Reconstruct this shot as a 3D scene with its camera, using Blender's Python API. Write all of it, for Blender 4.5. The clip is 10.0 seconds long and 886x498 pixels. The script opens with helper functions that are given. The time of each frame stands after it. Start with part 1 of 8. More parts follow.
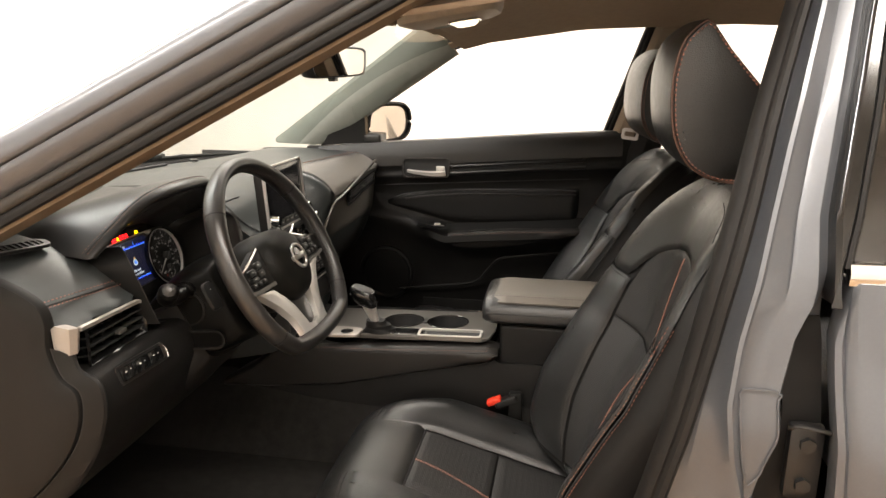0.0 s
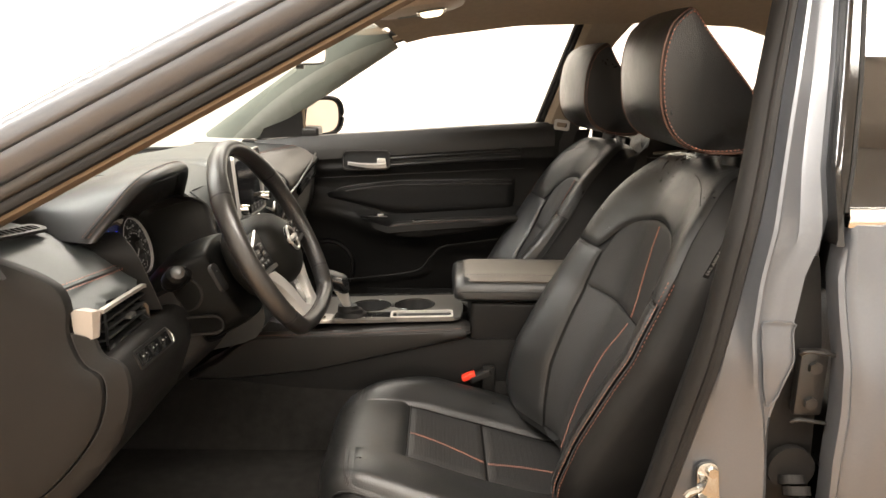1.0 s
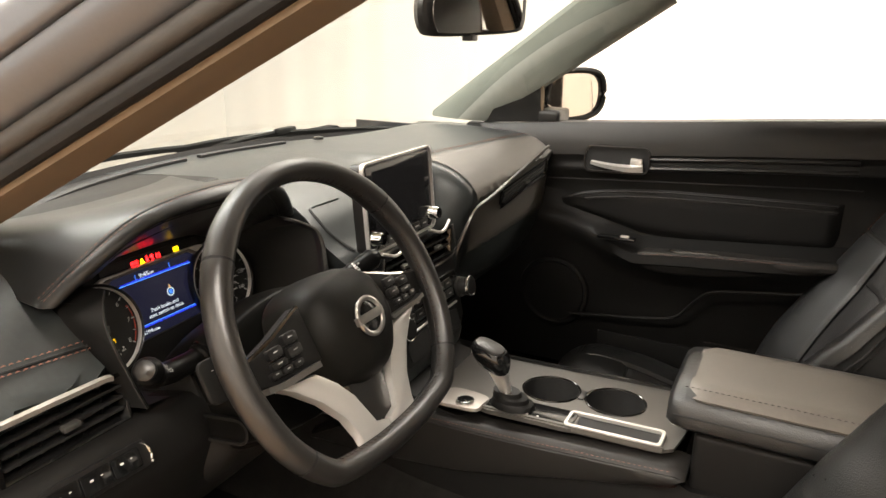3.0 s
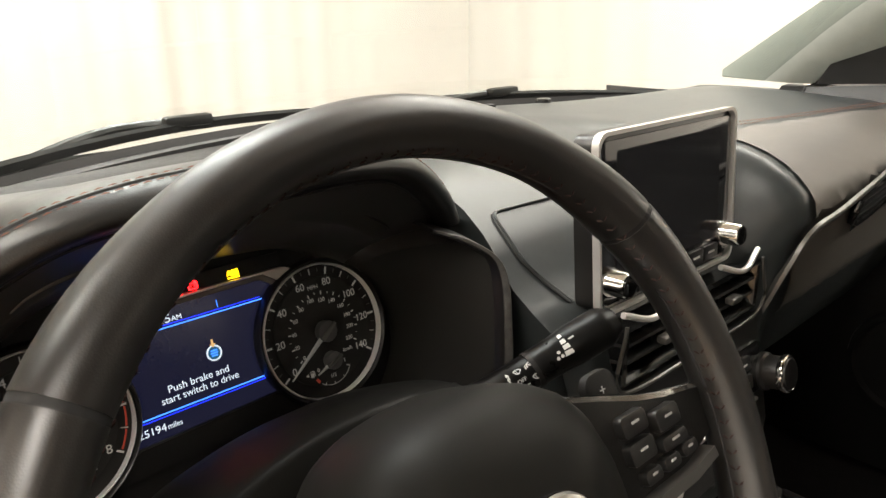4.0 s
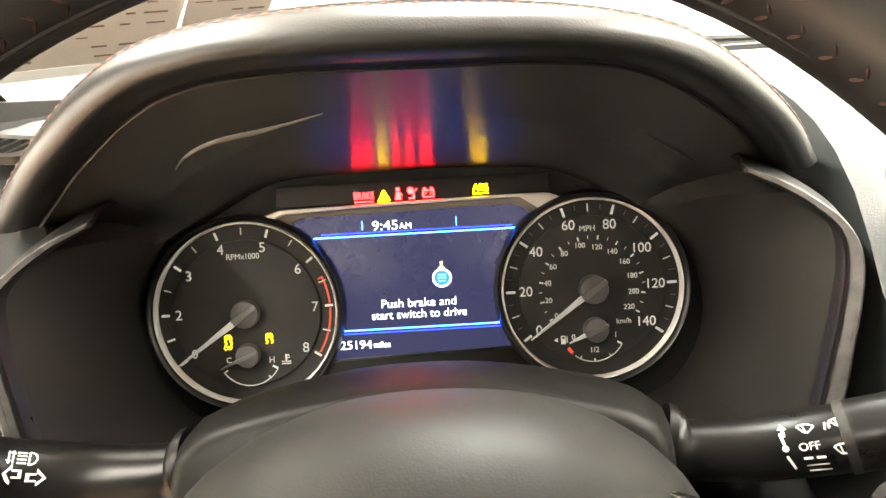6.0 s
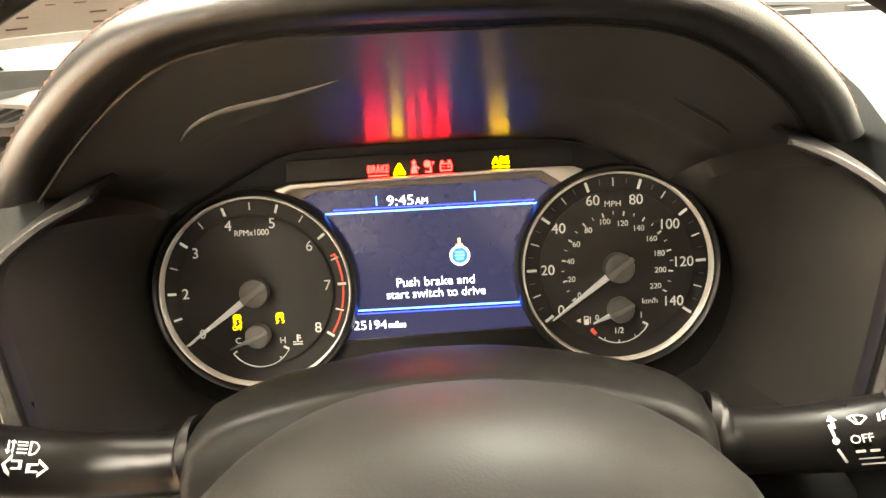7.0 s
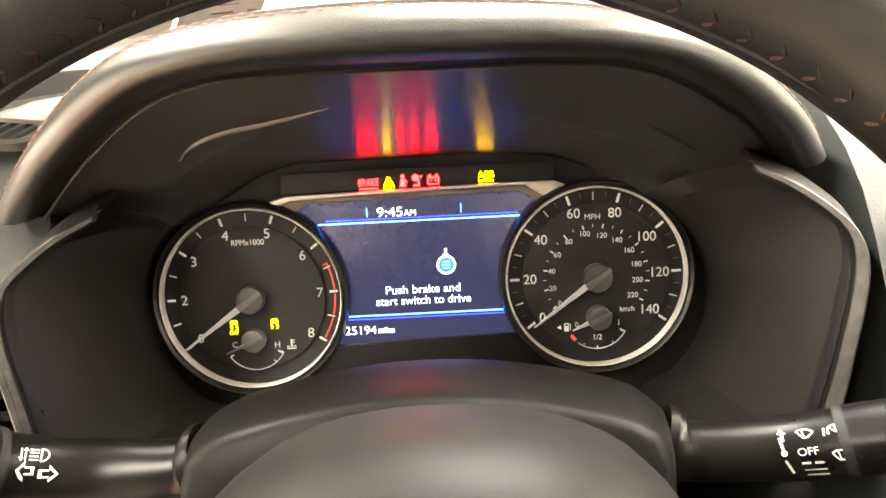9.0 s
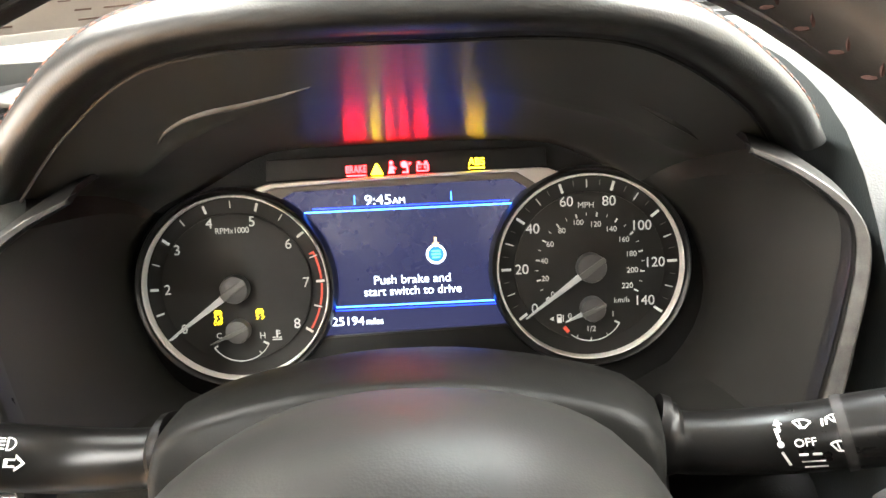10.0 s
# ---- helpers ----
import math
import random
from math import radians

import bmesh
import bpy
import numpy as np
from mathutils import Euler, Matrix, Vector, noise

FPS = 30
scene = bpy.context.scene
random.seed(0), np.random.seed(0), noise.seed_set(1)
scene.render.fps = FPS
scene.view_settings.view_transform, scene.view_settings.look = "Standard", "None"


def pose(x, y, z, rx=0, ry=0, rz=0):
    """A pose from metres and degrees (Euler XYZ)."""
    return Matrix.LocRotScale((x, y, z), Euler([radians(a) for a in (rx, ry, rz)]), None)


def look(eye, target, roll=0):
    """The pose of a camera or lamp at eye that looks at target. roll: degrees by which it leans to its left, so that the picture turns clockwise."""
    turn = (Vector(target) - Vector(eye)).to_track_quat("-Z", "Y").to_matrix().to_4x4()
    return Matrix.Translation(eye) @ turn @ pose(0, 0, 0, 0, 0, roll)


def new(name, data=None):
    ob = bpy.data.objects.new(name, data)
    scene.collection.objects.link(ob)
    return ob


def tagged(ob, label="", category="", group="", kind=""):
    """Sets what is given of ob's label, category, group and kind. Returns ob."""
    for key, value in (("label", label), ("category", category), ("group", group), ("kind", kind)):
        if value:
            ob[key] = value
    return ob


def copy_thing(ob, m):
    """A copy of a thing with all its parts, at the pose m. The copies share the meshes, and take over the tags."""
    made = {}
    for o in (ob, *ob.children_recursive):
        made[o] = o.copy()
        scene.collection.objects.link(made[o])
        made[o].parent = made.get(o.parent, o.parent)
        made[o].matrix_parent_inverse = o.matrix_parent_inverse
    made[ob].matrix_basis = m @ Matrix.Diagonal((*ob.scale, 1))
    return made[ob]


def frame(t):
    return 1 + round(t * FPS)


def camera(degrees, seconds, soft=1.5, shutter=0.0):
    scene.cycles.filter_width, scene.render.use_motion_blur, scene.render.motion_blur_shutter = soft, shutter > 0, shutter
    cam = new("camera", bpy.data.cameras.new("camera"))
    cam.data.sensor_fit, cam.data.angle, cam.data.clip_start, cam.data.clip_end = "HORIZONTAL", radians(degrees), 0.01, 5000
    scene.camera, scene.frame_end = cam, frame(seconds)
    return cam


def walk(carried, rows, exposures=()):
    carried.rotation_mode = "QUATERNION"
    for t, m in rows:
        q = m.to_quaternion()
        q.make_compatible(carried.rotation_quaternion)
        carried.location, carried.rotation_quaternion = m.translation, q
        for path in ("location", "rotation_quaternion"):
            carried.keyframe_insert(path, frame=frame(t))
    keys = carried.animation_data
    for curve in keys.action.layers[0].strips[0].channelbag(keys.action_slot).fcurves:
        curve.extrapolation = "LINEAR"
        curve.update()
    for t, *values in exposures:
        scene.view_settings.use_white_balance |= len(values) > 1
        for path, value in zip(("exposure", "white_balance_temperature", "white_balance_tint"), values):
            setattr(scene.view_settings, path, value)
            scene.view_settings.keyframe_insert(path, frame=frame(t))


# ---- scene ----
cam = camera(63.9, 10.0)
PATH = [
    (0, (0.569, -1.606, 1.143), (0.235, 0.304, 0.65), 0.3),
    (0.5, (0.427, -1.632, 1.108), (0.355, 0.308, 0.627), 0.4),
    (1, (0.355, -1.692, 1.1), (0.369, 0.252, 0.628), 0.7),
    (1.5, (0.346, -1.693, 1.107), (0.389, 0.251, 0.636), 1.0),
    (2, (0.439, -1.501, 1.117), (0.331, 0.437, 0.635), 1.2),
    (2.5, (0.551, -1.266, 1.148), (-0.02, 0.576, 0.617), 0.7),
    (2.7, (0.566, -1.188, 1.158), (-0.159, 0.583, 0.580), 0.4),
    (3.8, (0.2508, -0.6457, 1.0275), (-0.9826, 0.8117, 0.4319), 0.55),
    (4, (0.2222, -0.5785, 1.0177), (-1.1759, 0.7007, 0.3782), -0.74),
    (4.5, (0.1771, -0.4504, 0.9637), (-1.5707, 0.2533, 0.2930), -1.76),
    (5, (0.2032, -0.3422, 0.9433), (-1.6857, -0.2342, 0.2947), -3.18),
    (5.5, (0.1833, -0.3410, 0.9377), (-1.7073, -0.3652, 0.2859), -3.46),
    (6, (0.1635, -0.3666, 0.9408), (-1.7191, -0.3963, 0.2664), -3.53),
    (6.2, (0.1579, -0.3743, 0.9346), (-1.7235, -0.3888, 0.2561), -3.42),
    (7.3, (0.1397, -0.3764, 0.9370), (-1.7084, -0.4204, 0.1737), -3.55),
    (7.5, (0.1379, -0.3786, 0.9425), (-1.7074, -0.4056, 0.1718), -3.37),
    (8, (0.1458, -0.3758, 0.9582), (-1.6934, -0.3952, 0.1726), -3.27),
    (8.5, (0.1581, -0.3778, 0.9623), (-1.6797, -0.4013, 0.1737), -3.29),
    (9, (0.1562, -0.3665, 0.9592), (-1.6816, -0.4113, 0.1715), -3.30),
    (9.5, (0.1470, -0.3575, 0.9498), (-1.6902, -0.4107, 0.1611), -3.29),
    (10, (0.1486, -0.3587, 0.9465), (-1.6914, -0.4118, 0.1646), -3.24),
]
LEVELS = [(0.0, 0.08, 6600, 11), (0.5, 0.47, 6600, 10), (2.0, 0.46, 6650, 10), (2.7, 0.36, 6650, 10), (4.0, 0.28, 6450, 9), (4.5, 1.30, 6450, 7), (5.0, 2.80, 6650, 9), (6.2, 2.62, 6650, 7), (7.3, 2.75, 7500, 9), (8.0, 2.68, 7400, 10), (8.7, 2.70, 7150, 10), (9.1, 2.70, 7000, 10), (9.5, 2.74, 6100, 7), (10.0, 2.74, 6100, 7)]
walk(cam, [(t, look(eye, target, roll)) for t, eye, target, roll in PATH], LEVELS)

# ---- world and light ----
world = bpy.data.worlds.new("world")
world.use_nodes = True
scene.world = world
world.node_tree.nodes["Background"].inputs[0].default_value = (1.0, 0.96, 0.90, 1)
world.node_tree.nodes["Background"].inputs[1].default_value = 0.25


def area_light(name, at, to, sx, sy, watts, colour=(1.0, 0.93, 0.84)):
    data = bpy.data.lights.new(name, "AREA")
    data.shape, data.size, data.size_y, data.energy, data.color = "RECTANGLE", sx, sy, watts, colour
    ob = new(name, data)
    ob.matrix_world = look(at, to)
    return ob


area_light("ceiling_strip_light", (0.2, 1.9, 2.85), (0.2, 2.1, 0), 4.4, 0.35, 230)
area_light("ceiling_strip_light", (0.2, -2.0, 2.85), (0.2, -1.9, 0), 4.4, 0.35, 210)
area_light("ceiling_strip_light", (-2.4, 0.0, 2.85), (-2.5, 0, 0), 0.35, 3.6, 190, (1.0, 0.97, 0.93))
area_light("ceiling_strip_light", (2.9, 0.0, 2.85), (3.0, 0, 0), 0.35, 3.6, 80)

# ---- materials ----
MATS = {}


def mat(name, col, rough=0.5, metal=0.0, var=0.18, vscale=9.0, bump=0.0, bscale=500.0, kind="noise", rvar=0.12, coat=0.0, col2=None, emit=None, power=0.0, spec=0.5):
    """A procedural surface: colour varies at two scales, roughness too, with fine relief."""
    if name in MATS:
        return MATS[name]
    m = bpy.data.materials.new(name)
    m.use_nodes = True
    nt = m.node_tree
    b = nt.nodes["Principled BSDF"]
    b.inputs["Metallic"].default_value = metal
    b.inputs["Coat Weight"].default_value = coat
    b.inputs["Coat Roughness"].default_value = 0.08
    b.inputs["Specular IOR Level"].default_value = spec
    if emit:
        b.inputs["Emission Color"].default_value = (*emit, 1)
        b.inputs["Emission Strength"].default_value = power
    tc = nt.nodes.new("ShaderNodeTexCoord")
    n1 = nt.nodes.new("ShaderNodeTexNoise")
    n1.inputs["Scale"].default_value, n1.inputs["Detail"].default_value = vscale, 4
    n2 = nt.nodes.new("ShaderNodeTexNoise")
    n2.inputs["Scale"].default_value, n2.inputs["Detail"].default_value = vscale * 14, 3
    for n in (n1, n2):
        nt.links.new(tc.outputs["Object"], n.inputs["Vector"])
    add = nt.nodes.new("ShaderNodeMath")
    add.operation = "MULTIPLY_ADD"
    add.inputs[1].default_value = 0.6
    half = nt.nodes.new("ShaderNodeMath")
    half.operation = "MULTIPLY"
    half.inputs[1].default_value = 0.4
    nt.links.new(n2.outputs["Fac"], half.inputs[0])
    nt.links.new(n1.outputs["Fac"], add.inputs[0])
    nt.links.new(half.outputs[0], add.inputs[2])
    ramp = nt.nodes.new("ShaderNodeValToRGB")
    ramp.color_ramp.elements[0].position, ramp.color_ramp.elements[1].position = 0.3, 0.7
    lo = [c * (1 - var) for c in col]
    hi = [min(1.0, c * (1 + var)) for c in (col2 or col)]
    ramp.color_ramp.elements[0].color, ramp.color_ramp.elements[1].color = (*lo, 1), (*hi, 1)
    nt.links.new(add.outputs[0], ramp.inputs[0])
    nt.links.new(ramp.outputs[0], b.inputs["Base Color"])
    rr = nt.nodes.new("ShaderNodeMapRange")
    rr.inputs["From Min"].default_value, rr.inputs["From Max"].default_value = 0.3, 0.7
    rr.inputs["To Min"].default_value, rr.inputs["To Max"].default_value = max(0.02, rough * (1 - rvar)), min(1, rough * (1 + rvar))
    nt.links.new(add.outputs[0], rr.inputs["Value"])
    nt.links.new(rr.outputs[0], b.inputs["Roughness"])
    if bump:
        if kind == "leather":
            t = nt.nodes.new("ShaderNodeTexVoronoi")
            t.inputs["Scale"].default_value = bscale
            out = t.outputs["Distance"]
        elif kind == "holes":
            t = nt.nodes.new("ShaderNodeTexVoronoi")
            t.inputs["Scale"].default_value, t.inputs["Randomness"].default_value = bscale, 0.0
            out = t.outputs["Distance"]
        else:
            t = nt.nodes.new("ShaderNodeTexNoise")
            t.inputs["Scale"].default_value, t.inputs["Detail"].default_value = bscale, 2
            out = t.outputs["Fac"]
        nt.links.new(tc.outputs["Object"], t.inputs["Vector"])
        bp = nt.nodes.new("ShaderNodeBump")
        bp.inputs["Strength"].default_value, bp.inputs["Distance"].default_value = bump, 0.0006
        nt.links.new(out, bp.inputs["Height"])
        nt.links.new(bp.outputs[0], b.inputs["Normal"])
    MATS[name] = m
    return m


def glass(name, tint, base=0.05, rough=0.0):
    if name in MATS:
        return MATS[name]
    m = bpy.data.materials.new(name)
    m.use_nodes = True
    nt = m.node_tree
    nt.nodes.remove(nt.nodes["Principled BSDF"])
    tr, gl, mx, lw, po, mr = (nt.nodes.new("ShaderNode" + k) for k in ("BsdfTransparent", "BsdfGlossy", "MixShader", "LayerWeight", "Math", "MapRange"))
    tr.inputs["Color"].default_value = (*tint, 1)
    gl.inputs["Roughness"].default_value = rough
    po.operation = "POWER"
    po.inputs[1].default_value = 4.0
    mr.inputs["To Min"].default_value, mr.inputs["To Max"].default_value = base, 0.6
    nt.links.new(lw.outputs["Facing"], po.inputs[0])
    nt.links.new(po.outputs[0], mr.inputs["Value"])
    nt.links.new(mr.outputs[0], mx.inputs[0])
    nt.links.new(tr.outputs[0], mx.inputs[1])
    nt.links.new(gl.outputs[0], mx.inputs[2])
    nt.links.new(mx.outputs[0], nt.nodes["Material Output"].inputs["Surface"])
    MATS[name] = m
    return m


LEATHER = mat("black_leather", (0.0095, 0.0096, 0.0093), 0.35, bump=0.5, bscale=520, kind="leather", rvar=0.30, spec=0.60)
LEATHER_SIDE = mat("black_vinyl", (0.0055, 0.0053, 0.005), 0.55, spec=0.25, bump=0.2, bscale=1100, kind="leather")
PERF = mat("perforated_leather", (0.0085, 0.008, 0.0075), 0.6, bump=0.9, bscale=330, kind="holes")
WHEEL_LEATHER = mat("wheel_leather", (0.0115, 0.0105, 0.0095), 0.36, bump=0.06, bscale=1300, kind="leather", rvar=0.10, spec=0.68)
# armrest leather paled to taupe, the light from above put into its colour
ARM_LEATHER = mat("top_lit_leather", (0.12, 0.107, 0.092), 0.45, bump=0.3, bscale=900, kind="leather")
PAD = mat("dash_pad", (0.028, 0.0315, 0.0315), 0.33, spec=0.38, bump=0.14, bscale=900, kind="leather", rvar=0.08)
HOOD_SKIN = mat("hood_leather", (0.011, 0.011, 0.0106), 0.36, bump=0.12, bscale=1000, kind="leather", rvar=0.08, spec=0.48)
HORN = mat("horn_pad_vinyl", (0.0072, 0.0069, 0.0060), 0.47, bump=0.05, bscale=1300, kind="leather", rvar=0.05, spec=0.105)
PLASTIC = mat("dark_plastic", (0.0085, 0.0081, 0.0076), 0.50, bump=0.25, bscale=900, spec=0.19)
PLASTIC_S = mat("satin_plastic", (0.010, 0.0095, 0.009), 0.34, bump=0.08, bscale=600)
PIANO = mat("gloss_black", (0.006, 0.006, 0.006), 0.12, coat=0.4, var=0.1)
BROWN_PAD = mat("lower_pad", (0.0125, 0.0112, 0.0100), 0.46, bump=0.4, bscale=800, kind="leather", spec=0.36)
SILVER = mat("satin_silver", (0.66, 0.64, 0.61), 0.30, metal=0.65, var=0.03, vscale=6, rvar=0.04)
ACCENT = mat("brushed_accent", (0.30, 0.275, 0.25), 0.42, metal=0.5, var=0.06, vscale=30)
CHROME = mat("chrome", (0.80, 0.79, 0.77), 0.12, metal=1.0, var=0.02, rvar=0.05)
CONSOLE_TRIM = mat("console_metal_trim", (0.115, 0.110, 0.102), 0.34, metal=0.6, var=0.05, vscale=8, rvar=0.05)
RED = mat("red_thread", (0.216, 0.085, 0.055), 0.6, var=0.3, vscale=200)
BLACK_THREAD = mat("black_thread", (0.022, 0.017, 0.016), 0.75, spec=0.2)
SEAM = mat("seam_shadow_cord", (0.008, 0.008, 0.008), 0.7)
CARPET = mat("carpet", (0.016, 0.015, 0.014), 0.95, bump=1.0, bscale=700, var=0.4, vscale=40, spec=0.1)
PAINT = mat("grey_metallic_paint", (0.118, 0.125, 0.138), 0.40, metal=0.60, var=0.04, vscale=300, coat=0.35, rvar=0.04)
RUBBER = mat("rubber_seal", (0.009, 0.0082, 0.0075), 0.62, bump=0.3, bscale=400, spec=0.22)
HEADLINER = mat("headliner_fabric", (0.30, 0.24, 0.18), 0.95, bump=0.8, bscale=1500, var=0.08, vscale=60, spec=0.1)
TRIM_LIGHT = mat("pillar_trim_fabric", (0.235, 0.245, 0.22), 0.9, bump=0.6, bscale=1500, var=0.06, vscale=60, spec=0.1)
TRIM_BEIGE = mat("beige_trim", (0.165, 0.122, 0.082), 0.8, bump=0.4, bscale=1500, var=0.1, vscale=50, spec=0.2)
WALL = mat("curtain_cloth", (0.78, 0.768, 0.742), 0.9, var=0.05, vscale=2.0, bump=0.3, bscale=90, spec=0.1)
FLOORM = mat("polished_floor", (0.31, 0.20, 0.115), 0.3, var=0.15, vscale=3)
CEILM = mat("ceiling_paint", (0.78, 0.76, 0.72), 0.9, var=0.04, vscale=2)
MIRROR = mat("mirror_glass", (0.90, 0.88, 0.85), 0.015, metal=1.0, var=0.01)
# an evenly lighter grey than the main door seal
SEAL_LIP = mat("grey_rubber", (0.026, 0.023, 0.020), 0.6, bump=0.2, bscale=400)
ZINC = mat("zinc_plate", (0.42, 0.41, 0.38), 0.25, metal=1.0, var=0.05, rvar=0.08)
GLASS = glass("windscreen_glass", (0.53, 0.565, 0.55))
CLEAR = glass("clear_glass", (0.95, 0.97, 0.96))
TINT = glass("tinted_glass", (0.16, 0.15, 0.14), 0.14)
PETROL = mat("red_plastic", (0.75, 0.045, 0.02), 0.4)


# ---- mesh helpers ----
V = Vector


def finish(ob, me, material, parent, label, angle=38.0):
    me.materials.append(material)
    me.shade_smooth()
    me.set_sharp_from_angle(angle=radians(angle))
    if parent is not None:
        ob.parent = parent
    if label:
        ob["label"] = label
    return ob


def part(name, bm, material, parent=None, label="", angle=38.0):
    """Links a bmesh as one mesh object under a thing or a part."""
    me = bpy.data.meshes.new(name)
    bmesh.ops.recalc_face_normals(bm, faces=bm.faces[:])
    bm.to_mesh(me)
    bm.free()
    return finish(new(name, me), me, material, parent, label, angle)


def thing(name, label, category, kind="", group=""):
    return tagged(new(name), label, category, group, kind)


def faces_mesh(verts, faces):
    bm = bmesh.new()
    vs = [bm.verts.new(v) for v in verts]
    for f in faces:
        try:
            bm.faces.new([vs[i] for i in f])
        except ValueError:
            pass
    return bm


def merge(*bms):
    """One bmesh out of several."""
    out = bmesh.new()
    for b in bms:
        me = bpy.data.meshes.new("tmp")
        b.to_mesh(me)
        b.free()
        out.from_mesh(me)
        bpy.data.meshes.remove(me)
    return out


def loft(rings, closed=True, caps=True):
    """A skin over rings of equally many points; closed: each ring is a loop."""
    n = len(rings[0])
    verts = [V(p) for r in rings for p in r]
    faces = []
    for i in range(len(rings) - 1):
        for j in range(n if closed else n - 1):
            k = (j + 1) % n
            faces.append((i * n + j, i * n + k, (i + 1) * n + k, (i + 1) * n + j))
    if caps and closed:
        faces.append(tuple(range(n)))
        faces.append(tuple(range((len(rings) - 1) * n, len(rings) * n)))
    return faces_mesh(verts, faces)


def spline(pts, n, closed=False):
    """n points on a smooth curve through pts, evenly spaced along it."""
    p = np.array(pts, float)
    m = len(p)
    out = []
    spans = m if closed else m - 1
    for i in range(spans):
        a, b = p[i], p[(i + 1) % m]
        z = p[(i - 1) % m] if closed or i else 2 * a - b
        c = p[(i + 2) % m] if closed or i + 2 < m else 2 * b - a
        for t in np.linspace(0, 1, 16, endpoint=False):
            out.append(0.5 * (2 * a + (b - z) * t + (2 * z - 5 * a + 4 * b - c) * t * t + (3 * a - z - 3 * b + c) * t ** 3))
    out.append(p[0] if closed else p[-1])
    out = np.array(out)
    d = np.r_[0, np.cumsum(np.linalg.norm(np.diff(out, axis=0), axis=1))]
    s = np.linspace(0, d[-1], n + 1)[:-1] if closed else np.linspace(0, d[-1], n)
    return [V([np.interp(q, d, out[:, k]) for k in range(out.shape[1])]) for q in s]


def sweep(path, profile, up=(0, 0, 1), closed=False, caps=True, scale=None):
    """Carries a closed profile of (side, up) pairs along a path."""
    path = [V(p) for p in path]
    up = V(up)
    rings = []
    n = len(path)
    for i, p in enumerate(path):
        if closed:
            d = path[(i + 1) % n] - path[i - 1]
        else:
            d = path[min(i + 1, n - 1)] - path[max(i - 1, 0)]
        d.normalize()
        s = d.cross(up).normalized()
        u = s.cross(d)
        k = scale[i] if scale else 1.0
        rings.append([p + s * a * k + u * b * k for a, b in profile])
    if closed:
        rings.append(rings[0])
        bm = loft(rings, True, False)
        bmesh.ops.remove_doubles(bm, verts=bm.verts[:], dist=1e-6)
        return bm
    return loft(rings, True, caps)


def circle(r, n=10, rz=None):
    return [(r * math.cos(2 * math.pi * i / n), (rz or r) * math.sin(2 * math.pi * i / n)) for i in range(n)]


def tube(path, r, n=8, up=(0, 0, 1), closed=False, scale=None):
    return sweep(path, circle(r, n), up, closed, True, scale)


def rbox(centre, size, bevel=0.004, seg=2, turn=None):
    """A box with rounded edges; turn: a rotation matrix."""
    bm = bmesh.new()
    bmesh.ops.create_cube(bm, size=1)
    bmesh.ops.scale(bm, vec=size, verts=bm.verts[:])
    if bevel:
        bmesh.ops.bevel(bm, geom=bm.edges[:] + bm.verts[:], offset=bevel, segments=seg, profile=0.6, affect="EDGES", clamp_overlap=True)
    m = (turn.to_4x4() if turn else Matrix())
    bmesh.ops.transform(bm, matrix=Matrix.Translation(centre) @ m, verts=bm.verts[:])
    return bm


def plate(loop, thick, bevel=0.0, basis=None, seg=2):
    """A flat outline of (u, v) pairs made thick along w; basis: matrix from u, v, w to the world."""
    bm = bmesh.new()
    vs = [bm.verts.new((a, b, 0)) for a, b in loop]
    f = bm.faces.new(vs)
    r = bmesh.ops.extrude_face_region(bm, geom=[f])
    top = [e for e in r["geom"] if isinstance(e, bmesh.types.BMVert)]
    bmesh.ops.translate(bm, vec=(0, 0, thick), verts=top)
    if bevel:
        edges = [e for e in bm.edges if e.verts[0] in top and e.verts[1] in top]
        bmesh.ops.bevel(bm, geom=edges, offset=bevel, segments=seg, profile=0.6, affect="EDGES", clamp_overlap=True)
    if basis is not None:
        bmesh.ops.transform(bm, matrix=basis, verts=bm.verts[:])
    return bm


def ring_plate(outer, inner, thick, basis=None):
    """A flat basis between two loops of equally many (u, v) pairs."""
    n = len(outer)
    rings = [[(a, b, 0) for a, b in inner], [(a, b, 0) for a, b in outer], [(a, b, thick) for a, b in outer], [(a, b, thick) for a, b in inner]]
    rings.append(rings[0])
    bm = loft(rings, True, False)
    bmesh.ops.remove_doubles(bm, verts=bm.verts[:], dist=1e-7)
    if basis is not None:
        bmesh.ops.transform(bm, matrix=basis, verts=bm.verts[:])
    return bm


def rrect(w, h, r, n=5, cx=0.0, cy=0.0):
    """A rectangle with round corners as (u, v) pairs."""
    out = []
    for sx, sy, a0 in ((1, 1, 0), (-1, 1, 90), (-1, -1, 180), (1, -1, 270)):
        for i in range(n + 1):
            a = radians(a0 + 90 * i / n)
            out.append((cx + sx * (w / 2 - r) + r * math.cos(a), cy + sy * (h / 2 - r) + r * math.sin(a)))
    return out


def axes(o, u, v):
    """A basis whose u and v lie as given and whose w is across both."""
    u, v = V(u).normalized(), V(v)
    w = u.cross(v).normalized()
    v = w.cross(u)
    return Matrix(((u.x, v.x, w.x, o[0]), (u.y, v.y, w.y, o[1]), (u.z, v.z, w.z, o[2]), (0, 0, 0, 1)))


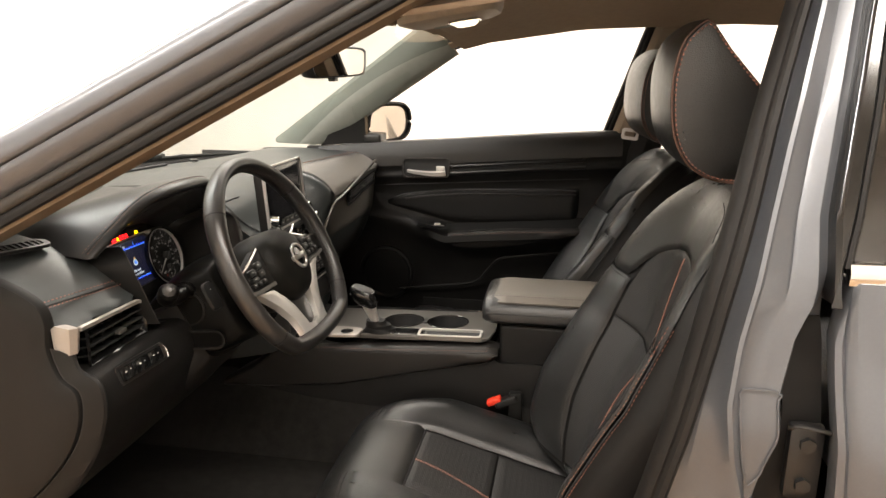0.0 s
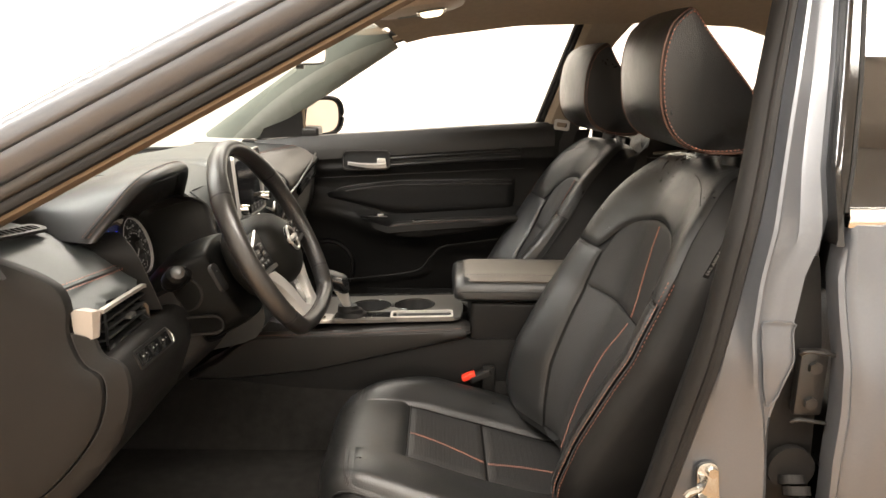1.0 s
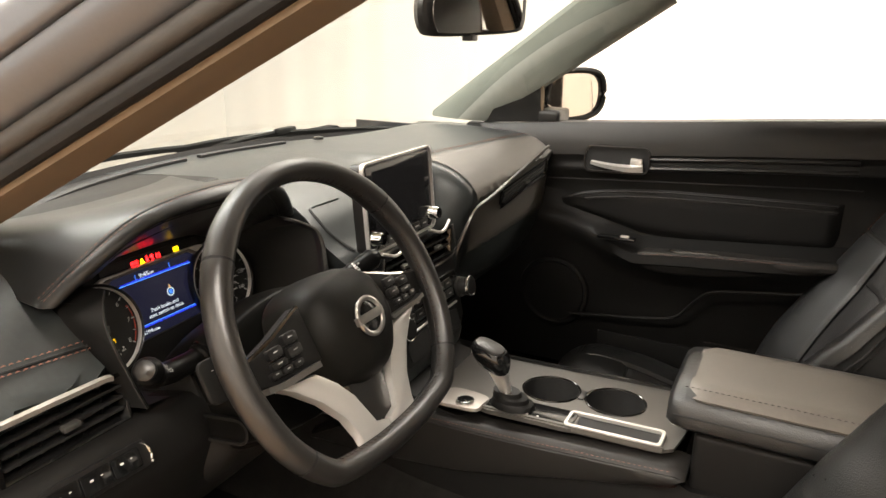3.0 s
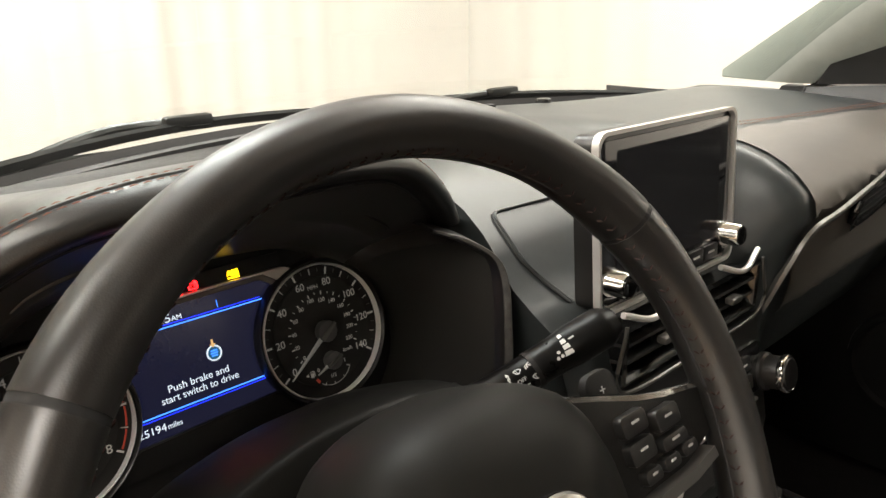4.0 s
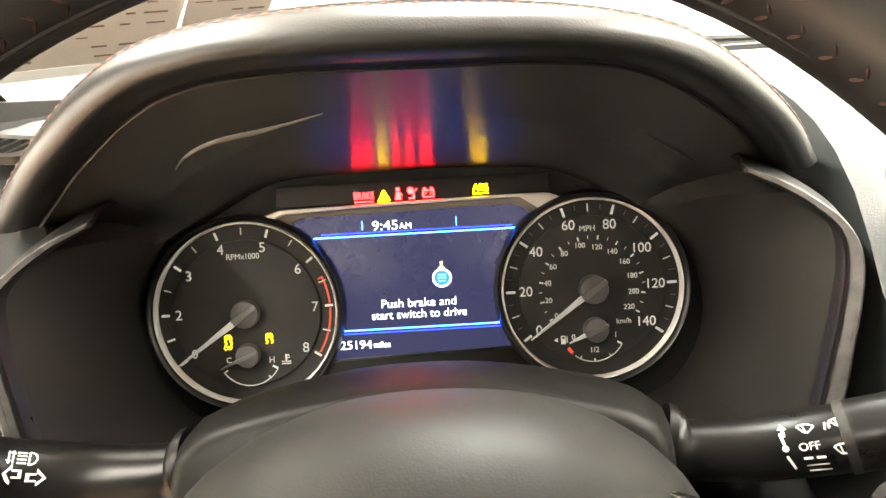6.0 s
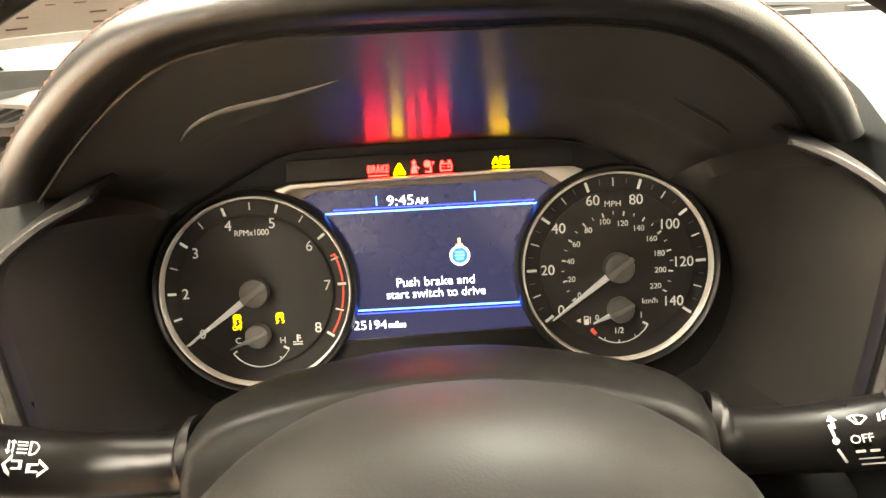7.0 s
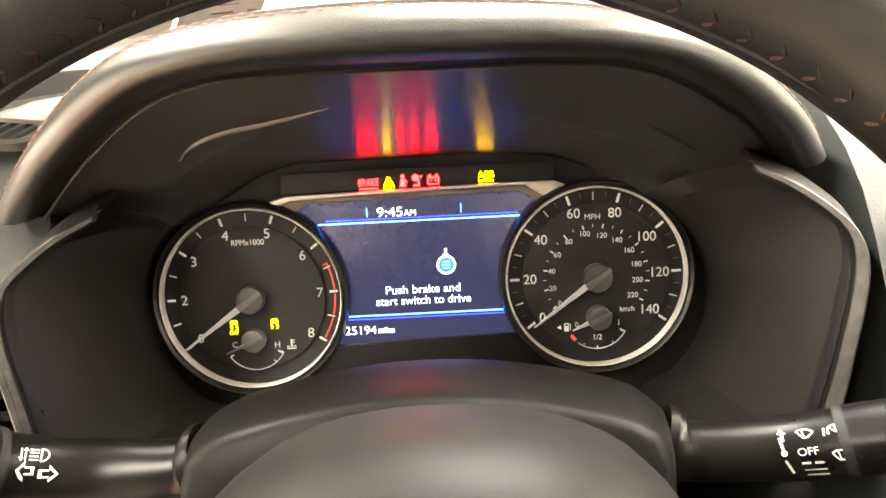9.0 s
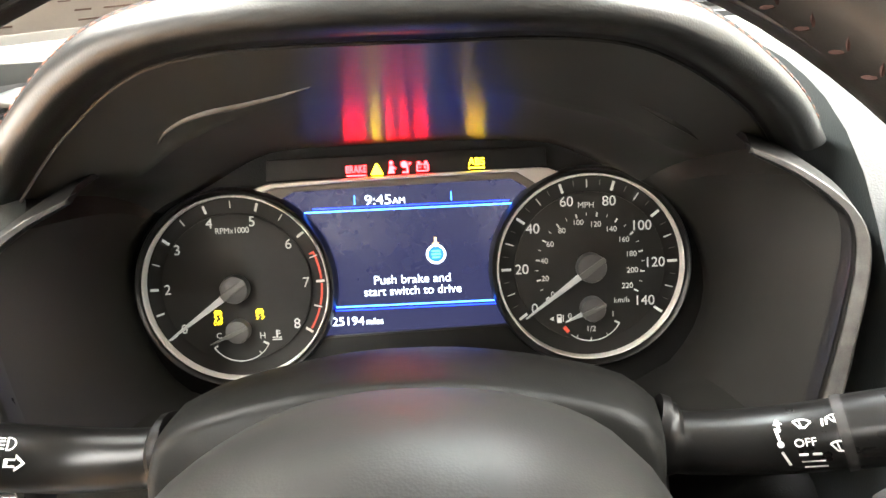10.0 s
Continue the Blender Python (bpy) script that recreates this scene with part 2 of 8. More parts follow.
def stitches(path, length=0.005, gap=0.003, r=0.0007, up=(0, 0, 1), slant=0.0):
    """A row of thread stitches along a path."""
    p = np.array([list(q) for q in path])
    d = np.r_[0, np.cumsum(np.linalg.norm(np.diff(p, axis=0), axis=1))]
    verts, faces = [], []
    s = 0.0
    at = lambda q: V([np.interp(q, d, p[:, k]) for k in range(3)])
    while s + length < d[-1]:
        a, b = at(s), at(s + length)
        t = (b - a).normalized()
        side = t.cross(V(up)).normalized()
        u = side.cross(t)
        a, b = a + side * slant, b - side * slant
        mid = (a + b) / 2 + u * r * 0.8
        base = len(verts)
        for c, k in ((a, 0.35), (mid, 1.0), (b, 0.35)):
            verts += [c + side * r * k, c + u * r * k, c - side * r * k, c - u * r * k]
        for i in range(2):
            for j in range(4):
                k = (j + 1) % 4
                faces.append((base + i * 4 + j, base + i * 4 + k, base + (i + 1) * 4 + k, base + (i + 1) * 4 + j))
        faces += [(base, base + 1, base + 2, base + 3), (base + 8, base + 9, base + 10, base + 11)]
        s += length + gap
    return faces_mesh(verts, faces)


def sheet(rows, thick=0.0):
    """A surface through rows of points, made thick along its vertex normals where asked."""
    rows = [list(r) for r in rows]
    bm = loft(rows, False, False)
    if not thick:
        return bm
    bmesh.ops.recalc_face_normals(bm, faces=bm.faces[:])
    bm.normal_update()
    bm.verts.ensure_lookup_table()
    m, n = len(rows), len(rows[0])
    top = [v.co.copy() for v in bm.verts]
    low = [v.co - v.normal * thick for v in bm.verts]
    bm.free()
    k = m * n
    faces = []
    for i in range(m - 1):
        for j in range(n - 1):
            q = (i * n + j, i * n + j + 1, (i + 1) * n + j + 1, (i + 1) * n + j)
            faces.append(q)
            faces.append(tuple(v + k for v in q[::-1]))
    rim = [j for j in range(n)] + [i * n + n - 1 for i in range(1, m)] + [(m - 1) * n + j for j in range(n - 2, -1, -1)] + [i * n for i in range(m - 2, 0, -1)]
    for p, q in zip(rim, rim[1:] + rim[:1]):
        faces.append((p, q, q + k, p + k))
    return faces_mesh(top + low, faces)


def lettering(name, text, size, material, basis, parent, align="CENTER", depth=0.0002, width=0.0):
    cu = bpy.data.curves.new(name, "FONT")
    cu.body, cu.size, cu.align_x, cu.align_y, cu.extrude = text, size, align, "CENTER", depth
    cu.space_character = 1.0
    tmp = bpy.data.objects.new(name, cu)
    me = bpy.data.meshes.new_from_object(tmp)
    bpy.data.objects.remove(tmp)
    bpy.data.curves.remove(cu)
    xs = [v.co.x for v in me.vertices]
    squeeze = width / (max(xs) - min(xs)) if width else 1.0
    me.transform(basis @ Matrix.Diagonal((squeeze, 1, 1, 1)))
    me.name = name
    me.materials.clear()
    ob = new(name, me)
    me.materials.append(material)
    ob.parent = parent
    return ob


def lerp(a, b, t):
    return a + (b - a) * t


def bump_at(x, c, w):
    """A smooth hump of height 1 at c, zero beyond c - w and c + w."""
    d = abs(x - c) / w
    return 0.0 if d >= 1 else (1 - d * d) ** 2


def step(x, a, b):
    t = min(1.0, max(0.0, (x - a) / (b - a)))
    return t * t * (3 - 2 * t)


# ---- the room ----
def curtain_wall(name, a, b, height, amp, pitch, label):
    a, b = V((*a, 0)), V((*b, 0))
    d = (b - a)
    length = d.length
    d.normalize()
    nrm = V((-d.y, d.x, 0))
    n = int(length / 0.03)
    rows = []
    rng = random.Random(len(name))
    ph = [rng.uniform(0, 6) for _ in range(4)]
    for z in (0.0, height * 0.5, height):
        row = []
        for i in range(n + 1):
            s = length * i / n
            f = math.sin(s / pitch * 6.28 + ph[0]) * 0.5 + math.sin(s / pitch * 2.3 + ph[1]) + 0.6 * math.sin(s / pitch * 11 + ph[2])
            f *= 0.5 + 0.5 * math.sin(s * 0.9 + ph[3])
            row.append(a + d * s + nrm * amp * f + V((0, 0, z)))
        rows.append(row)
    return tagged(part(name, sheet(rows, 0.004), WALL), label, "curtain", kind="structure")


X0, X1, Y0, Y1, HH = -3.6, 4.2, -3.4, 3.2, 3.0
tagged(part("floor", rbox(((X0 + X1) / 2, (Y0 + Y1) / 2, -0.05), (X1 - X0 + 0.4, Y1 - Y0 + 0.4, 0.1), 0), FLOORM), "smooth tan showroom floor", "floor", kind="structure")
tagged(part("ceiling", rbox(((X0 + X1) / 2, (Y0 + Y1) / 2, HH + 0.05), (X1 - X0 + 0.4, Y1 - Y0 + 0.4, 0.1), 0), CEILM), "white painted showroom ceiling", "ceiling", kind="structure")
curtain_wall("wall_north", (X0, Y1), (X1, Y1), HH, 0.012, 0.5, "white hanging cloth backdrop beside the car")
curtain_wall("wall_west", (X0, Y0), (X0, Y1), HH, 0.040, 0.35, "cream hanging curtain ahead of the windscreen")
curtain_wall("wall_south", (X0, Y0), (X1, Y0), HH, 0.012, 0.5, "cream hanging cloth behind the open door")
curtain_wall("wall_east", (X1, Y0), (X1, Y1), HH, 0.012, 0.5, "white hanging cloth behind the car")

# ---- the car's shell ----
body = thing("car_body", "dark grey metallic sedan body with the driver's door open", "car body")


def pillar_pt(x):
    """Lower glass edge of the driver's windscreen pillar and roof rail, at a given x."""
    if x < 0.35:
        return V((x, -0.682 + 0.275 * x, 1.034 + 0.565 * x))
    k = x - 0.35
    return V((x, -0.586 + 0.02 * k, 1.232 + 0.42 * k - 0.42 * k * k))


path = [pillar_pt(x) for x in np.linspace(-0.62, 0.95, 40)]


def rail_strip(name, prof, material, label=""):
    """A strip that follows the driver's pillar; prof: (outward, up) pairs."""
    rings = []
    for i, p in enumerate(path):
        d = (path[min(i + 1, 39)] - path[max(i - 1, 0)]).normalized()
        out = V((0, -1, 0))
        up = d.cross(out).normalized()
        if up.z < 0:
            up = -up
        rings.append([p + out * a + up * b for a, b in prof])
    return part(name, loft(rings), material, body, label)


rail_strip("pillar_trim", [(-0.05, 0.0), (0.0, 0.0), (0.008, 0.001), (0.009, 0.006), (0.0, 0.02), (-0.05, 0.02)], TRIM_BEIGE, "beige fabric pillar trim")
rail_strip("door_seal", [(0.004, 0.0065), (0.015, 0.0055), (0.019, 0.008), (0.0205, 0.013), (0.0200, 0.018), (0.017, 0.0215), (0.0, 0.021)], RUBBER, "black rubber door seal")
rail_strip("seal_lip", [(0.010, 0.022), (0.018, 0.0215), (0.0225, 0.024), (0.0250, 0.029), (0.0250, 0.034), (0.022, 0.0385), (0.0, 0.038)], SEAL_LIP, "grey outer seal lip")
rail_strip("door_aperture", [(0.012, 0.038), (0.020, 0.039), (0.027, 0.042), (0.0335, 0.048), (0.0390, 0.055), (0.0425, 0.062), (0.0442, 0.068), (0.0435, 0.0715), (0.0, 0.07)], PAINT)
rail_strip("roof_rail", [(0.038, 0.0725), (0.0455, 0.0725), (0.0490, 0.075), (0.0510, 0.080), (0.0515, 0.087), (0.0500, 0.095), (0.0455, 0.103), (0.037, 0.109), (0.020, 0.112), (-0.02, 0.110), (0.0, 0.072)], PAINT)
rail_strip("windscreen_moulding", [(0.010, 0.111), (0.006, 0.116), (-0.022, 0.120), (-0.030, 0.110)], RUBBER)


# driver's centre pillar with seal, latch and hinge side of the rear door
def table(zs, xs):
    return lambda z: float(np.interp(z, zs, xs))


bx = table([0.2, 0.549, 0.651, 0.748, 0.828, 0.914, 0.989, 1.095, 1.205, 1.31], [0.572, 0.646, 0.671, 0.694, 0.712, 0.730, 0.751, 0.776, 0.808, 0.84])
ridge_x = table([0.2, 0.548, 0.602, 0.669, 0.717, 0.778, 0.850, 0.922, 0.990, 1.06, 1.2, 1.31], [0.80, 0.794, 0.789, 0.779, 0.766, 0.758, 0.765, 0.780, 0.794, 0.809, 0.842, 0.868])
recess_x = table([0.2, 0.549, 0.619, 0.665, 0.709, 0.749, 0.793, 0.865, 0.92], [0.81, 0.806, 0.799, 0.797, 0.806, 0.819, 0.815, 0.828, 0.845])
rear_x = table([0.2, 0.551, 0.653, 0.75, 0.858, 0.914, 0.991, 1.096, 1.206, 1.31], [0.885, 0.880, 0.874, 0.870, 0.862, 0.852, 0.853, 0.870, 0.889, 0.910])
frame_x = table([0.90, 0.936, 0.991, 1.096, 1.206, 1.31], [0.860, 0.868, 0.881, 0.899, 0.916, 0.936])


def by(z):
    """How far out the pillar stands at height z."""
    return float(np.interp(z, [0.2, 0.5, 0.75, 0.92, 1.1, 1.32], [-0.80, -0.835, -0.84, -0.815, -0.745, -0.645]))


def pillar_strip(name, prof, material, z0=0.2, z1=1.31, label="", parent=body, n=30):
    """An upright strip; prof(z) gives (x, outward) pairs."""
    rings = [[V((a, by(z) - b, z)) for a, b in prof(z)] for z in np.linspace(z0, z1, n)]
    return part(name, loft(rings), material, parent, label)


pillar_strip("centre_pillar_trim", lambda z: [(bx(z) + 0.050, -0.14), (bx(z) + 0.016, -0.035), (bx(z) + 0.024, -0.022), (bx(z) + 0.08, -0.03), (bx(z) + 0.10, -0.14)], PLASTIC, 0.2, 0.97)
pillar_strip("centre_pillar_trim", lambda z: [(bx(z) + 0.050, -0.14), (bx(z) + 0.010, -0.030), (bx(z) + 0.016, -0.022), (bx(z) + 0.07, -0.03), (bx(z) + 0.09, -0.14)], TRIM_BEIGE, 0.97, 1.31)


def seal_w(z):
    return float(np.interp(z, [0.5, 0.95, 1.2], [0.030, 0.030, 0.024]))


pillar_strip("door_seal", lambda z: [(bx(z) + seal_w(z) * a, b) for a, b in ((0.05, -0.03), (0.0, -0.012), (0.16, -0.002), (0.34, 0.003), (0.46, 0.001), (0.58, 0.006), (0.8, 0.007), (0.98, 0.0), (1.0, -0.03))], RUBBER, label="black rubber door seal")


def pillar_prof(z):
    """Seal channel, raised ridge, pressed face and the dark recess behind it."""
    e1, rg, re_ = bx(z) + seal_w(z) - 0.002, ridge_x(z), rear_x(z)
    k = step(z, 0.94, 0.86)
    rc = lerp(re_ - 0.006, recess_x(z), k)
    m = lerp(rg, rc, 0.55)
    dep = 0.034 * k
    return [(e1, -0.03), (e1 + 0.002, -0.008), (lerp(e1, rg, 0.25), -0.016), (lerp(e1, rg, 0.55), -0.013), (lerp(e1, rg, 0.85), -0.002), (rg - 0.002, 0.005), (rg + 0.003, 0.006),
            (rg + 0.007, 0.002), (m - 0.006, -0.001), (m - 0.002, -0.005 * (1 - k)), (m + 0.003, -0.001), (rc - 0.005, 0.001), (rc, -0.004 - 0.2 * dep), (rc + 0.006, -0.006 - dep), (re_ - 0.001, -0.007 - dep), (re_, -0.06)]


pillar_strip("centre_pillar", pillar_prof, PAINT, n=60)
zz = np.linspace(0, 1, 14)
pressing = [V((ridge_x(z) + 0.012, by(z) - 0.0025, z)) for z in np.linspace(0.80, 0.685, 10)] + [V((recess_x(z) - 0.006, by(z) - 0.0035, z)) for z in np.linspace(0.700, 0.80, 10)]
part("pillar_pressing", tube(spline(pressing, 40, True), 0.0012, 6, up=(0, 1, 0), closed=True), PAINT, body)


# shade sheet in the recess, check strap, wiring boot and striker on the pillar
def on_pillar(z, x, out):
    return V((x, by(z) - out, z))


# black sheet over the recess floor, standing in for the shade in the gap
part("recess_shade_sheet", loft([[on_pillar(z, recess_x(z) + 0.008, -0.0385)] + [on_pillar(z, rear_x(z) - 0.002, -0.0385), on_pillar(z, rear_x(z) - 0.002, -0.0335), on_pillar(z, recess_x(z) + 0.008, -0.0335)] for z in np.linspace(0.25, 0.875, 24)]), RUBBER, body)
hp = on_pillar(0.713, 0.848, -0.018)
part("hinge_plate", rbox((hp.x, hp.y, 0.713), (0.038, 0.016, 0.092), 0.006), PLASTIC_S, body, "black painted door check plate")
for dz in (-0.026, 0.024):
    part("bolt", sweep([(hp.x, hp.y - 0.006, 0.713 + dz), (hp.x, hp.y - 0.014, 0.713 + dz)], circle(0.009, 6), up=(1, 0, 0)), PLASTIC_S, body)
for z_ in (0.760, 0.664):
    part("hinge_pin", tube(spline([(hp.x - 0.020, hp.y - 0.006, z_ - 0.006), (hp.x - 0.012, hp.y - 0.012, z_), (hp.x + 0.022, hp.y - 0.014, z_ - 0.004)], 10), 0.0028, 8), PLASTIC_S, body)
bp_ = on_pillar(0.575, 0.842, -0.02)
part("wiring_boot", merge(*[tube([bp_ + V((0.004 * i, -0.004 - 0.009 * i, -0.012 * i)), bp_ + V((0.004 * i, -0.010 - 0.009 * i, -0.010 - 0.012 * i))], 0.018, 14, up=(1, 0, 0)) for i in range(4)]), RUBBER, body)
part("wiring_boot_flange", tube([bp_ + V((0, 0.008, 0.008)), bp_ + V((0, -0.004, 0.008))], 0.032, 20, up=(1, 0, 0)), RUBBER, body)

striker = thing("door_striker", "zinc-plated door latch striker bolted to the centre pillar", "door striker")
sp = on_pillar(0.560, 0.726, -0.010)
part("striker_plate", plate(rrect(0.030, 0.074, 0.013), 0.006, 0.002, axes(sp, (1, 0, 0.1), (0, 0.05, 1))), ZINC, striker)
part("striker_loop", tube(spline([sp + V((-0.006, -0.004, 0.014)), sp + V((-0.022, -0.030, 0.016)), sp + V((-0.040, -0.034, 0.008)), sp + V((-0.034, -0.030, -0.010)), sp + V((-0.004, -0.004, -0.014))], 20), 0.0050, 8), ZINC, striker)
for dz in (-0.026, 0.026):
    part("bolt", tube([sp + V((0.002, -0.004, dz)), sp + V((0.002, -0.013, dz))], 0.0075, 6, up=(1, 0, 0)), ZINC, striker)

# rear door, closed
rear_door = thing("rear_door", "closed grey metallic rear door with chrome belt strip", "car door")


def rear_skin(x, z):
    return by(z) - 0.012 - 0.012 * step(x, 0.88, 1.0) - 0.02 * bump_at(z, 0.62, 0.3)


flange_x = table([0.2, 0.549, 0.62, 0.686, 0.75, 0.808, 0.858, 0.901, 0.93], [0.885, 0.876, 0.871, 0.872, 0.869, 0.863, 0.860, 0.868, 0.872])
skin_x = table([0.2, 0.549, 0.611, 0.678, 0.742, 0.808, 0.866, 0.901, 0.93], [0.900, 0.893, 0.891, 0.894, 0.888, 0.881, 0.876, 0.874, 0.876])
rows = []
for z in np.linspace(0.25, 0.925, 32):
    f0, x0 = flange_x(z), skin_x(z)
    r = [V((f0 + 0.004, rear_skin(x0, z) + 0.045, z)), V((f0 - 0.001, rear_skin(x0, z) + 0.016, z)), V((f0, rear_skin(x0, z) + 0.007, z)), V((lerp(f0, x0, 0.35), rear_skin(x0, z) + 0.003, z)), V((lerp(f0, x0, 0.6), rear_skin(x0, z) + 0.008, z)), V((x0 - 0.002, rear_skin(x0, z) + 0.004, z)), V((x0 + 0.004, rear_skin(x0, z) - 0.001, z))]
    r += [V((x0 + d, rear_skin(x0 + d, z) - 0.004 * step(z, 0.83, 0.80) * step(z, 0.5, 0.8), z)) for d in (0.02, 0.06, 0.15, 0.35, 0.6, 0.9)]
    rows.append(r)
part("door_skin", sheet(rows, 0.003), PAINT, rear_door)
z = 0.934
x0 = 0.868
part("belt_strip", sweep([(x0 + d, rear_skin(x0, z) + 0.004, z + 0.012 * d) for d in (0, 0.02, 0.3, 0.9)], [(-0.006, -0.013), (0.006, -0.012), (0.009, 0.0), (0.005, 0.011), (-0.006, 0.012)]), CHROME, rear_door, "chrome belt strip")
pillar_strip("window_frame", lambda z: [(rear_x(z) - 0.002, -0.02), (rear_x(z) + 0.002, 0.012), (rear_x(z) + 0.007, 0.017), (frame_x(z) - 0.010, 0.017), (frame_x(z) - 0.005, 0.010), (frame_x(z) - 0.005, -0.02)], PIANO, 0.90, 1.31, parent=rear_door)
pillar_strip("window_seal", lambda z: [(frame_x(z) - 0.005, -0.02), (frame_x(z) - 0.005, 0.011), (frame_x(z) - 0.001, 0.013), (frame_x(z) + 0.003, 0.008), (frame_x(z) + 0.003, -0.02)], RUBBER, 0.94, 1.31, parent=rear_door)
rows = [[V((frame_x(z) + 0.001 + d, by(z) - 0.006, z)) for d in (0, 0.3, 0.75)] for z in np.linspace(0.935, 1.31, 10)]
g = part("window_pane", sheet(rows, 0.004), TINT, rear_door, "dark tinted window pane")

# roof, headliner and passenger side frame
def roof_z(x, y):
    return float(np.interp(x, [0.1, 0.3, 0.6, 1.0, 1.5, 2.1], [1.262, 1.325, 1.365, 1.378, 1.36, 1.29])) - 0.10 * (abs(y) / 0.6) ** 2.4


ys = np.linspace(-0.56, 0.56, 23)
roof_xs = np.linspace(0.16, 2.1, 26)
hx = lambda x, y: x + 0.09 * (y / 0.56) ** 2 * step(x, 0.9, 0.16)
tagged(part("headliner", sheet([[V((hx(x, y), y, roof_z(hx(x, y), y) - 0.02)) for y in ys] for x in roof_xs], 0.008), HEADLINER), "tan woven fabric headliner", "headliner", kind="structure")
part("roof_panel", sheet([[V((x, y * 1.13, roof_z(x, y) + 0.045)) for y in ys] for x in roof_xs], 0.003), PAINT, body)


def pass_rail(x):
    """Upper edge of the passenger's window opening."""
    return V((x, float(np.interp(x, [-0.25, 0.2, 0.8, 1.6], [0.70, 0.625, 0.60, 0.62])), float(np.interp(x, [-0.25, -0.05, 0.195, 0.32, 0.43, 0.60, 0.786, 1.0, 1.3, 1.7], [0.93, 1.07, 1.203, 1.245, 1.270, 1.289, 1.296, 1.302, 1.27, 1.15]))))


rows = []
for x in np.linspace(0.212, 1.72, 34):
    p = pass_rail(x)
    rows.append([p + V((0, 0.03, -0.004)), p, p + V((0, -0.012, 0.008)), V((x, 0.56, min(p.z + 0.06, roof_z(x, 0.56) - 0.008))), V((x, 0.50, roof_z(x, 0.5) - 0.018))])
part("roof_rail_trim", sheet(rows, 0.005), HEADLINER, body, "tan roof rail trim")
rows = []
for x in np.linspace(-0.25, 1.72, 40):
    p = pass_rail(x)
    h = lerp(0.25, 1.0, step(x, 0.15, 0.45))
    rows.append([p + V((0, 0.02, -0.008)), p + V((0, 0.05, -0.004)), p + V((0, 0.10, 0.03 * h)), p + V((0, 0.06, 0.10 * h)), p + V((0, 0.03 - 0.05 * h, 0.12 * h))])
part("roof_rail", sheet(rows, 0.003), PAINT, body)
part("window_seal", tube([pass_rail(x) + V((0, 0.008, -0.004)) for x in np.linspace(-0.2, 0.785, 30)], 0.007, 8), RUBBER, body)

# passenger's windscreen pillar
rows = []
for k in np.linspace(0, 1, 22):
    a = V((-0.43, 0.735, 0.893)).lerp(V((0.125, 0.585, 1.265)), k)
    b = V((lerp(-0.165, 0.222, k), lerp(0.695, 0.625, k), lerp(0.945, 1.190, k)))
    if k < 0.12:
        b = lerp(V((-0.26, 0.712, 0.890)), V((-0.119, 0.687, 0.974)), k / 0.12)
    mid = (a + b) / 2 + V((0.015, -0.022, 0.0))
    rows.append([a + V((-0.01, 0.02, 0.01)), a, lerp(a, mid, 0.5) + V((0.004, -0.008, 0)), mid, lerp(b, mid, 0.4) + V((0.0, -0.006, 0)), b, b + V((0, 0.03, -0.004))])
part("pillar_trim", sheet(rows, 0.004), TRIM_LIGHT, body, "pale grey fabric pillar trim")
part("pillar_seam", tube([V((0.165, 0.578, 1.258)), V((0.185, 0.588, 1.235)), V((0.208, 0.612, 1.205))], 0.0015, 6), SEAM, body)

# passenger's centre pillar
def pb(z):
    return float(np.interp(z, [0.3, 0.90, 0.96, 1.27, 1.32], [0.60, 0.69, 0.705, 0.805, 0.83]))


rows = []
for z in np.linspace(0.93, 1.31, 16):
    x = pb(z)
    y = float(np.interp(z, [0.9, 1.3], [0.715, 0.60]))
    w = float(np.interp(z, [0.9, 1.2, 1.28, 1.31], [0.12, 0.11, 0.15, 0.24]))
    rows.append([V((x, y + 0.05, z)), V((x + 0.004, y, z)), V((x + 0.02, y - 0.016, z)), V((x + w * 0.6, y - 0.016, z)), V((x + w, y - 0.004, z)), V((x + w, y + 0.05, z))])
part("centre_pillar_trim", sheet(rows, 0.004), HEADLINER, body, "tan upper centre pillar trim")
rows = []
for z in np.linspace(0.30, 0.935, 12):
    x = pb(z)
    rows.append([V((x - 0.01, 0.74, z)), V((x, 0.70, z)), V((x + 0.02, 0.675, z)), V((x + 0.12, 0.675, z)), V((x + 0.16, 0.70, z)), V((x + 0.16, 0.74, z))])
part("lower_pillar_trim", sheet(rows, 0.004), PLASTIC, body)
part("window_seal", tube([V((pb(z) - 0.006, float(np.interp(z, [0.9, 1.3], [0.73, 0.615])), z)) for z in np.linspace(0.93, 1.30, 14)], 0.009, 8, up=(1, 0, 0)), RUBBER, body)
part("window_frame", tube([V((pb(z) - 0.020, float(np.interp(z, [0.9, 1.3], [0.74, 0.625])), z)) for z in np.linspace(0.93, 1.295, 14)], 0.008, 8, up=(1, 0, 0)), PLASTIC_S, body)

# windscreen, cowl and wipers
def ws_base(y):
    return V((-0.70 + 0.42 * (abs(y) / 0.78) ** 2.2, y, 0.868))


def ws_top(y):
    return V((0.135 + 0.055 * (abs(y) / 0.6) ** 2, y * 0.80, 1.262 - 0.04 * (abs(y) / 0.72) ** 2))


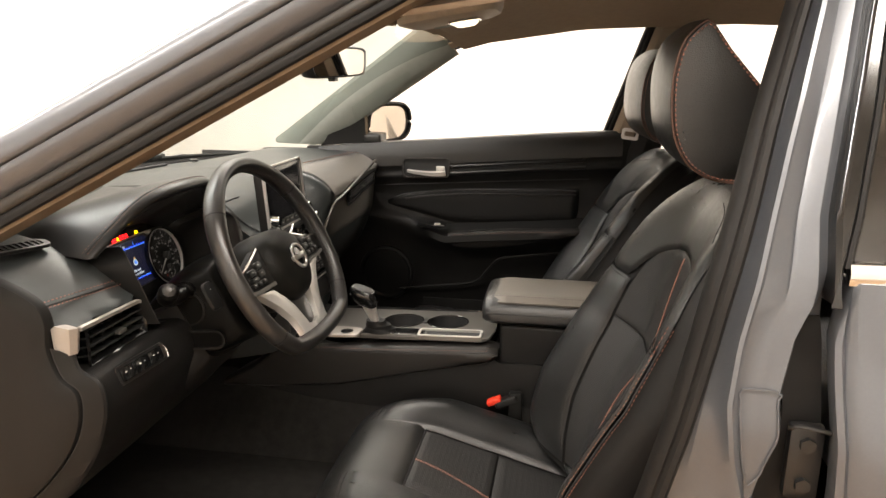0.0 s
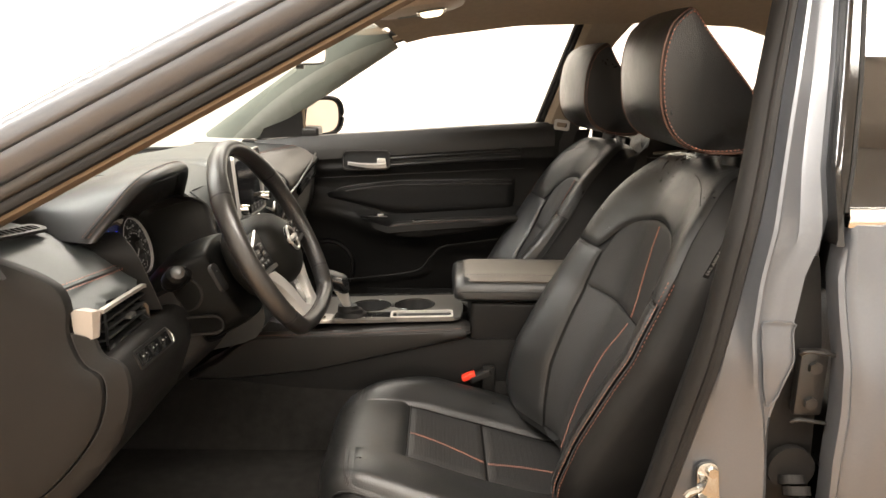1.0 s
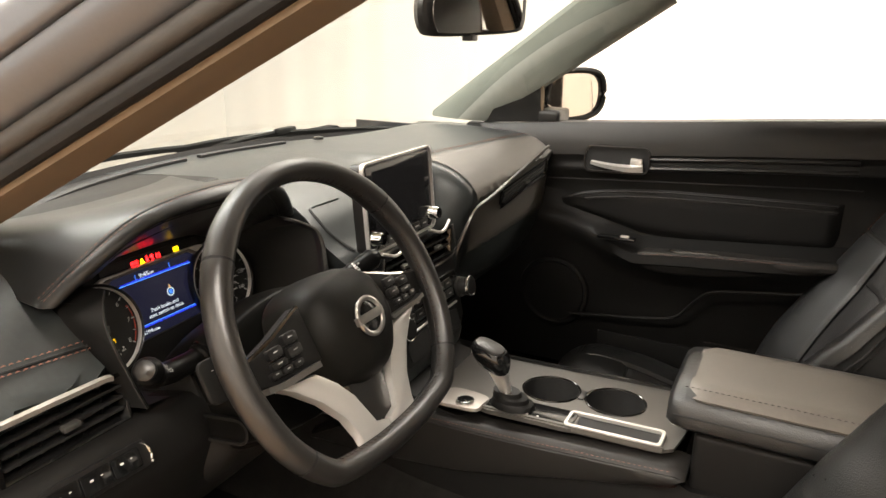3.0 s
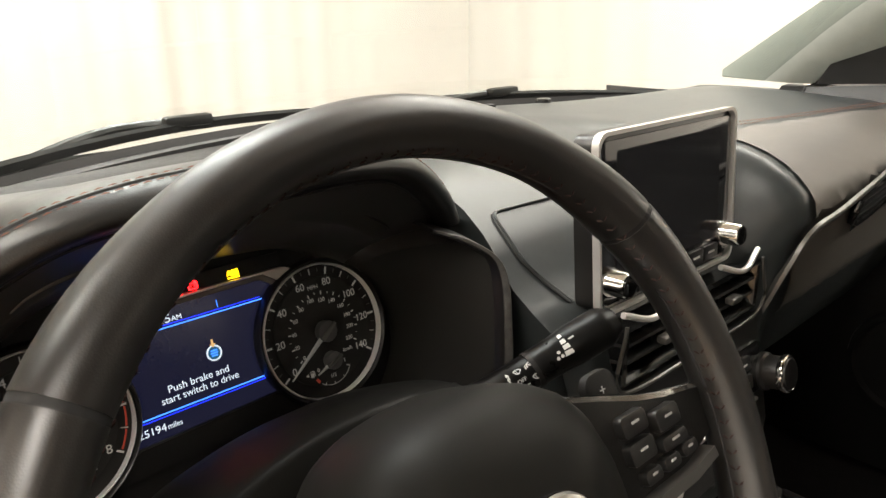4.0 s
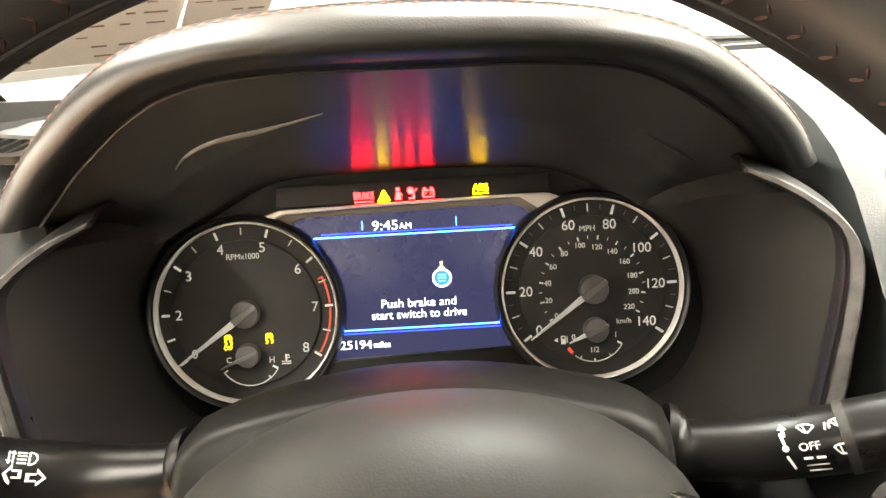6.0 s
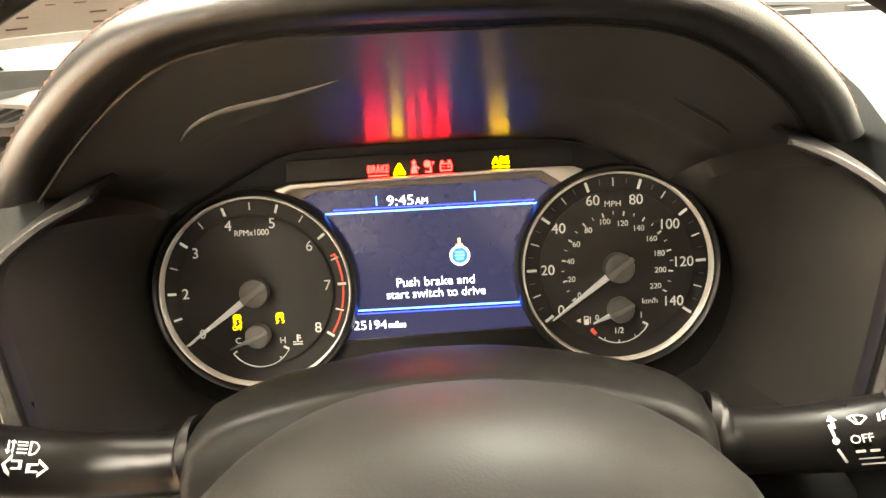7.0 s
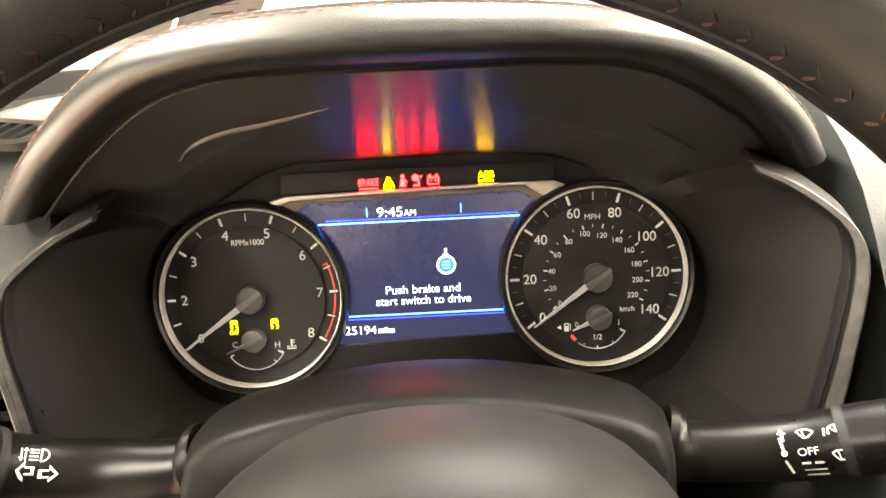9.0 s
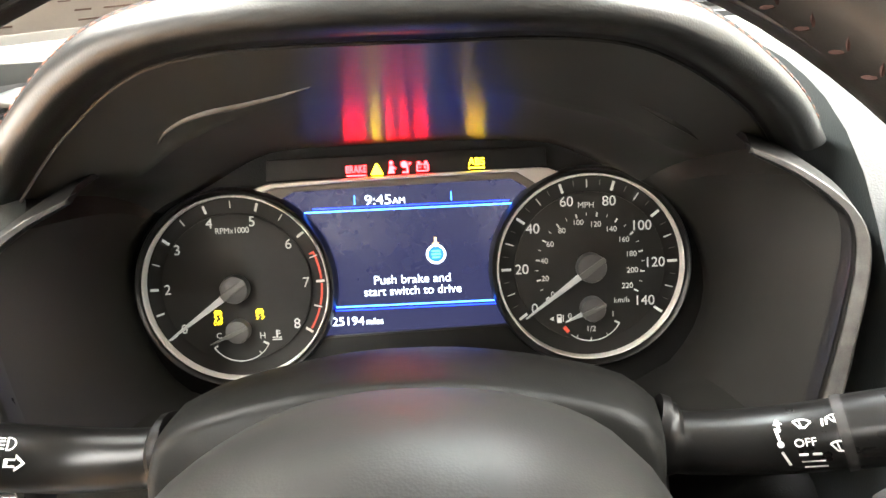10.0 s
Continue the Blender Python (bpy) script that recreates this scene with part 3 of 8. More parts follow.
rows = [[lerp(ws_base(y), ws_top(y), k) + V((-0.03, 0, 0.03)) * (4 * k * (1 - k)) for y in np.linspace(-0.76, 0.76, 25)] for k in np.linspace(-0.06, 1.0, 12)]
screen_glass = thing("windscreen", "clear slightly green curved windscreen", "windscreen", kind="structure")
pane = part("pane", sheet(rows), GLASS, screen_glass)
pane.visible_shadow = False
part("cowl", sheet([[ws_base(y) + V((-0.16, 0, -0.05)) for y in np.linspace(-0.8, 0.8, 21)], [ws_base(y) + V((-0.03, 0, -0.012)) for y in np.linspace(-0.8, 0.8, 21)], [ws_base(y) + V((0.03, 0, 0.004)) for y in np.linspace(-0.8, 0.8, 21)], [ws_base(y) + V((0.05, 0, -0.03)) for y in np.linspace(-0.8, 0.8, 21)]], 0.006), PLASTIC, body, "black plastic cowl")


def wiper(y0, y1, label):
    w = thing("windscreen_wiper", label, "wiper", group="windscreen wipers")
    pts = [ws_base(lerp(y0, y1, k)) + V((-0.075, 0, -0.012 + 0.010 * math.sin(3.1 * k))) for k in np.linspace(0, 1, 14)]
    part("blade", sweep(pts, [(-0.004, -0.006), (0.004, -0.006), (0.006, 0.004), (0, 0.008), (-0.006, 0.004)]), RUBBER, w)
    c = ws_base(lerp(y0, y1, 0.48)) + V((-0.075, 0, 0.006))
    part("adaptor", rbox(c, (0.02, 0.07, 0.016), 0.006), PLASTIC_S, w)
    part("arm", tube(spline([c, c + V((-0.04, -0.12, -0.012)), ws_base(y0) + V((-0.12, -0.02, -0.04))], 12), 0.007, 8), PLASTIC_S, w)
    return w


wiper(-0.46, 0.16, "black windscreen wiper resting on the cowl")
wiper(0.12, 0.70, "black windscreen wiper resting on the cowl")

# papers fixed to the foot of the windscreen
def paper(y0, y1, label):
    p = thing("paper_notice", label, "paper", group="paper notices")
    a = lerp(ws_base(y0), ws_top(y0), 0.085) + V((0.010, 0, 0.004))
    b = lerp(ws_base(y1), ws_top(y1), 0.085) + V((0.010, 0, 0.004))
    u = (b - a)
    fr = axes((a + b) / 2, u, V((0.60, 0, 0.34)))
    w = u.length
    part("sheet", plate(rrect(w, 0.115, 0.002, 2, 0, 0.0575), 0.0006, 0, fr), PAPER, p)
    part("margin", plate(rrect(w, 0.012, 0.0005, 2, 0, 0.004), 0.0003, 0, fr @ Matrix.Translation((0, 0, 0.0006))), PAPER_WHITE, p, "white paper margin")
    rng = random.Random(int(abs(y0) * 100))
    for i in range(9):
        v = 0.106 - 0.011 * i
        x = -w / 2 + 0.006
        while x < w / 2 - 0.012:
            l = rng.uniform(0.006, 0.022)
            if rng.random() < 0.62:
                h = 0.0016 if i % 3 else 0.0008
                x1 = min(x + l, w / 2 - 0.005)
                part("print_bar", plate([(x, v), (x1, v), (x1, v + h), (x, v + h)], 0.0003, 0, fr @ Matrix.Translation((0, 0, 0.0006))), INK, p)
            x += l + rng.uniform(0.003, 0.012)
    return p


PAPER_WHITE = mat("white_paper", (0.72, 0.70, 0.66), 0.8, var=0.04, vscale=20)
PAPER = mat("grey_paper", (0.42, 0.37, 0.32), 0.8, var=0.06, vscale=20)
INK = mat("brown_ink", (0.12, 0.07, 0.05), 0.8)
paper(-0.715, -0.592, "printed grey paper notice at the foot of the windscreen")
paper(-0.588, -0.535, "printed grey paper notice at the foot of the windscreen")

# floor pan, bulkhead, rear end
part("floor_pan", rbox((0.7, 0, 0.215), (3.0, 1.5, 0.03), 0.004), CARPET, body, "black carpet")
part("bulkhead", rbox((-0.78, 0, 0.52), (0.04, 1.5, 0.64), 0.004), CARPET, body)
part("tunnel", loft([[V((x, y, z)) for y, z in [(-0.16, 0.22), (-0.12, 0.36), (-0.08, 0.42), (0.08, 0.42), (0.12, 0.36), (0.16, 0.22)]] for x in (-0.76, 0.0, 0.9)]), CARPET, body)
rows = [[V((x, 0.90 + 0.02 * bump_at(z, 0.6, 0.3) - 0.2 * max(0, z - 0.9), z)) for x in np.linspace(-0.8, 2.2, 8)] for z in np.linspace(0.2, 0.84, 8)]
part("side_panel", sheet(rows, 0.004), PAINT, body)
part("rear_bulkhead", rbox((1.95, 0, 0.58), (0.05, 1.5, 0.74), 0.004), CARPET, body)
part("sill", sweep([(-0.75, -0.80, 0.27), (0.9, -0.80, 0.27)], [(-0.06, -0.08), (0.04, -0.08), (0.05, 0.02), (0.03, 0.045), (-0.06, 0.03)]), PAINT, body)
part("footwell_side", rbox((-0.5, -0.76, 0.52), (0.42, 0.03, 0.6), 0.004), CARPET, body)

# ---- dashboard ----
dash = thing("dashboard", "black soft-touch dashboard with red double stitching", "dashboard")


def dash_profile(y):
    """The dashboard's section at y as (x, z) pairs, from the windscreen back and down."""
    e = abs(y) / 0.76
    fx = ws_base(y).x + 0.03
    if y < -0.57:
        p = [(fx, 0.862), (-0.36, 0.872), (-0.26, 0.855), (-0.20, 0.825), (-0.150, 0.788), (-0.128, 0.775), (-0.124, 0.768), (-0.150, 0.764), (-0.156, 0.715), (-0.165, 0.66), (-0.19, 0.58), (-0.25, 0.48), (-0.45, 0.42)]
    elif y < -0.165:
        p = [(fx, 0.862), (-0.46, 0.880), (-0.40, 0.884), (-0.36, 0.884), (-0.34, 0.86), (-0.335, 0.80), (-0.33, 0.72), (-0.29, 0.67), (-0.20, 0.66), (-0.155, 0.65), (-0.15, 0.60), (-0.18, 0.54), (-0.25, 0.48), (-0.45, 0.42)]
    else:
        mid = [(fx, 0.862), (-0.46, 0.880), (-0.32, 0.880), (-0.24, 0.868), (-0.19, 0.845), (-0.155, 0.81), (-0.135, 0.785), (-0.105, 0.775), (-0.09, 0.74), (-0.075, 0.70), (-0.06, 0.66), (-0.045, 0.61), (-0.035, 0.57), (-0.04, 0.54), (-0.1, 0.50), (-0.40, 0.44)]
        k = step(y, 0.14, 0.66)
        far = [(fx, 0.862), (-0.44, 0.880), (-0.30, 0.884), (-0.20, 0.880), (-0.13, 0.872 + 0.004 * k), (-0.085, 0.855 + 0.008 * k), (-0.055, 0.830 + 0.012 * k), (-0.044, 0.806 + 0.03 * k), (-0.053, 0.792 + 0.020 * k), (-0.058, 0.76), (-0.066, 0.70), (-0.086, 0.64), (-0.12, 0.58), (-0.18, 0.52), (-0.28, 0.47), (-0.45, 0.43)]
        b = step(y, 0.118, 0.185)
        p = [(lerp(m[0], f[0], b), lerp(m[1], f[1], b)) for m, f in zip(mid, far)]
    if e > 0.85:
        s = (e - 0.85) / 0.15
        p = [(x - 0.05 * s * (1 if y > 0 else 0.2), z - 0.01 * s) for x, z in p]
    return p


def dash_piece(name, y0, y1, n, material=PAD, label=""):
    rings = []
    for y in np.linspace(y0, y1, n):
        ps = spline(dash_profile(y), 46)
        rings.append([V((p[0], y, p[1])) for p in ps] + [V((-0.66, y, 0.44)), V((-0.70, y, 0.6))])
    return part(name, loft(rings), material, dash, label, angle=62)


dash_piece("centre_top_pad", -0.165, 0.755, 110)
dash_piece("column_bay", -0.568, -0.166, 12, PLASTIC)
dash_piece("driver_side_pad", -0.752, -0.569, 10)

# end cap that shows in the open door
CAP = [(-0.40, 0.885), (-0.27, 0.862), (-0.205, 0.842), (-0.162, 0.818), (-0.149, 0.790), (-0.151, 0.765), (-0.152, 0.748), (-0.147, 0.725), (-0.136, 0.701), (-0.117, 0.688), (-0.111, 0.668), (-0.116, 0.631), (-0.136, 0.587), (-0.179, 0.532), (-0.231, 0.485), (-0.36, 0.41)]
cap = spline(CAP, 64)
part("end_cap", loft([[V((lerp(-0.40, p[0], k), y, lerp(0.64, p[1], k))) for p in [(a[0], a[1]) for a in cap] + [(-0.62, 0.41), (-0.62, 0.86)]] for k, y in ((0.985, -0.748), (0.99, -0.762), (0.982, -0.7665), (0.955, -0.769), (0.86, -0.771), (0.5, -0.772))]), PLASTIC, dash, "grained black dashboard end cap")
# border strip round the cap, rolled over into the knee panel
EDGE = [(-0.122, 0.737), (-0.116, 0.716), (-0.106, 0.7085), (-0.094, 0.704), (-0.083, 0.690), (-0.0805, 0.659), (-0.088, 0.624), (-0.106, 0.579), (-0.137, 0.533), (-0.174, 0.490), (-0.24, 0.43)]
edge = spline(EDGE, 50)
inside = spline(CAP[6:], 50)
part("knee_panel_edge", loft([[V((i[0] - 0.010, -0.752, i[1])), V((i[0] + 0.001, -0.7615, i[1])), V((lerp(i[0], e[0], 0.5), -0.7595, lerp(i[1], e[1], 0.5))), V((lerp(i[0], e[0], 0.92), -0.7555, lerp(i[1], e[1], 0.92))), V((e[0] + 0.0005, -0.7510, e[1])), V((e[0] - 0.0015, -0.7475, e[1] - 0.001)), V((e[0] - 0.02, -0.7475, e[1] - 0.004))] for i, e in zip(inside, edge)]), PLASTIC, dash, "grained black border strip")
part("cap_gap", tube([V((p[0], -0.7605, p[1])) for p in inside], 0.0016, 6, up=(0, 1, 0)), SEAM, dash)

# silver accent and air vent at the driver's end
part("silver_accent", loft([[V((x, y, z)) for x, z in zz] for y, zz in (
    (-0.757, [(-0.152, 0.776), (-0.146, 0.781), (-0.122, 0.778), (-0.125, 0.738), (-0.150, 0.734)]),
    (-0.748, [(-0.150, 0.776), (-0.140, 0.781), (-0.115, 0.777), (-0.120, 0.738), (-0.150, 0.734)]),
    (-0.741, [(-0.150, 0.775), (-0.138, 0.779), (-0.117, 0.775), (-0.122, 0.741), (-0.150, 0.740)]))]), ACCENT, dash, "bright satin silver accent")
part("silver_accent_bar", loft([[V((x, y, z)) for x, z in [(-0.126, 0.773 - d), (-0.120, 0.7765 - d), (-0.114, 0.7755 - d), (-0.1145, 0.770 - d), (-0.126, 0.768 - d)]] for y, d in ((-0.740, 0.0), (-0.66, 0.002), (-0.600, 0.004), (-0.592, 0.006))]), ACCENT, dash)


def air_vent(name, y0, y1, z0, z1, x, slats, parent, tilt=0.0, skew=0.0):
    """A recessed air outlet with level slats and a chrome-tipped tab."""
    v = part(name, loft([[V((xx, yy, zz)) for yy, zz in ((y0 + i, z0 + i), (y1 - i, z0 + i + skew), (y1 - i, z1 - i + skew), (y0 + i, z1 - i))] for xx, i in ((x + 0.002, -0.004), (x + 0.004, 0.0), (x - 0.002, 0.004), (x - 0.035, 0.006))], True, False), PIANO, parent)
    part("vent_back", faces_mesh([(x - 0.034, y0, z0), (x - 0.034, y1, z0 + skew), (x - 0.034, y1, z1 + skew), (x - 0.034, y0, z1)], [(0, 1, 2, 3)]), SEAM, v)
    for i in range(slats):
        z = lerp(z0, z1, (i + 1) / (slats + 1))
        part("slat", loft([[V((x + 0.001, y, z + s + 0.002)), V((x + 0.001, y, z + s - 0.001)), V((x - 0.022, y, z + s - 0.006 + tilt)), V((x - 0.022, y, z + s - 0.003 + tilt))] for y, s in ((y0 + 0.004, 0), (y1 - 0.004, skew))]), SEAM, v)
    for j in range(5):
        y = lerp(y0, y1, (j + 1) / 6)
        part("vane", rbox((x - 0.016, y, (z0 + z1) / 2 - 0.003 + skew * (j + 1) / 6), (0.014, 0.0016, (z1 - z0) * 0.7), 0), PLASTIC_S, v)
    ym = lerp(y0, y1, 0.5)
    part("tab", rbox((x + 0.006, ym, (z0 + z1) / 2 + skew * 0.5 + 0.001), (0.010, 0.020, 0.007), 0.0025), CONSOLE_TRIM, v, "grey vent tab")
    return v


air_vent("air_vent", -0.718, -0.572, 0.706, 0.762, -0.126, 3, dash)

# lower knee panel in one piece
rings = []
for y in np.linspace(-0.7485, -0.300, 40):
    xt = float(np.interp(y, [-0.75, -0.56, -0.50, -0.30], [-0.0985, -0.0985, -0.100, -0.100]))
    sec = spline([(xt - 0.050, 0.704), (xt - 0.016, 0.7045), (xt - 0.002, 0.7015), (xt + 0.007, 0.690), (xt + 0.015, 0.668), (xt + 0.0165, 0.650), (xt + 0.010, 0.624), (xt - 0.006, 0.582), (xt - 0.036, 0.535), (xt - 0.075, 0.490), (xt - 0.16, 0.43)], 30)
    rings.append([V((p[0], y, p[1])) for p in sec])
part("knee_panel", sheet(rings, 0.004), PLASTIC, dash, "grained black lower knee panel", angle=60)

# switch bank low on the driver's end
SW = axes((-0.0895, -0.645, 0.6815), (0.025, 1, -0.03), (-0.42, 0, 1))
part("switch_bank", plate(rrect(0.124, 0.031, 0.006), 0.0035, 0.0015, SW), PLASTIC_S, dash)
WHITE_MARK = mat("white_print", (0.48, 0.475, 0.455), 0.6, var=0.02)
for x in (-0.040, -0.004, 0.032):
    b = part("switch", plate(rrect(0.0345, 0.022, 0.002, 3, x, 0), 0.0025, 0.0008, SW @ Matrix.Translation((0, 0, 0.0035))), PIANO, dash)
    part("switch_mark", plate(rrect(0.0045, 0.0022, 0.0008, 2, x - 0.006, 0.002), 0.0003, 0, SW @ Matrix.Translation((0, 0, 0.0061))), WHITE_MARK, b)
    part("switch_mark", plate(rrect(0.0028, 0.0014, 0.0005, 2, x + 0.006, 0.0025), 0.0003, 0, SW @ Matrix.Translation((0, 0, 0.0061))), WHITE_MARK, b)
part("switch_bank_trim", tube(spline([SW @ V((0.0545, 0.0135, 0.003)), SW @ V((0.0605, 0.007, 0.004)), SW @ V((0.063, -0.004, 0.004)), SW @ V((0.0615, -0.013, 0.003))], 14), 0.0018, 8), CHROME, dash)

# demister grille and stitched welt on the driver's end
DV = axes((-0.275, -0.665, 0.866), (0.25, 1, -0.05), (-1, 0.1, 0.18))
part("demister_frame", ring_plate(rrect(0.115, 0.034, 0.014), rrect(0.095, 0.022, 0.009), 0.005, DV), PLASTIC_S, dash)
part("demister_bed", plate(rrect(0.10, 0.026, 0.01), 0.002, 0, DV), SEAM, dash)
for i in range(9):
    x = -0.04 + i * 0.01
    part("demister_slat", plate([(x - 0.0022, -0.011), (x + 0.0014, -0.011), (x + 0.0034, 0.011), (x - 0.0002, 0.011)], 0.005, 0, DV), PLASTIC, dash)


def on_dash(y, x):
    """The dashboard's upper surface at y and x."""
    ps = spline(dash_profile(y), 60)
    k = max(range(len(ps)), key=lambda i: ps[i][1])
    best = min((p for p in ps[:34]), key=lambda p: abs(p[0] - x))
    return V((x, y, best[1]))


def end_seam(k, off=0.0, up=0.0):
    x = lerp(-0.170, -0.156, k) + off
    return V((x, lerp(-0.746, -0.580, k), 0.7935 - (x + 0.155) * 0.74 + up))


for off in (-0.0045, 0.0045):
    part("red_stitching", stitches([end_seam(k, off, 0.0012) for k in np.linspace(0, 1, 20)], 0.0052, 0.0026, 0.0010), RED, dash, "red double stitching")
part("welt", tube([end_seam(k) for k in np.linspace(0, 1, 20)], 0.0018, 6), SEAM, dash)

# passenger side: stitched line, silver line and outlet
for dx in (-0.004, 0.004):
    w = [V((lerp(-0.20, -0.105, k) + dx, y, 0.0)) for k, y in zip(np.linspace(0, 1, 30), np.linspace(0.15, 0.74, 30))]
    w = [on_dash(p.y, p.x) + V((0, 0, 0.0015)) for p in w]
    part("red_stitching", stitches(w, 0.0052, 0.0028, 0.0008), RED, dash)
# dash leather in a paler, warmer colour that holds the light from the door
PAD_FRONT = mat("door_lit_dash_leather", (0.085, 0.078, 0.069), 0.46, spec=0.45, bump=0.12, bscale=900, kind="leather", rvar=0.08)
rows = []
for y in np.linspace(0.20, 0.728, 44):
    ps = spline(dash_profile(y), 160)
    x_top = lerp(-0.20, -0.105, (y - 0.15) / 0.59) + 0.008
    i0 = min(i for i, p in enumerate(ps) if p[0] > x_top)
    i1 = min(i for i, p in enumerate(ps) if i > i0 and p[1] < 0.690)
    row = []
    for k in np.linspace(0, 1, 26):
        i = int(round(lerp(i0, i1, k)))
        d = (ps[min(159, i + 2)] - ps[i - 2]).normalized()
        e = 0.0018 if 0 < k < 1 else -0.001
        row.append(V((ps[i][0] - d[1] * e, y, ps[i][1] + d[0] * e)))
    rows.append(row)
part("passenger_front_pad", sheet(rows), PAD_FRONT, dash, "dash leather pad before the passenger, coloured paler for door light")
line = spline([(-0.070, 0.152, 0.700), (-0.052, 0.163, 0.755), (-0.043, 0.19, 0.790), (-0.037, 0.26, 0.804), (-0.036, 0.46, 0.838), (-0.048, 0.62, 0.852)], 40)
part("silver_line", sweep([p + V((0.003, 0, 0.002)) for p in line], [(-0.003, -0.008), (0.002, -0.008), (0.003, 0.001), (0.001, 0.003), (-0.003, 0.002)], up=(0.5, 0, 1)), CONSOLE_TRIM, dash, "satin grey accent line")
air_vent("air_vent", 0.335, 0.62, 0.762, 0.796, -0.050, 3, dash, skew=0.024)
part("vent_surround", tube(spline([(-0.040, 0.325, 0.80), (-0.046, 0.335, 0.768), (-0.050, 0.48, 0.778), (-0.060, 0.63, 0.79)], 24), 0.004, 8), PIANO, dash)
part("sun_sensor", plate([(0.012 * math.cos(a), 0.012 * math.sin(a)) for a in np.linspace(0, 6.0, 16)], 0.006, 0.003, axes((-0.50, 0.30, 0.878), (0, 1, 0), (-1, 0, 0.02))), PIANO, dash)
for y0, y1 in ((-0.42, -0.02), (0.02, 0.25), (0.42, 0.62)):
    part("demister_slot", sweep([V((ws_base(y).x + 0.105, y, 0.8735)) for y in np.linspace(y0, y1, 12)], [(-0.007, -0.004), (0.007, -0.004), (0.007, 0.0015), (-0.007, 0.0015)]), SEAM, dash)

# ---- instrument hood ----
hood = thing("instrument_hood", "leather-wrapped instrument hood with red stitching", "instrument hood")
ARCH = [(-0.187, -0.598, 0.838), (-0.169, -0.565, 0.868), (-0.159, -0.546, 0.883), (-0.149, -0.521, 0.901), (-0.139, -0.492, 0.915), (-0.1315, -0.4535, 0.9224), (-0.128, -0.407, 0.9243), (-0.130, -0.363, 0.9233), (-0.137, -0.317, 0.9202), (-0.1465, -0.279, 0.9133), (-0.157, -0.251, 0.901), (-0.170, -0.224, 0.883), (-0.1815, -0.204, 0.866), (-0.1925, -0.188, 0.846)]
arch = spline(ARCH, 60)
mid_y = -0.3908


def hood_ring(i):
    """From the lip's inner edge round its roll and forward over the top."""
    p = arch[i]
    q = V((0, p.y - mid_y, (p.z - 0.80))).normalized()
    side = min(1.0, abs(p.y - mid_y) / 0.20)
    pts = [p + V((-0.030, 0, 0)) - q * 0.0125, p + V((-0.016, 0, 0)) - q * 0.0112, p + V((-0.013, 0, 0)) - q * 0.0085, p + V((-0.003, 0, 0)) - q * 0.0050, p + V((0.0020, 0, 0)) - q * 0.0008, p + V((0.0022, 0, 0)) + q * 0.0040, p + V((-0.0016, 0, 0)) + q * 0.0098, p + V((-0.0092, 0, 0)) + q * 0.0140]
    fwd = [0.0180, 0.05, 0.10, 0.16, 0.22, 0.27]
    for f in fwd:
        k = f / 0.27
        base = p + V((-f, 0, 0)) + q * 0.0155
        flat = V((base.x, p.y + (p.y - mid_y) * 0.12 * k, 0.884))
        z = lerp(base.z + 0.004 * k, flat.z + 0.002, step(k, 0.0, 1.0) if base.z > 0.884 else 0.3 * k)
        pts.append(V((base.x, lerp(base.y, flat.y, k), z)))
    return pts


rings = [hood_ring(i) for i in range(60)]
part("hood_skin", sheet([spline(r[:9], 30) + r[9:] for r in rings], 0.003), HOOD_SKIN, hood, angle=75)
for j, off in ((7, 0.0), (8, 0.0)):
    w = [r[j] + V((off * -0.5, 0, 0.0004)) for r in rings[1:-1]]
    part("red_stitching", stitches(w, 0.0046, 0.0022, 0.00042, up=(0.3, 0, 1)), RED, hood, "red double stitching")
part("lip_bead", tube([r[1] + V((0.003, 0, 0)) for r in rings], 0.0009, 6), PLASTIC_S, hood)
part("welt", tube([(r[7] + r[8]) / 2 for r in rings[1:-1]], 0.0014, 6), SEAM, hood)

# funnel between the hood's lip and the instruments
CL = Matrix(((-0.0232, -0.2697, 0.9627, -0.2553), (0.9997, 0.0032, 0.0250, -0.3908), (-0.0098, 0.9629, 0.2696, 0.7555), (0, 0, 0, 1)))
inner = spline([(-0.1785, 0.008), (-0.1714, 0.0300), (-0.156, 0.0490), (-0.1224, 0.0660), (-0.0870, 0.0830), (-0.0409, 0.0856), (0.0144, 0.0864), (0.0500, 0.0856), (0.0828, 0.0830), (0.1010, 0.0775), (0.1397, 0.0570), (0.1682, 0.0370), (0.1823, 0.0105), (0.1850, -0.0200), (0.1740, -0.0480), (0.150, -0.070), (0.10, -0.080), (0.0, -0.082), (-0.10, -0.080), (-0.150, -0.066), (-0.1730, -0.030)], 72, True)
def mirrored(p):
    """The same place on the other side of the instruments' middle plane."""
    u = CL.to_3x3().col[0]
    return V(p) - 2 * (V(p) - CL.translation).dot(u) * u + V((0, 0.010, -0.010))


TRIM_OUT = [(-0.1805, -0.2199, 0.8519), (-0.1657, -0.2038, 0.8461), (-0.1502, -0.1892, 0.8358), (-0.1413, -0.1829, 0.8261), (-0.1354, -0.1815, 0.8145), (-0.1299, -0.1834, 0.7975), (-0.1247, -0.1873, 0.7775), (-0.1201, -0.1908, 0.7598), (-0.112, -0.200, 0.725)]
TRIM_IN = [(-0.1785, -0.2190, 0.8482), (-0.1639, -0.2041, 0.8411), (-0.1497, -0.1914, 0.8306), (-0.1442, -0.1885, 0.8227), (-0.1405, -0.1885, 0.8120), (-0.1367, -0.1905, 0.8006), (-0.1303, -0.1957, 0.7751), (-0.1258, -0.2003, 0.7555), (-0.118, -0.209, 0.722)]
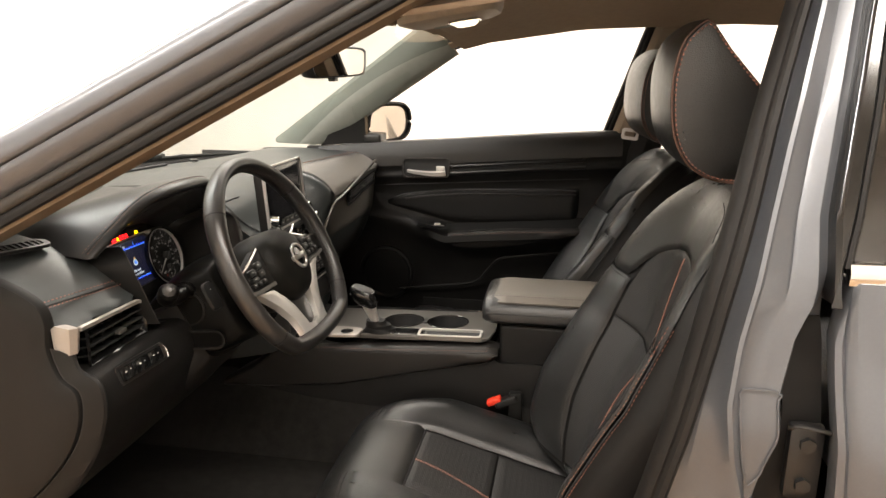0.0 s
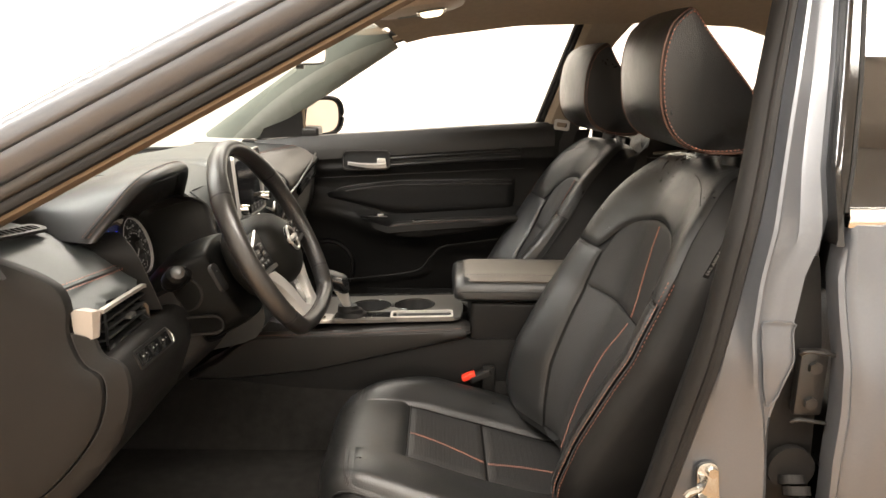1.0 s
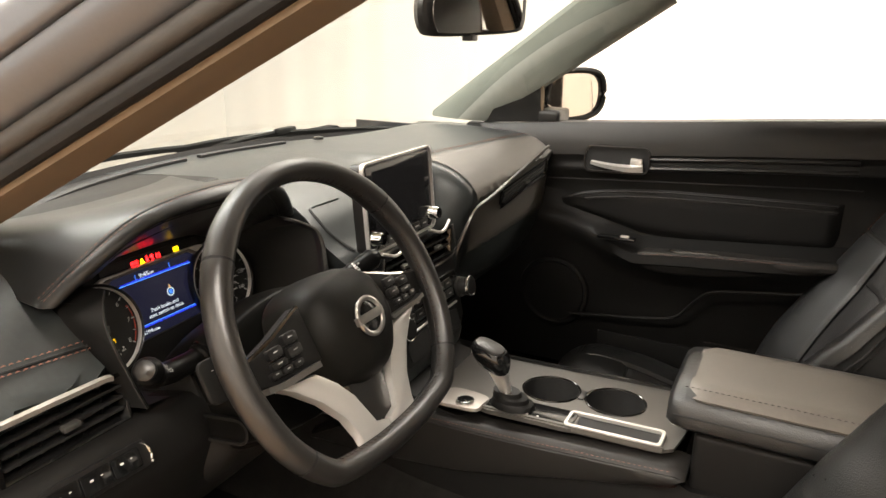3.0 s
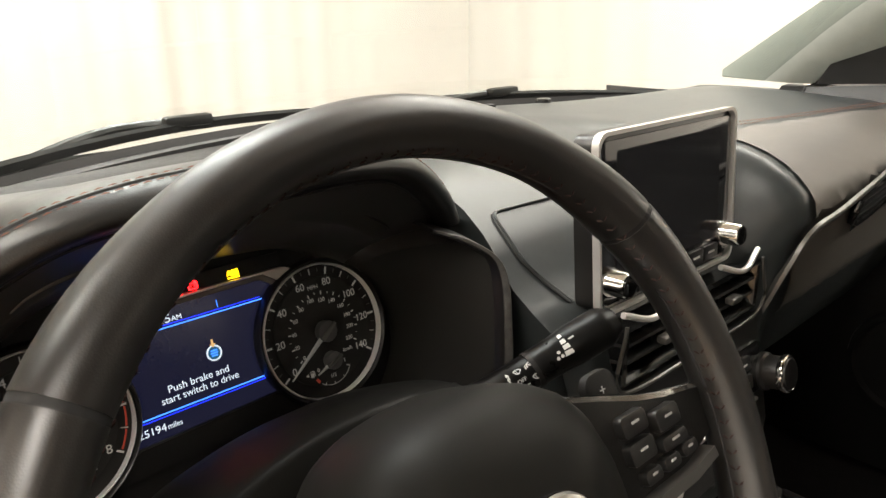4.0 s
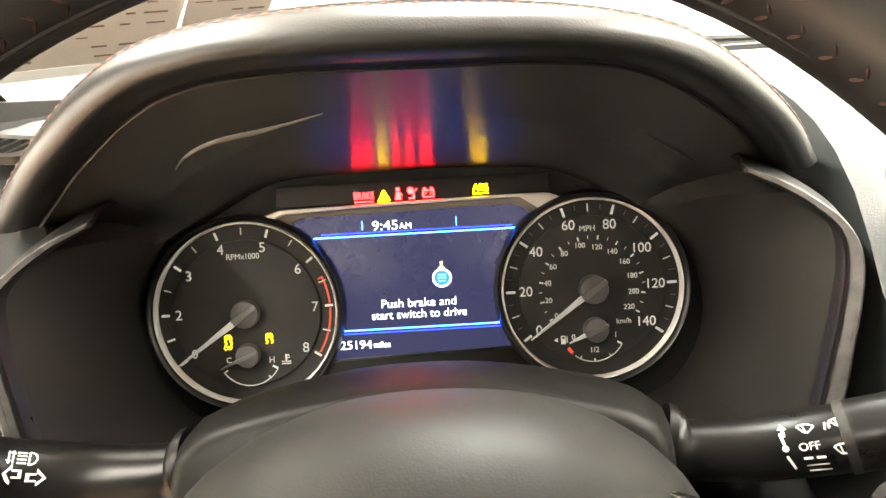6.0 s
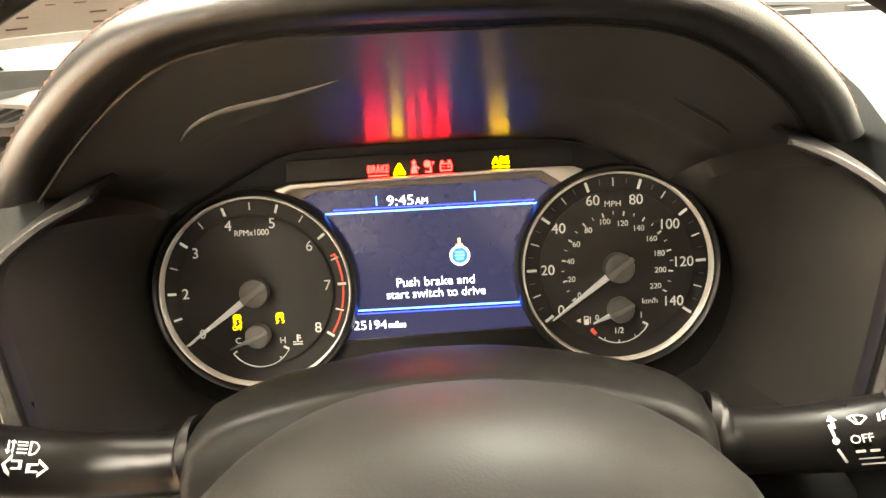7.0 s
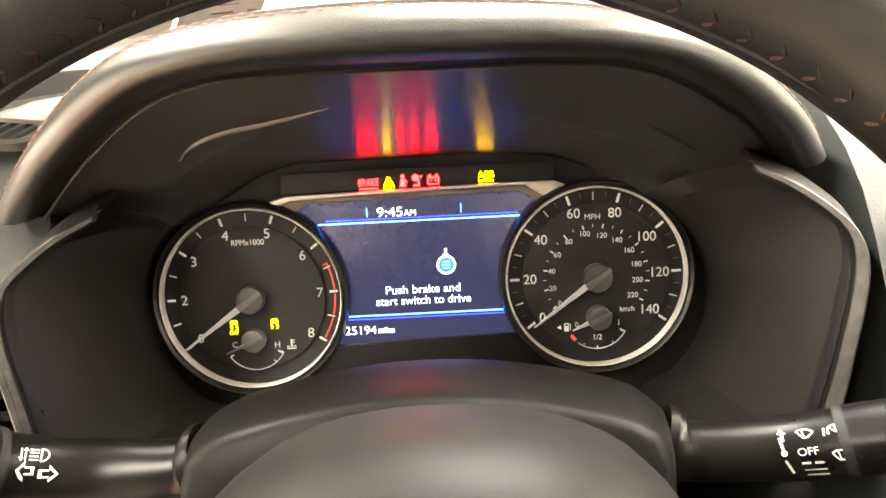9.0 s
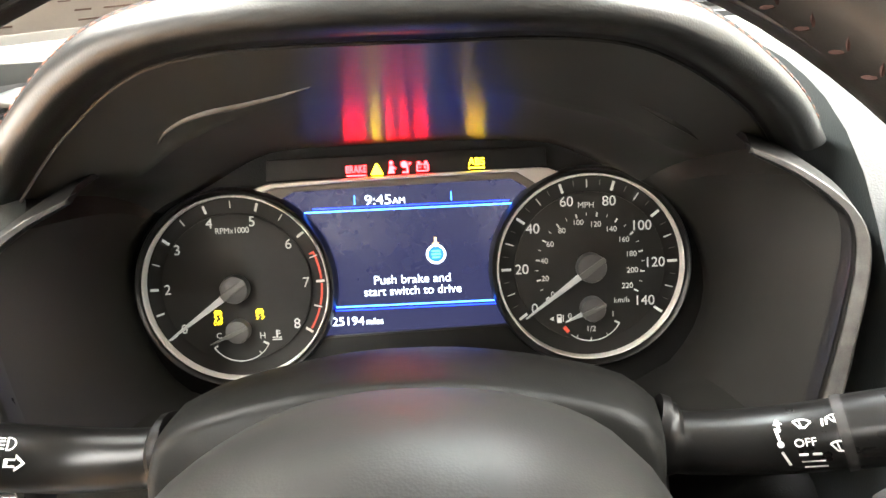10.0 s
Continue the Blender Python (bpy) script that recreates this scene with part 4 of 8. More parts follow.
outer = [p + V((-0.017, 0, 0)) - V((0, p.y - mid_y, p.z - 0.80)).normalized() * 0.0115 for p in spline(ARCH, 41)]
side = spline([V(p) + V((-0.004, 0.001, 0)) for p in TRIM_IN[1:]], 11)
outer += side + [lerp(side[-1], mirrored(side[-1]), k) + V((-0.02 * math.sin(math.pi * k), 0, -0.03 * math.sin(math.pi * k))) for k in np.linspace(0.1, 0.9, 9)] + [mirrored(p) for p in side[::-1]]
# the face plate's edge, met along the same ray from the middle
reach = sorted((math.atan2(p[1], p[0]), p.length) for p in inner)
reach = [(reach[-1][0] - 2 * math.pi, reach[-1][1])] + reach + [(reach[0][0] + 2 * math.pi, reach[0][1])]
inn = []
for p in outer:
    q = CL.inverted() @ p
    a = math.atan2(q.y, q.x)
    r = float(np.interp(a, [g[0] for g in reach], [g[1] for g in reach]))
    inn.append(CL @ V((r * math.cos(a), r * math.sin(a), 0.006)))
rings = []
for k in (0.0, 0.12, 0.24, 0.34, 0.40, 0.43, 0.46, 0.52, 0.64, 0.76, 0.88, 0.95, 1.0):
    ring = []
    for a, b in zip(outer, inn):
        top = step(a.z, 0.835, 0.875)
        crease = (min(k / 0.43, (1 - k) / 0.57)) ** 2.2 * (0.08 + 0.92 * step(abs(a.y - mid_y), 0.055, 0.115))
        p = lerp(a, b, k)
        p += V((-0.002, 0, -0.009)) * crease * top + V((-0.016 * math.sin(math.pi * k), 0, 0)) * (1 - top)
        ring.append(p)
    rings.append(ring)
rings.append([p - V((0.015, 0, 0.006)) for p in inn])
LINING = mat("hood_lining", (0.026, 0.025, 0.022), 0.34, var=0.05, rvar=0.02, spec=1.0)
# a fine grain that runs from the lip to the dials draws reflections out along it
grain = LINING.node_tree.nodes.new("ShaderNodeCombineXYZ")
grain.inputs[1].default_value = 1.0
lining_surface = LINING.node_tree.nodes["Principled BSDF"]
lining_surface.inputs["Anisotropic"].default_value = 0.82
lining_surface.inputs["Anisotropic Rotation"].default_value = 0.25
LINING.node_tree.links.new(grain.outputs[0], lining_surface.inputs["Tangent"])
FLANK = mat("flank_plastic", (0.0185, 0.0179, 0.0153), 0.52, bump=0.12, bscale=1100, spec=0.34)
part("hood_lining", loft([r[:41] for r in rings], False, False), LINING, hood, "satin black hood lining")
# pressed creases that run out towards the middle of the lining
CREASE = mat("crease_plastic", (0.020, 0.019, 0.017), 0.40, var=0.05, spec=0.7)
for w in ([(-0.2066, -0.5111, 0.8618), (-0.2025, -0.5048, 0.8678), (-0.1992, -0.4949, 0.8733), (-0.1968, -0.4805, 0.8775), (-0.1945, -0.4600, 0.8812), (-0.1905, -0.4414, 0.8857), (-0.1844, -0.4259, 0.8902)], [(-0.2075, -0.2663, 0.8684), (-0.2108, -0.2576, 0.8632), (-0.2137, -0.2487, 0.8579), (-0.2177, -0.2393, 0.8519), (-0.2225, -0.2310, 0.8460)]):
    w = spline([V(p) for p in w], 30)
    part("lining_crease", sweep([p + V((0.0006, 0, -0.0006)) for p in w], [(-0.0018, 0.0010), (-0.0010, -0.0002), (0.0, -0.0007), (0.0010, -0.0002), (0.0018, 0.0010)], up=(-0.66, 0, 0.75), scale=[0.12 + 0.95 * math.sin(math.pi * (0.10 + 0.88 * k / 29)) ** 1.3 for k in range(30)]), CREASE, hood)
for i0, i1 in ((40, 57), (56, 73)):
    part("flank_panel", loft([(r + r[:1])[i0:i1] for r in rings], False, False), FLANK, hood, "matt black flank panel")

# patterned trims that flank the instruments
CARBON = mat("patterned_trim", (0.034, 0.0325, 0.030), 0.44, var=0.8, vscale=150, spec=0.36)
for turn in (V, mirrored):
    edge_o, edge_i = spline([turn(p) for p in TRIM_OUT], 34), spline([turn(p) for p in TRIM_IN], 34)
    rows = []
    for o, i in zip(edge_o, edge_i):
        d = (i - o)
        back = V((-0.010, 0, 0))
        rows.append([o + back, o + V((0.0006, 0, 0)), lerp(o, i, 0.12) + V((0.0018, 0, 0)), lerp(o, i, 0.62) + V((0.0016, 0, 0)), lerp(o, i, 0.70) + V((0.0002, 0, 0))])
    part("side_trim", sheet(rows), CARBON, hood, "grey patterned side trim")
    for k0, k1 in ((0.72, 0.84), (0.88, 1.0)):
        part("side_trim_line", loft([[lerp(o, i, k0) + V((-0.006, 0, 0)), lerp(o, i, k0) + V((0.0008, 0, 0)), lerp(o, i, (k0 + k1) / 2) + V((0.0022, 0, 0)), lerp(o, i, k1) + V((0.0006, 0, 0)), lerp(o, i, k1) + V((-0.006, 0, 0))] for o, i in zip(edge_o, edge_i)]), PLASTIC_S, hood)
    away = 1 if turn is V else -1
    part("side_filler", sheet([edge_o, [p + V((-0.022, away * 0.006, 0.0)) for p in edge_o], [p + V((-0.12, away * 0.010, 0.0)) for p in edge_o]], 0.003), PLASTIC, hood)
WELT = axes((-0.162, -0.152, 0.8035), (0, 1, 0), (-0.6, 0, 1))
for dv in (-0.004, 0.004):
    part("red_stitching", stitches([WELT @ V((u, dv, 0.004)) for u in np.linspace(-0.012, 0.03, 8)], 0.005, 0.0028, 0.0008), RED, hood)

# ---- instrument cluster ----
cluster = thing("instrument_cluster", "lit instrument cluster with two round dials and a colour display", "instrument cluster")
PRINT = mat("dial_print", (0.50, 0.49, 0.465), 0.6, var=0.03, emit=(1.0, 0.97, 0.9), power=0.05)
BROW = mat("brushed_brow", (0.60, 0.57, 0.52), 0.36, metal=0.4, var=0.05, vscale=60)
BROW_INNER = mat("bronze_brow", (0.17, 0.15, 0.13), 0.45, metal=0.3, var=0.05, vscale=60)
DIAL_RING = mat("dial_ring", (0.90, 0.885, 0.86), 0.34, metal=0.05, var=0.03, vscale=30)
DIAL = mat("dial_face", (0.0245, 0.0232, 0.0212), 0.55, bump=0.15, bscale=1500, spec=0.35)
DIAL_TRACK = mat("dial_track", (0.0185, 0.0176, 0.0165), 0.5, bump=0.1, bscale=1500, spec=0.3)
HUB = mat("needle_hub", (0.085, 0.084, 0.082), 0.42)
NEEDLE = mat("needle_white", (0.40, 0.385, 0.36), 0.45, var=0.03, emit=(1, 1, 1), power=0.03)
NEEDLE_GREY = mat("needle_grey", (0.13, 0.127, 0.12), 0.45, var=0.03)
REDPRINT = mat("dial_red", (0.45, 0.06, 0.035), 0.5, emit=(1.0, 0.12, 0.06), power=0.08)
BLUE = mat("display_blue", (0.01, 0.02, 0.2), 0.4, emit=(0.05, 0.22, 1.0), power=2.2)
BLUE2 = mat("display_deep_blue", (0.01, 0.01, 0.15), 0.4, emit=(0.01, 0.03, 1.0), power=2.0)
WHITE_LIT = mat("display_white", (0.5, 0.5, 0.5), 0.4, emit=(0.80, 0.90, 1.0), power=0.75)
AMBER = mat("warning_amber", (0.4, 0.25, 0.0), 0.4, emit=(1.0, 0.56, 0.003), power=8.0)
AMBER_DIM = mat("telltale_amber", (0.4, 0.25, 0.0), 0.4, emit=(1.0, 0.60, 0.01), power=0.8)
REDLIT = mat("warning_red", (0.4, 0.02, 0.02), 0.4, emit=(1.0, 0.005, 0.006), power=19.0)
STRIP = mat("smoked_strip", (0.010, 0.0095, 0.009), 0.45, spec=0.25)
SCREEN = mat("display_dark", (0.012, 0.012, 0.016), 0.22, var=0.1, emit=(0.026, 0.027, 0.07), power=0.3)


def at_c(u, v, w=0.0, turn=0.0):
    return CL @ Matrix.Translation((u, v, w)) @ Matrix.Rotation(radians(turn), 4, "Z")


part("face_plate", plate([(p[0] * 1.01, p[1] * 1.01) for p in inner], 0.002, 0, at_c(0, 0, -0.008)), PLASTIC, cluster)


def disc(r, n=48, cx=0.0, cy=0.0):
    return [(cx + r * math.cos(2 * math.pi * i / n), cy + r * math.sin(2 * math.pi * i / n)) for i in range(n)]


def turned(prof, cu, cv, a0=0.0, a1=360.0, n=72, z0=0.0):
    """A ring turned about a dial's middle; prof: (radius, height) pairs."""
    whole = a1 - a0 >= 360
    rings = [[at_c(cu, cv) @ V((r * math.cos(a), r * math.sin(a), w + z0)) for r, w in prof] for a in np.radians(np.linspace(a0, a1, n, endpoint=not whole))]
    if whole:
        rings.append(rings[0])
    bm = loft(rings, True, not whole)
    bmesh.ops.remove_doubles(bm, verts=bm.verts[:], dist=1e-7)
    return bm


def arc_band(r0, r1, a0, a1, n=20):
    a = [radians(q) for q in np.linspace(a0, a1, n)]
    return [(r1 * math.cos(q), r1 * math.sin(q)) for q in a] + [(r0 * math.cos(q), r0 * math.sin(q)) for q in a[::-1]]


def dial(name, cu, cv, label):
    d = part(name, plate(disc(0.0572, 64), 0.002, 0, at_c(cu, cv, -0.0044)), DIAL_TRACK, cluster, label)
    part("dial_centre", plate(disc(0.0472, 64), 0.0022, 0.0007, at_c(cu, cv, -0.0022)), DIAL, d, "raised grey dial centre")
    part("bezel", turned([(0.0573, 0.0), (0.0574, 0.0030), (0.0577, 0.0039), (0.0582, 0.0041), (0.0586, 0.0034), (0.0588, -0.004), (0.0573, -0.004)], cu, cv), DIAL_RING, d, "pale silver dial ring")
    part("shroud_ring", turned([(0.0589, 0.0015), (0.0600, 0.0040), (0.0618, 0.0050), (0.0632, 0.0020), (0.0636, -0.006), (0.0589, -0.006)], cu, cv), PLASTIC_S, d)
    return d


def dash_mark(d, cu, cv, a, r0, r1, w, material=PRINT, h=-0.0023):
    part("tick", plate([(r0, -w / 2), (r1, -w / 2), (r1, w / 2), (r0, w / 2)], 0.0004, 0, at_c(cu, cv, h, a)), material, d)


def numeral(d, cu, cv, a, r, text, size, name="numeral", material=PRINT):
    q = radians(a)
    return lettering(name, text, size, material, at_c(cu + r * math.cos(q), cv + r * math.sin(q), 0.0001), d)


def needle(d, cu, cv, a, length, hub, w=0.0026, material=NEEDLE, start=0.95):
    part("needle", plate([(hub * start, -w), (length, -w * 0.22), (length, w * 0.22), (hub * start, w)], 0.0014, 0.0004, at_c(cu, cv, 0.0040, a)), material, d, "slim pointer needle")
    part("needle_hub", loft([[at_c(cu, cv) @ V((r * math.cos(q), r * math.sin(q), h)) for q in np.linspace(0, 2 * math.pi, 32, endpoint=False)] for r, h in ((hub, 0.0002), (hub, 0.0064), (hub * 0.96, 0.0074), (hub * 0.86, 0.0078), (hub * 0.2, 0.0079))]), HUB, d, "round grey needle hub")
    part("needle_tail", plate([(-hub * 1.05, -w * 0.75), (hub * 1.0, -w * 1.05), (hub * 1.0, w * 1.05), (-hub * 1.05, w * 0.75)], 0.0011, 0.0003, at_c(cu, cv, 0.0080, a)), NEEDLE_GREY, d)


# rev counter
TU, TV = -0.1107, -0.001
tach = dial("rev_counter", TU, TV, "round rev counter with white numerals")
TACH = [215.3, 197, 179.3, 144.2, 108.6, 72.8, 37.4, 2.1, -33.9]
for i, a in enumerate(TACH):
    dash_mark(tach, TU, TV, a, 0.0500, 0.0552, 0.0015 if i != 1 else 0.0012)
    if i > 1:
        numeral(tach, TU, TV, a, 0.0434 if i < 7 else 0.0440, str(i), 0.0090)
    if 2 <= i <= 5:
        dash_mark(tach, TU, TV, (a + TACH[i + 1]) / 2, 0.0504, 0.0550, 0.0006)
numeral(tach, TU, TV, 215.6, 0.0431, "0", 0.0082)
for a0, a1 in ((22.5, 3.6), (0.6, -14.6), (-16.8, -32.2)):
    part("red_zone", plate(arc_band(0.0527, 0.0539, a0, a1, 12), 0.0004, 0, at_c(TU, TV, -0.0023)), REDPRINT, tach, "red rev limit band")
dash_mark(tach, TU, TV, 22.5, 0.0505, 0.0539, 0.0011, REDPRINT)
dash_mark(tach, TU, TV, 19.9, 0.0498, 0.0548, 0.0007)
dash_mark(tach, TU, TV, -15.7, 0.0495, 0.0546, 0.0009)
lettering("unit_text", "RPMx1000", 0.0052, PRINT, at_c(TU, TV + 0.0364, 0.0001), tach, width=0.0208)
needle(tach, TU, TV, 215.1, 0.0540, 0.0088, 0.0022, NEEDLE)
GV = TV - 0.0270
needle(tach, TU, TV - 0.0268, 204, 0.0195, 0.0074, 0.0012, NEEDLE_GREY)
part("temperature_scale", plate(arc_band(0.0199, 0.0204, 212, 331, 30), 0.0004, 0, at_c(TU, GV, 0.0001)), PRINT, tach)
for a, r0, w in ((331, 0.0165, 0.0013), (213, 0.0175, 0.0008), (309, 0.0182, 0.0006)):
    dash_mark(tach, TU, GV, a, r0, 0.0202, w, PRINT, 0.0001)
lettering("gauge_letter", "C", 0.0052, PRINT, at_c(TU - 0.0135, TV - 0.0302, 0.0001), tach)
lettering("gauge_letter", "H", 0.0056, PRINT, at_c(TU + 0.0141, TV - 0.0313, 0.0001), tach)
part("coolant_symbol", merge(*[plate(rrect(w_, h_, 0.0003, 2, x_, y_), 0.0004, 0, at_c(TU + 0.0233, TV - 0.0316, 0.0001)) for x_, y_, w_, h_ in ((0, 0.0012, 0.0010, 0.0050), (0.0012, 0.0030, 0.002, 0.0006), (0.0012, 0.0015, 0.002, 0.0006), (-0.0020, -0.0010, 0.0022, 0.0006), (0.0020, -0.0010, 0.0022, 0.0006), (0.0, -0.0024, 0.0062, 0.0007))]), PRINT, tach)


def warning(u, v, shape, material, name, s=1.0, h=0.0001):
    b = []
    if shape == "tri":
        b = [[(-0.0038, -0.0032), (0.0038, -0.0032), (0.0006, 0.0034), (-0.0006, 0.0034)]]
    elif shape == "belt":
        b = [[(x, y + 0.0030) for x, y in disc(0.0012, 12)], [(-0.0020, -0.0034), (0.0020, -0.0034), (0.0010, 0.0014), (-0.0010, 0.0014)], [(0.0004, 0.0006), (0.0026, -0.0010), (0.0030, -0.0004), (0.0008, 0.0014)]]
    elif shape == "bag":
        b = [[(x - 0.0010, y + 0.0018) for x, y in disc(0.0021, 14)], [(0.0004, -0.0034), (0.0016, -0.0036), (0.0012, 0.0008), (0.0002, 0.0006)], [(-0.0026, -0.0034), (0.0004, -0.0034), (0.0004, -0.0026), (-0.0018, -0.0024)], [(0.0018, 0.0026), (0.0028, 0.0032), (0.0032, 0.0024), (0.0018, 0.0012)]]
    elif shape == "box":
        o, i = rrect(0.0074, 0.0048, 0.0008, 2, 0, -0.0006), rrect(0.0060, 0.0034, 0.0005, 2, 0, -0.0006)
        part(name, merge(ring_plate(o, i, 0.0004, at_c(u, v, h)), *[plate(l, 0.0004, 0, at_c(u, v, h)) for l in (rrect(0.0018, 0.0012, 0.0002, 1, -0.0022, 0.0026), rrect(0.0018, 0.0012, 0.0002, 1, 0.0022, 0.0026), rrect(0.0016, 0.0005, 0.0001, 1, -0.0016, -0.0004), rrect(0.0016, 0.0005, 0.0001, 1, 0.0016, -0.0004), rrect(0.0005, 0.0016, 0.0001, 1, 0.0016, -0.0004))]), material, cluster)
        return
    elif shape == "skid":
        wave = lambda x0: [(x0 - 0.0012, -0.0040), (x0 + 0.0002, -0.0040), (x0 + 0.0014, -0.0024), (x0 + 0.0002, -0.0012), (x0 + 0.0010, 0.0), (x0 - 0.0004, 0.0), (x0 - 0.0012, -0.0012), (x0 + 0.0002, -0.0026)]
        b = [[(-0.0026, 0.0004), (0.0026, 0.0004), (0.0030, 0.0020), (0.0018, 0.0038), (-0.0018, 0.0038), (-0.0030, 0.0020)], wave(-0.0020), wave(0.0020)]
    part(name, merge(*[plate([(x * s, y * s) for x, y in l], 0.0004, 0, at_c(u, v, h)) for l in b]), material, cluster)


warning(TU - 0.0130, TV - 0.0168, "skid", AMBER_DIM, "warning_light", 0.85)
lettering("warning_text", "OFF", 0.0038, AMBER_DIM, at_c(TU - 0.0134, TV - 0.0221, 0.0001), cluster, width=0.0056)
warning(TU + 0.0133, TV - 0.0170, "skid", AMBER_DIM, "warning_light", 0.85)

# speedometer
SU, SV = 0.1120, 0.0025
speedo = dial("speedometer", SU, SV, "round speedometer with white numerals")
B0, B1 = 215.8, -34.3
for i in range(29):
    a = lerp(B0, B1, i / 28)
    if i % 4 == 0:
        dash_mark(speedo, SU, SV, a, 0.0494, 0.0554, 0.0016)
    elif i % 2 == 0:
        dash_mark(speedo, SU, SV, a, 0.0498, 0.0548, 0.0007)
    else:
        dash_mark(speedo, SU, SV, a, 0.0515, 0.0548, 0.0004, NEEDLE_GREY)
for i, r in enumerate((0.0436, 0.0428, 0.0434, 0.0436, 0.0426, 0.0407, 0.0407, 0.0412)):
    numeral(speedo, SU, SV, lerp(B0, B1, i / 7), r, str(20 * i), 0.0088)
lettering("unit_text", "MPH", 0.0050, PRINT, at_c(SU - 0.0018, SV + 0.0389, 0.0001), speedo, width=0.0098)
for i in range(23):
    v = 10 * i
    a = lerp(214.9, -29.3, i / 22)
    if i % 2 == 0:
        dash_mark(speedo, SU, SV, a, 0.0318, 0.0345, 0.0009, PRINT, 0.0001)
        numeral(speedo, SU, SV, a, 0.0290 if i < 12 else 0.0269, str(v), 0.0048, "small_numeral")
    else:
        dash_mark(speedo, SU, SV, a, 0.0325, 0.0345, 0.0004, PRINT, 0.0001)
lettering("unit_text", "km/h", 0.0047, PRINT, at_c(SU + 0.0197, SV - 0.0222, 0.0001), speedo, width=0.0094)
needle(speedo, SU, SV, 216.5, 0.0515, 0.0092, 0.0020)
FV = SV - 0.0270
needle(speedo, SU + 0.0006, SV - 0.0262, 204, 0.0190, 0.0078, 0.0014)
part("fuel_scale", plate(arc_band(0.0203, 0.0208, 232, 331, 30), 0.0004, 0, at_c(SU, FV, 0.0001)), PRINT, speedo)
part("fuel_low_mark", plate(arc_band(0.0190, 0.0213, 213, 225, 6), 0.0004, 0, at_c(SU, FV, 0.0001)), REDPRINT, speedo)
for q, r0, w in ((331, 0.0172, 0.0012), (243, 0.0186, 0.0005), (270, 0.0186, 0.0007), (301, 0.0186, 0.0005)):
    dash_mark(speedo, SU, FV, q, r0, 0.0206, w, PRINT, 0.0001)
lettering("gauge_text", "1/2", 0.0050, PRINT, at_c(SU, SV - 0.0400, 0.0001), speedo)
lettering("gauge_text", "0", 0.0050, PRINT, at_c(SU - 0.0133, SV - 0.0312, 0.0001), speedo)
lettering("gauge_text", "1", 0.0050, PRINT, at_c(SU + 0.0141, SV - 0.0310, 0.0001), speedo)
FS = at_c(SU - 0.0200, SV - 0.0324, 0.0001)
part("fuel_symbol", merge(ring_plate(rrect(0.0030, 0.0026, 0.0004, 2, 0, 0.0014), rrect(0.0020, 0.0014, 0.0002, 2, 0, 0.0014), 0.0004, FS), plate(rrect(0.0030, 0.0028, 0.0003, 2, 0, -0.0013), 0.0004, 0, FS), plate(rrect(0.0005, 0.0044, 0.0002, 1, 0.0024, 0.0002), 0.0004, 0, FS), plate([(-0.0062, 0), (-0.0036, -0.0014), (-0.0036, 0.0014)], 0.0004, 0, FS)), PRINT, speedo)

# colour display between the dials
part("display_screen", plate([(-0.086, 0.0525), (-0.0745, 0.0590), (0.0690, 0.0612), (0.0800, 0.0525), (0.070, 0.010), (0.0690, -0.034), (-0.0670, -0.037), (-0.066, 0.010)], 0.002, 0, at_c(0, 0, -0.0065)), SCREEN, cluster, "dark blue colour display")
BROW_TOP = [(-0.1012, 0.0568), (-0.0935, 0.0613), (-0.0852, 0.0637), (-0.0369, 0.0646), (0.0151, 0.0656), (0.0660, 0.0661), (0.0816, 0.0660), (0.0870, 0.0655), (0.1000, 0.0602)]
BROW_LOW = [(-0.0940, 0.0555), (-0.0890, 0.0578), (-0.0819, 0.0605), (-0.0371, 0.0624), (0.0150, 0.0634), (0.0600, 0.0641), (0.0680, 0.0638), (0.0778, 0.0575), (0.0830, 0.0528)]
BROW_IN = [(-0.0815, 0.0495), (-0.0790, 0.0535), (-0.0715, 0.0576), (-0.0374, 0.0583), (0.0147, 0.0590), (0.0560, 0.0598), (0.0640, 0.0600), (0.0714, 0.0560), (0.0785, 0.0500)]


def band(top, low, h0, h1, d):
    """A bar between two lines of equally many (u, v) pairs."""
    return loft([[at_c(0, 0) @ V((*b, h0 - d)), at_c(0, 0) @ V((*b, h0)), at_c(0, 0) @ V((*lerp(V(b), V(a), 0.2), h1)), at_c(0, 0) @ V((*lerp(V(b), V(a), 0.8), h1)), at_c(0, 0) @ V((*a, h0)), at_c(0, 0) @ V((*a, h0 - d))] for a, b in zip(top, low)])


part("display_brow", band(BROW_TOP, BROW_LOW, 0.0010, 0.0018, 0.006), BROW, cluster, "brushed silver display brow")
part("display_brow_inner", band(BROW_LOW, BROW_IN, -0.0012, -0.0006, 0.005), BROW_INNER, cluster, "dark bronze inner display frame")
part("display_sill", plate([(-0.058, -0.0352), (0.060, -0.0322), (0.090, -0.052), (-0.090, -0.056)], 0.004, 0.001, at_c(0, 0, -0.004)), PLASTIC, cluster)
part("sill_edge", tube([at_c(0, 0) @ V(q) for q in ((-0.064, -0.0385, 0.0005), (-0.054, -0.0350, 0.0005), (0.056, -0.0322, 0.0005), (0.068, -0.0350, 0.0005))], 0.0007, 6), PLASTIC_S, cluster)
part("warning_strip", plate([(-0.0872, 0.0650), (0.0866, 0.0668), (0.0860, 0.0786), (-0.0862, 0.0778)], 0.002, 0.0004, at_c(0, 0, -0.0025)), STRIP, cluster, "smoked black warning lamp strip")
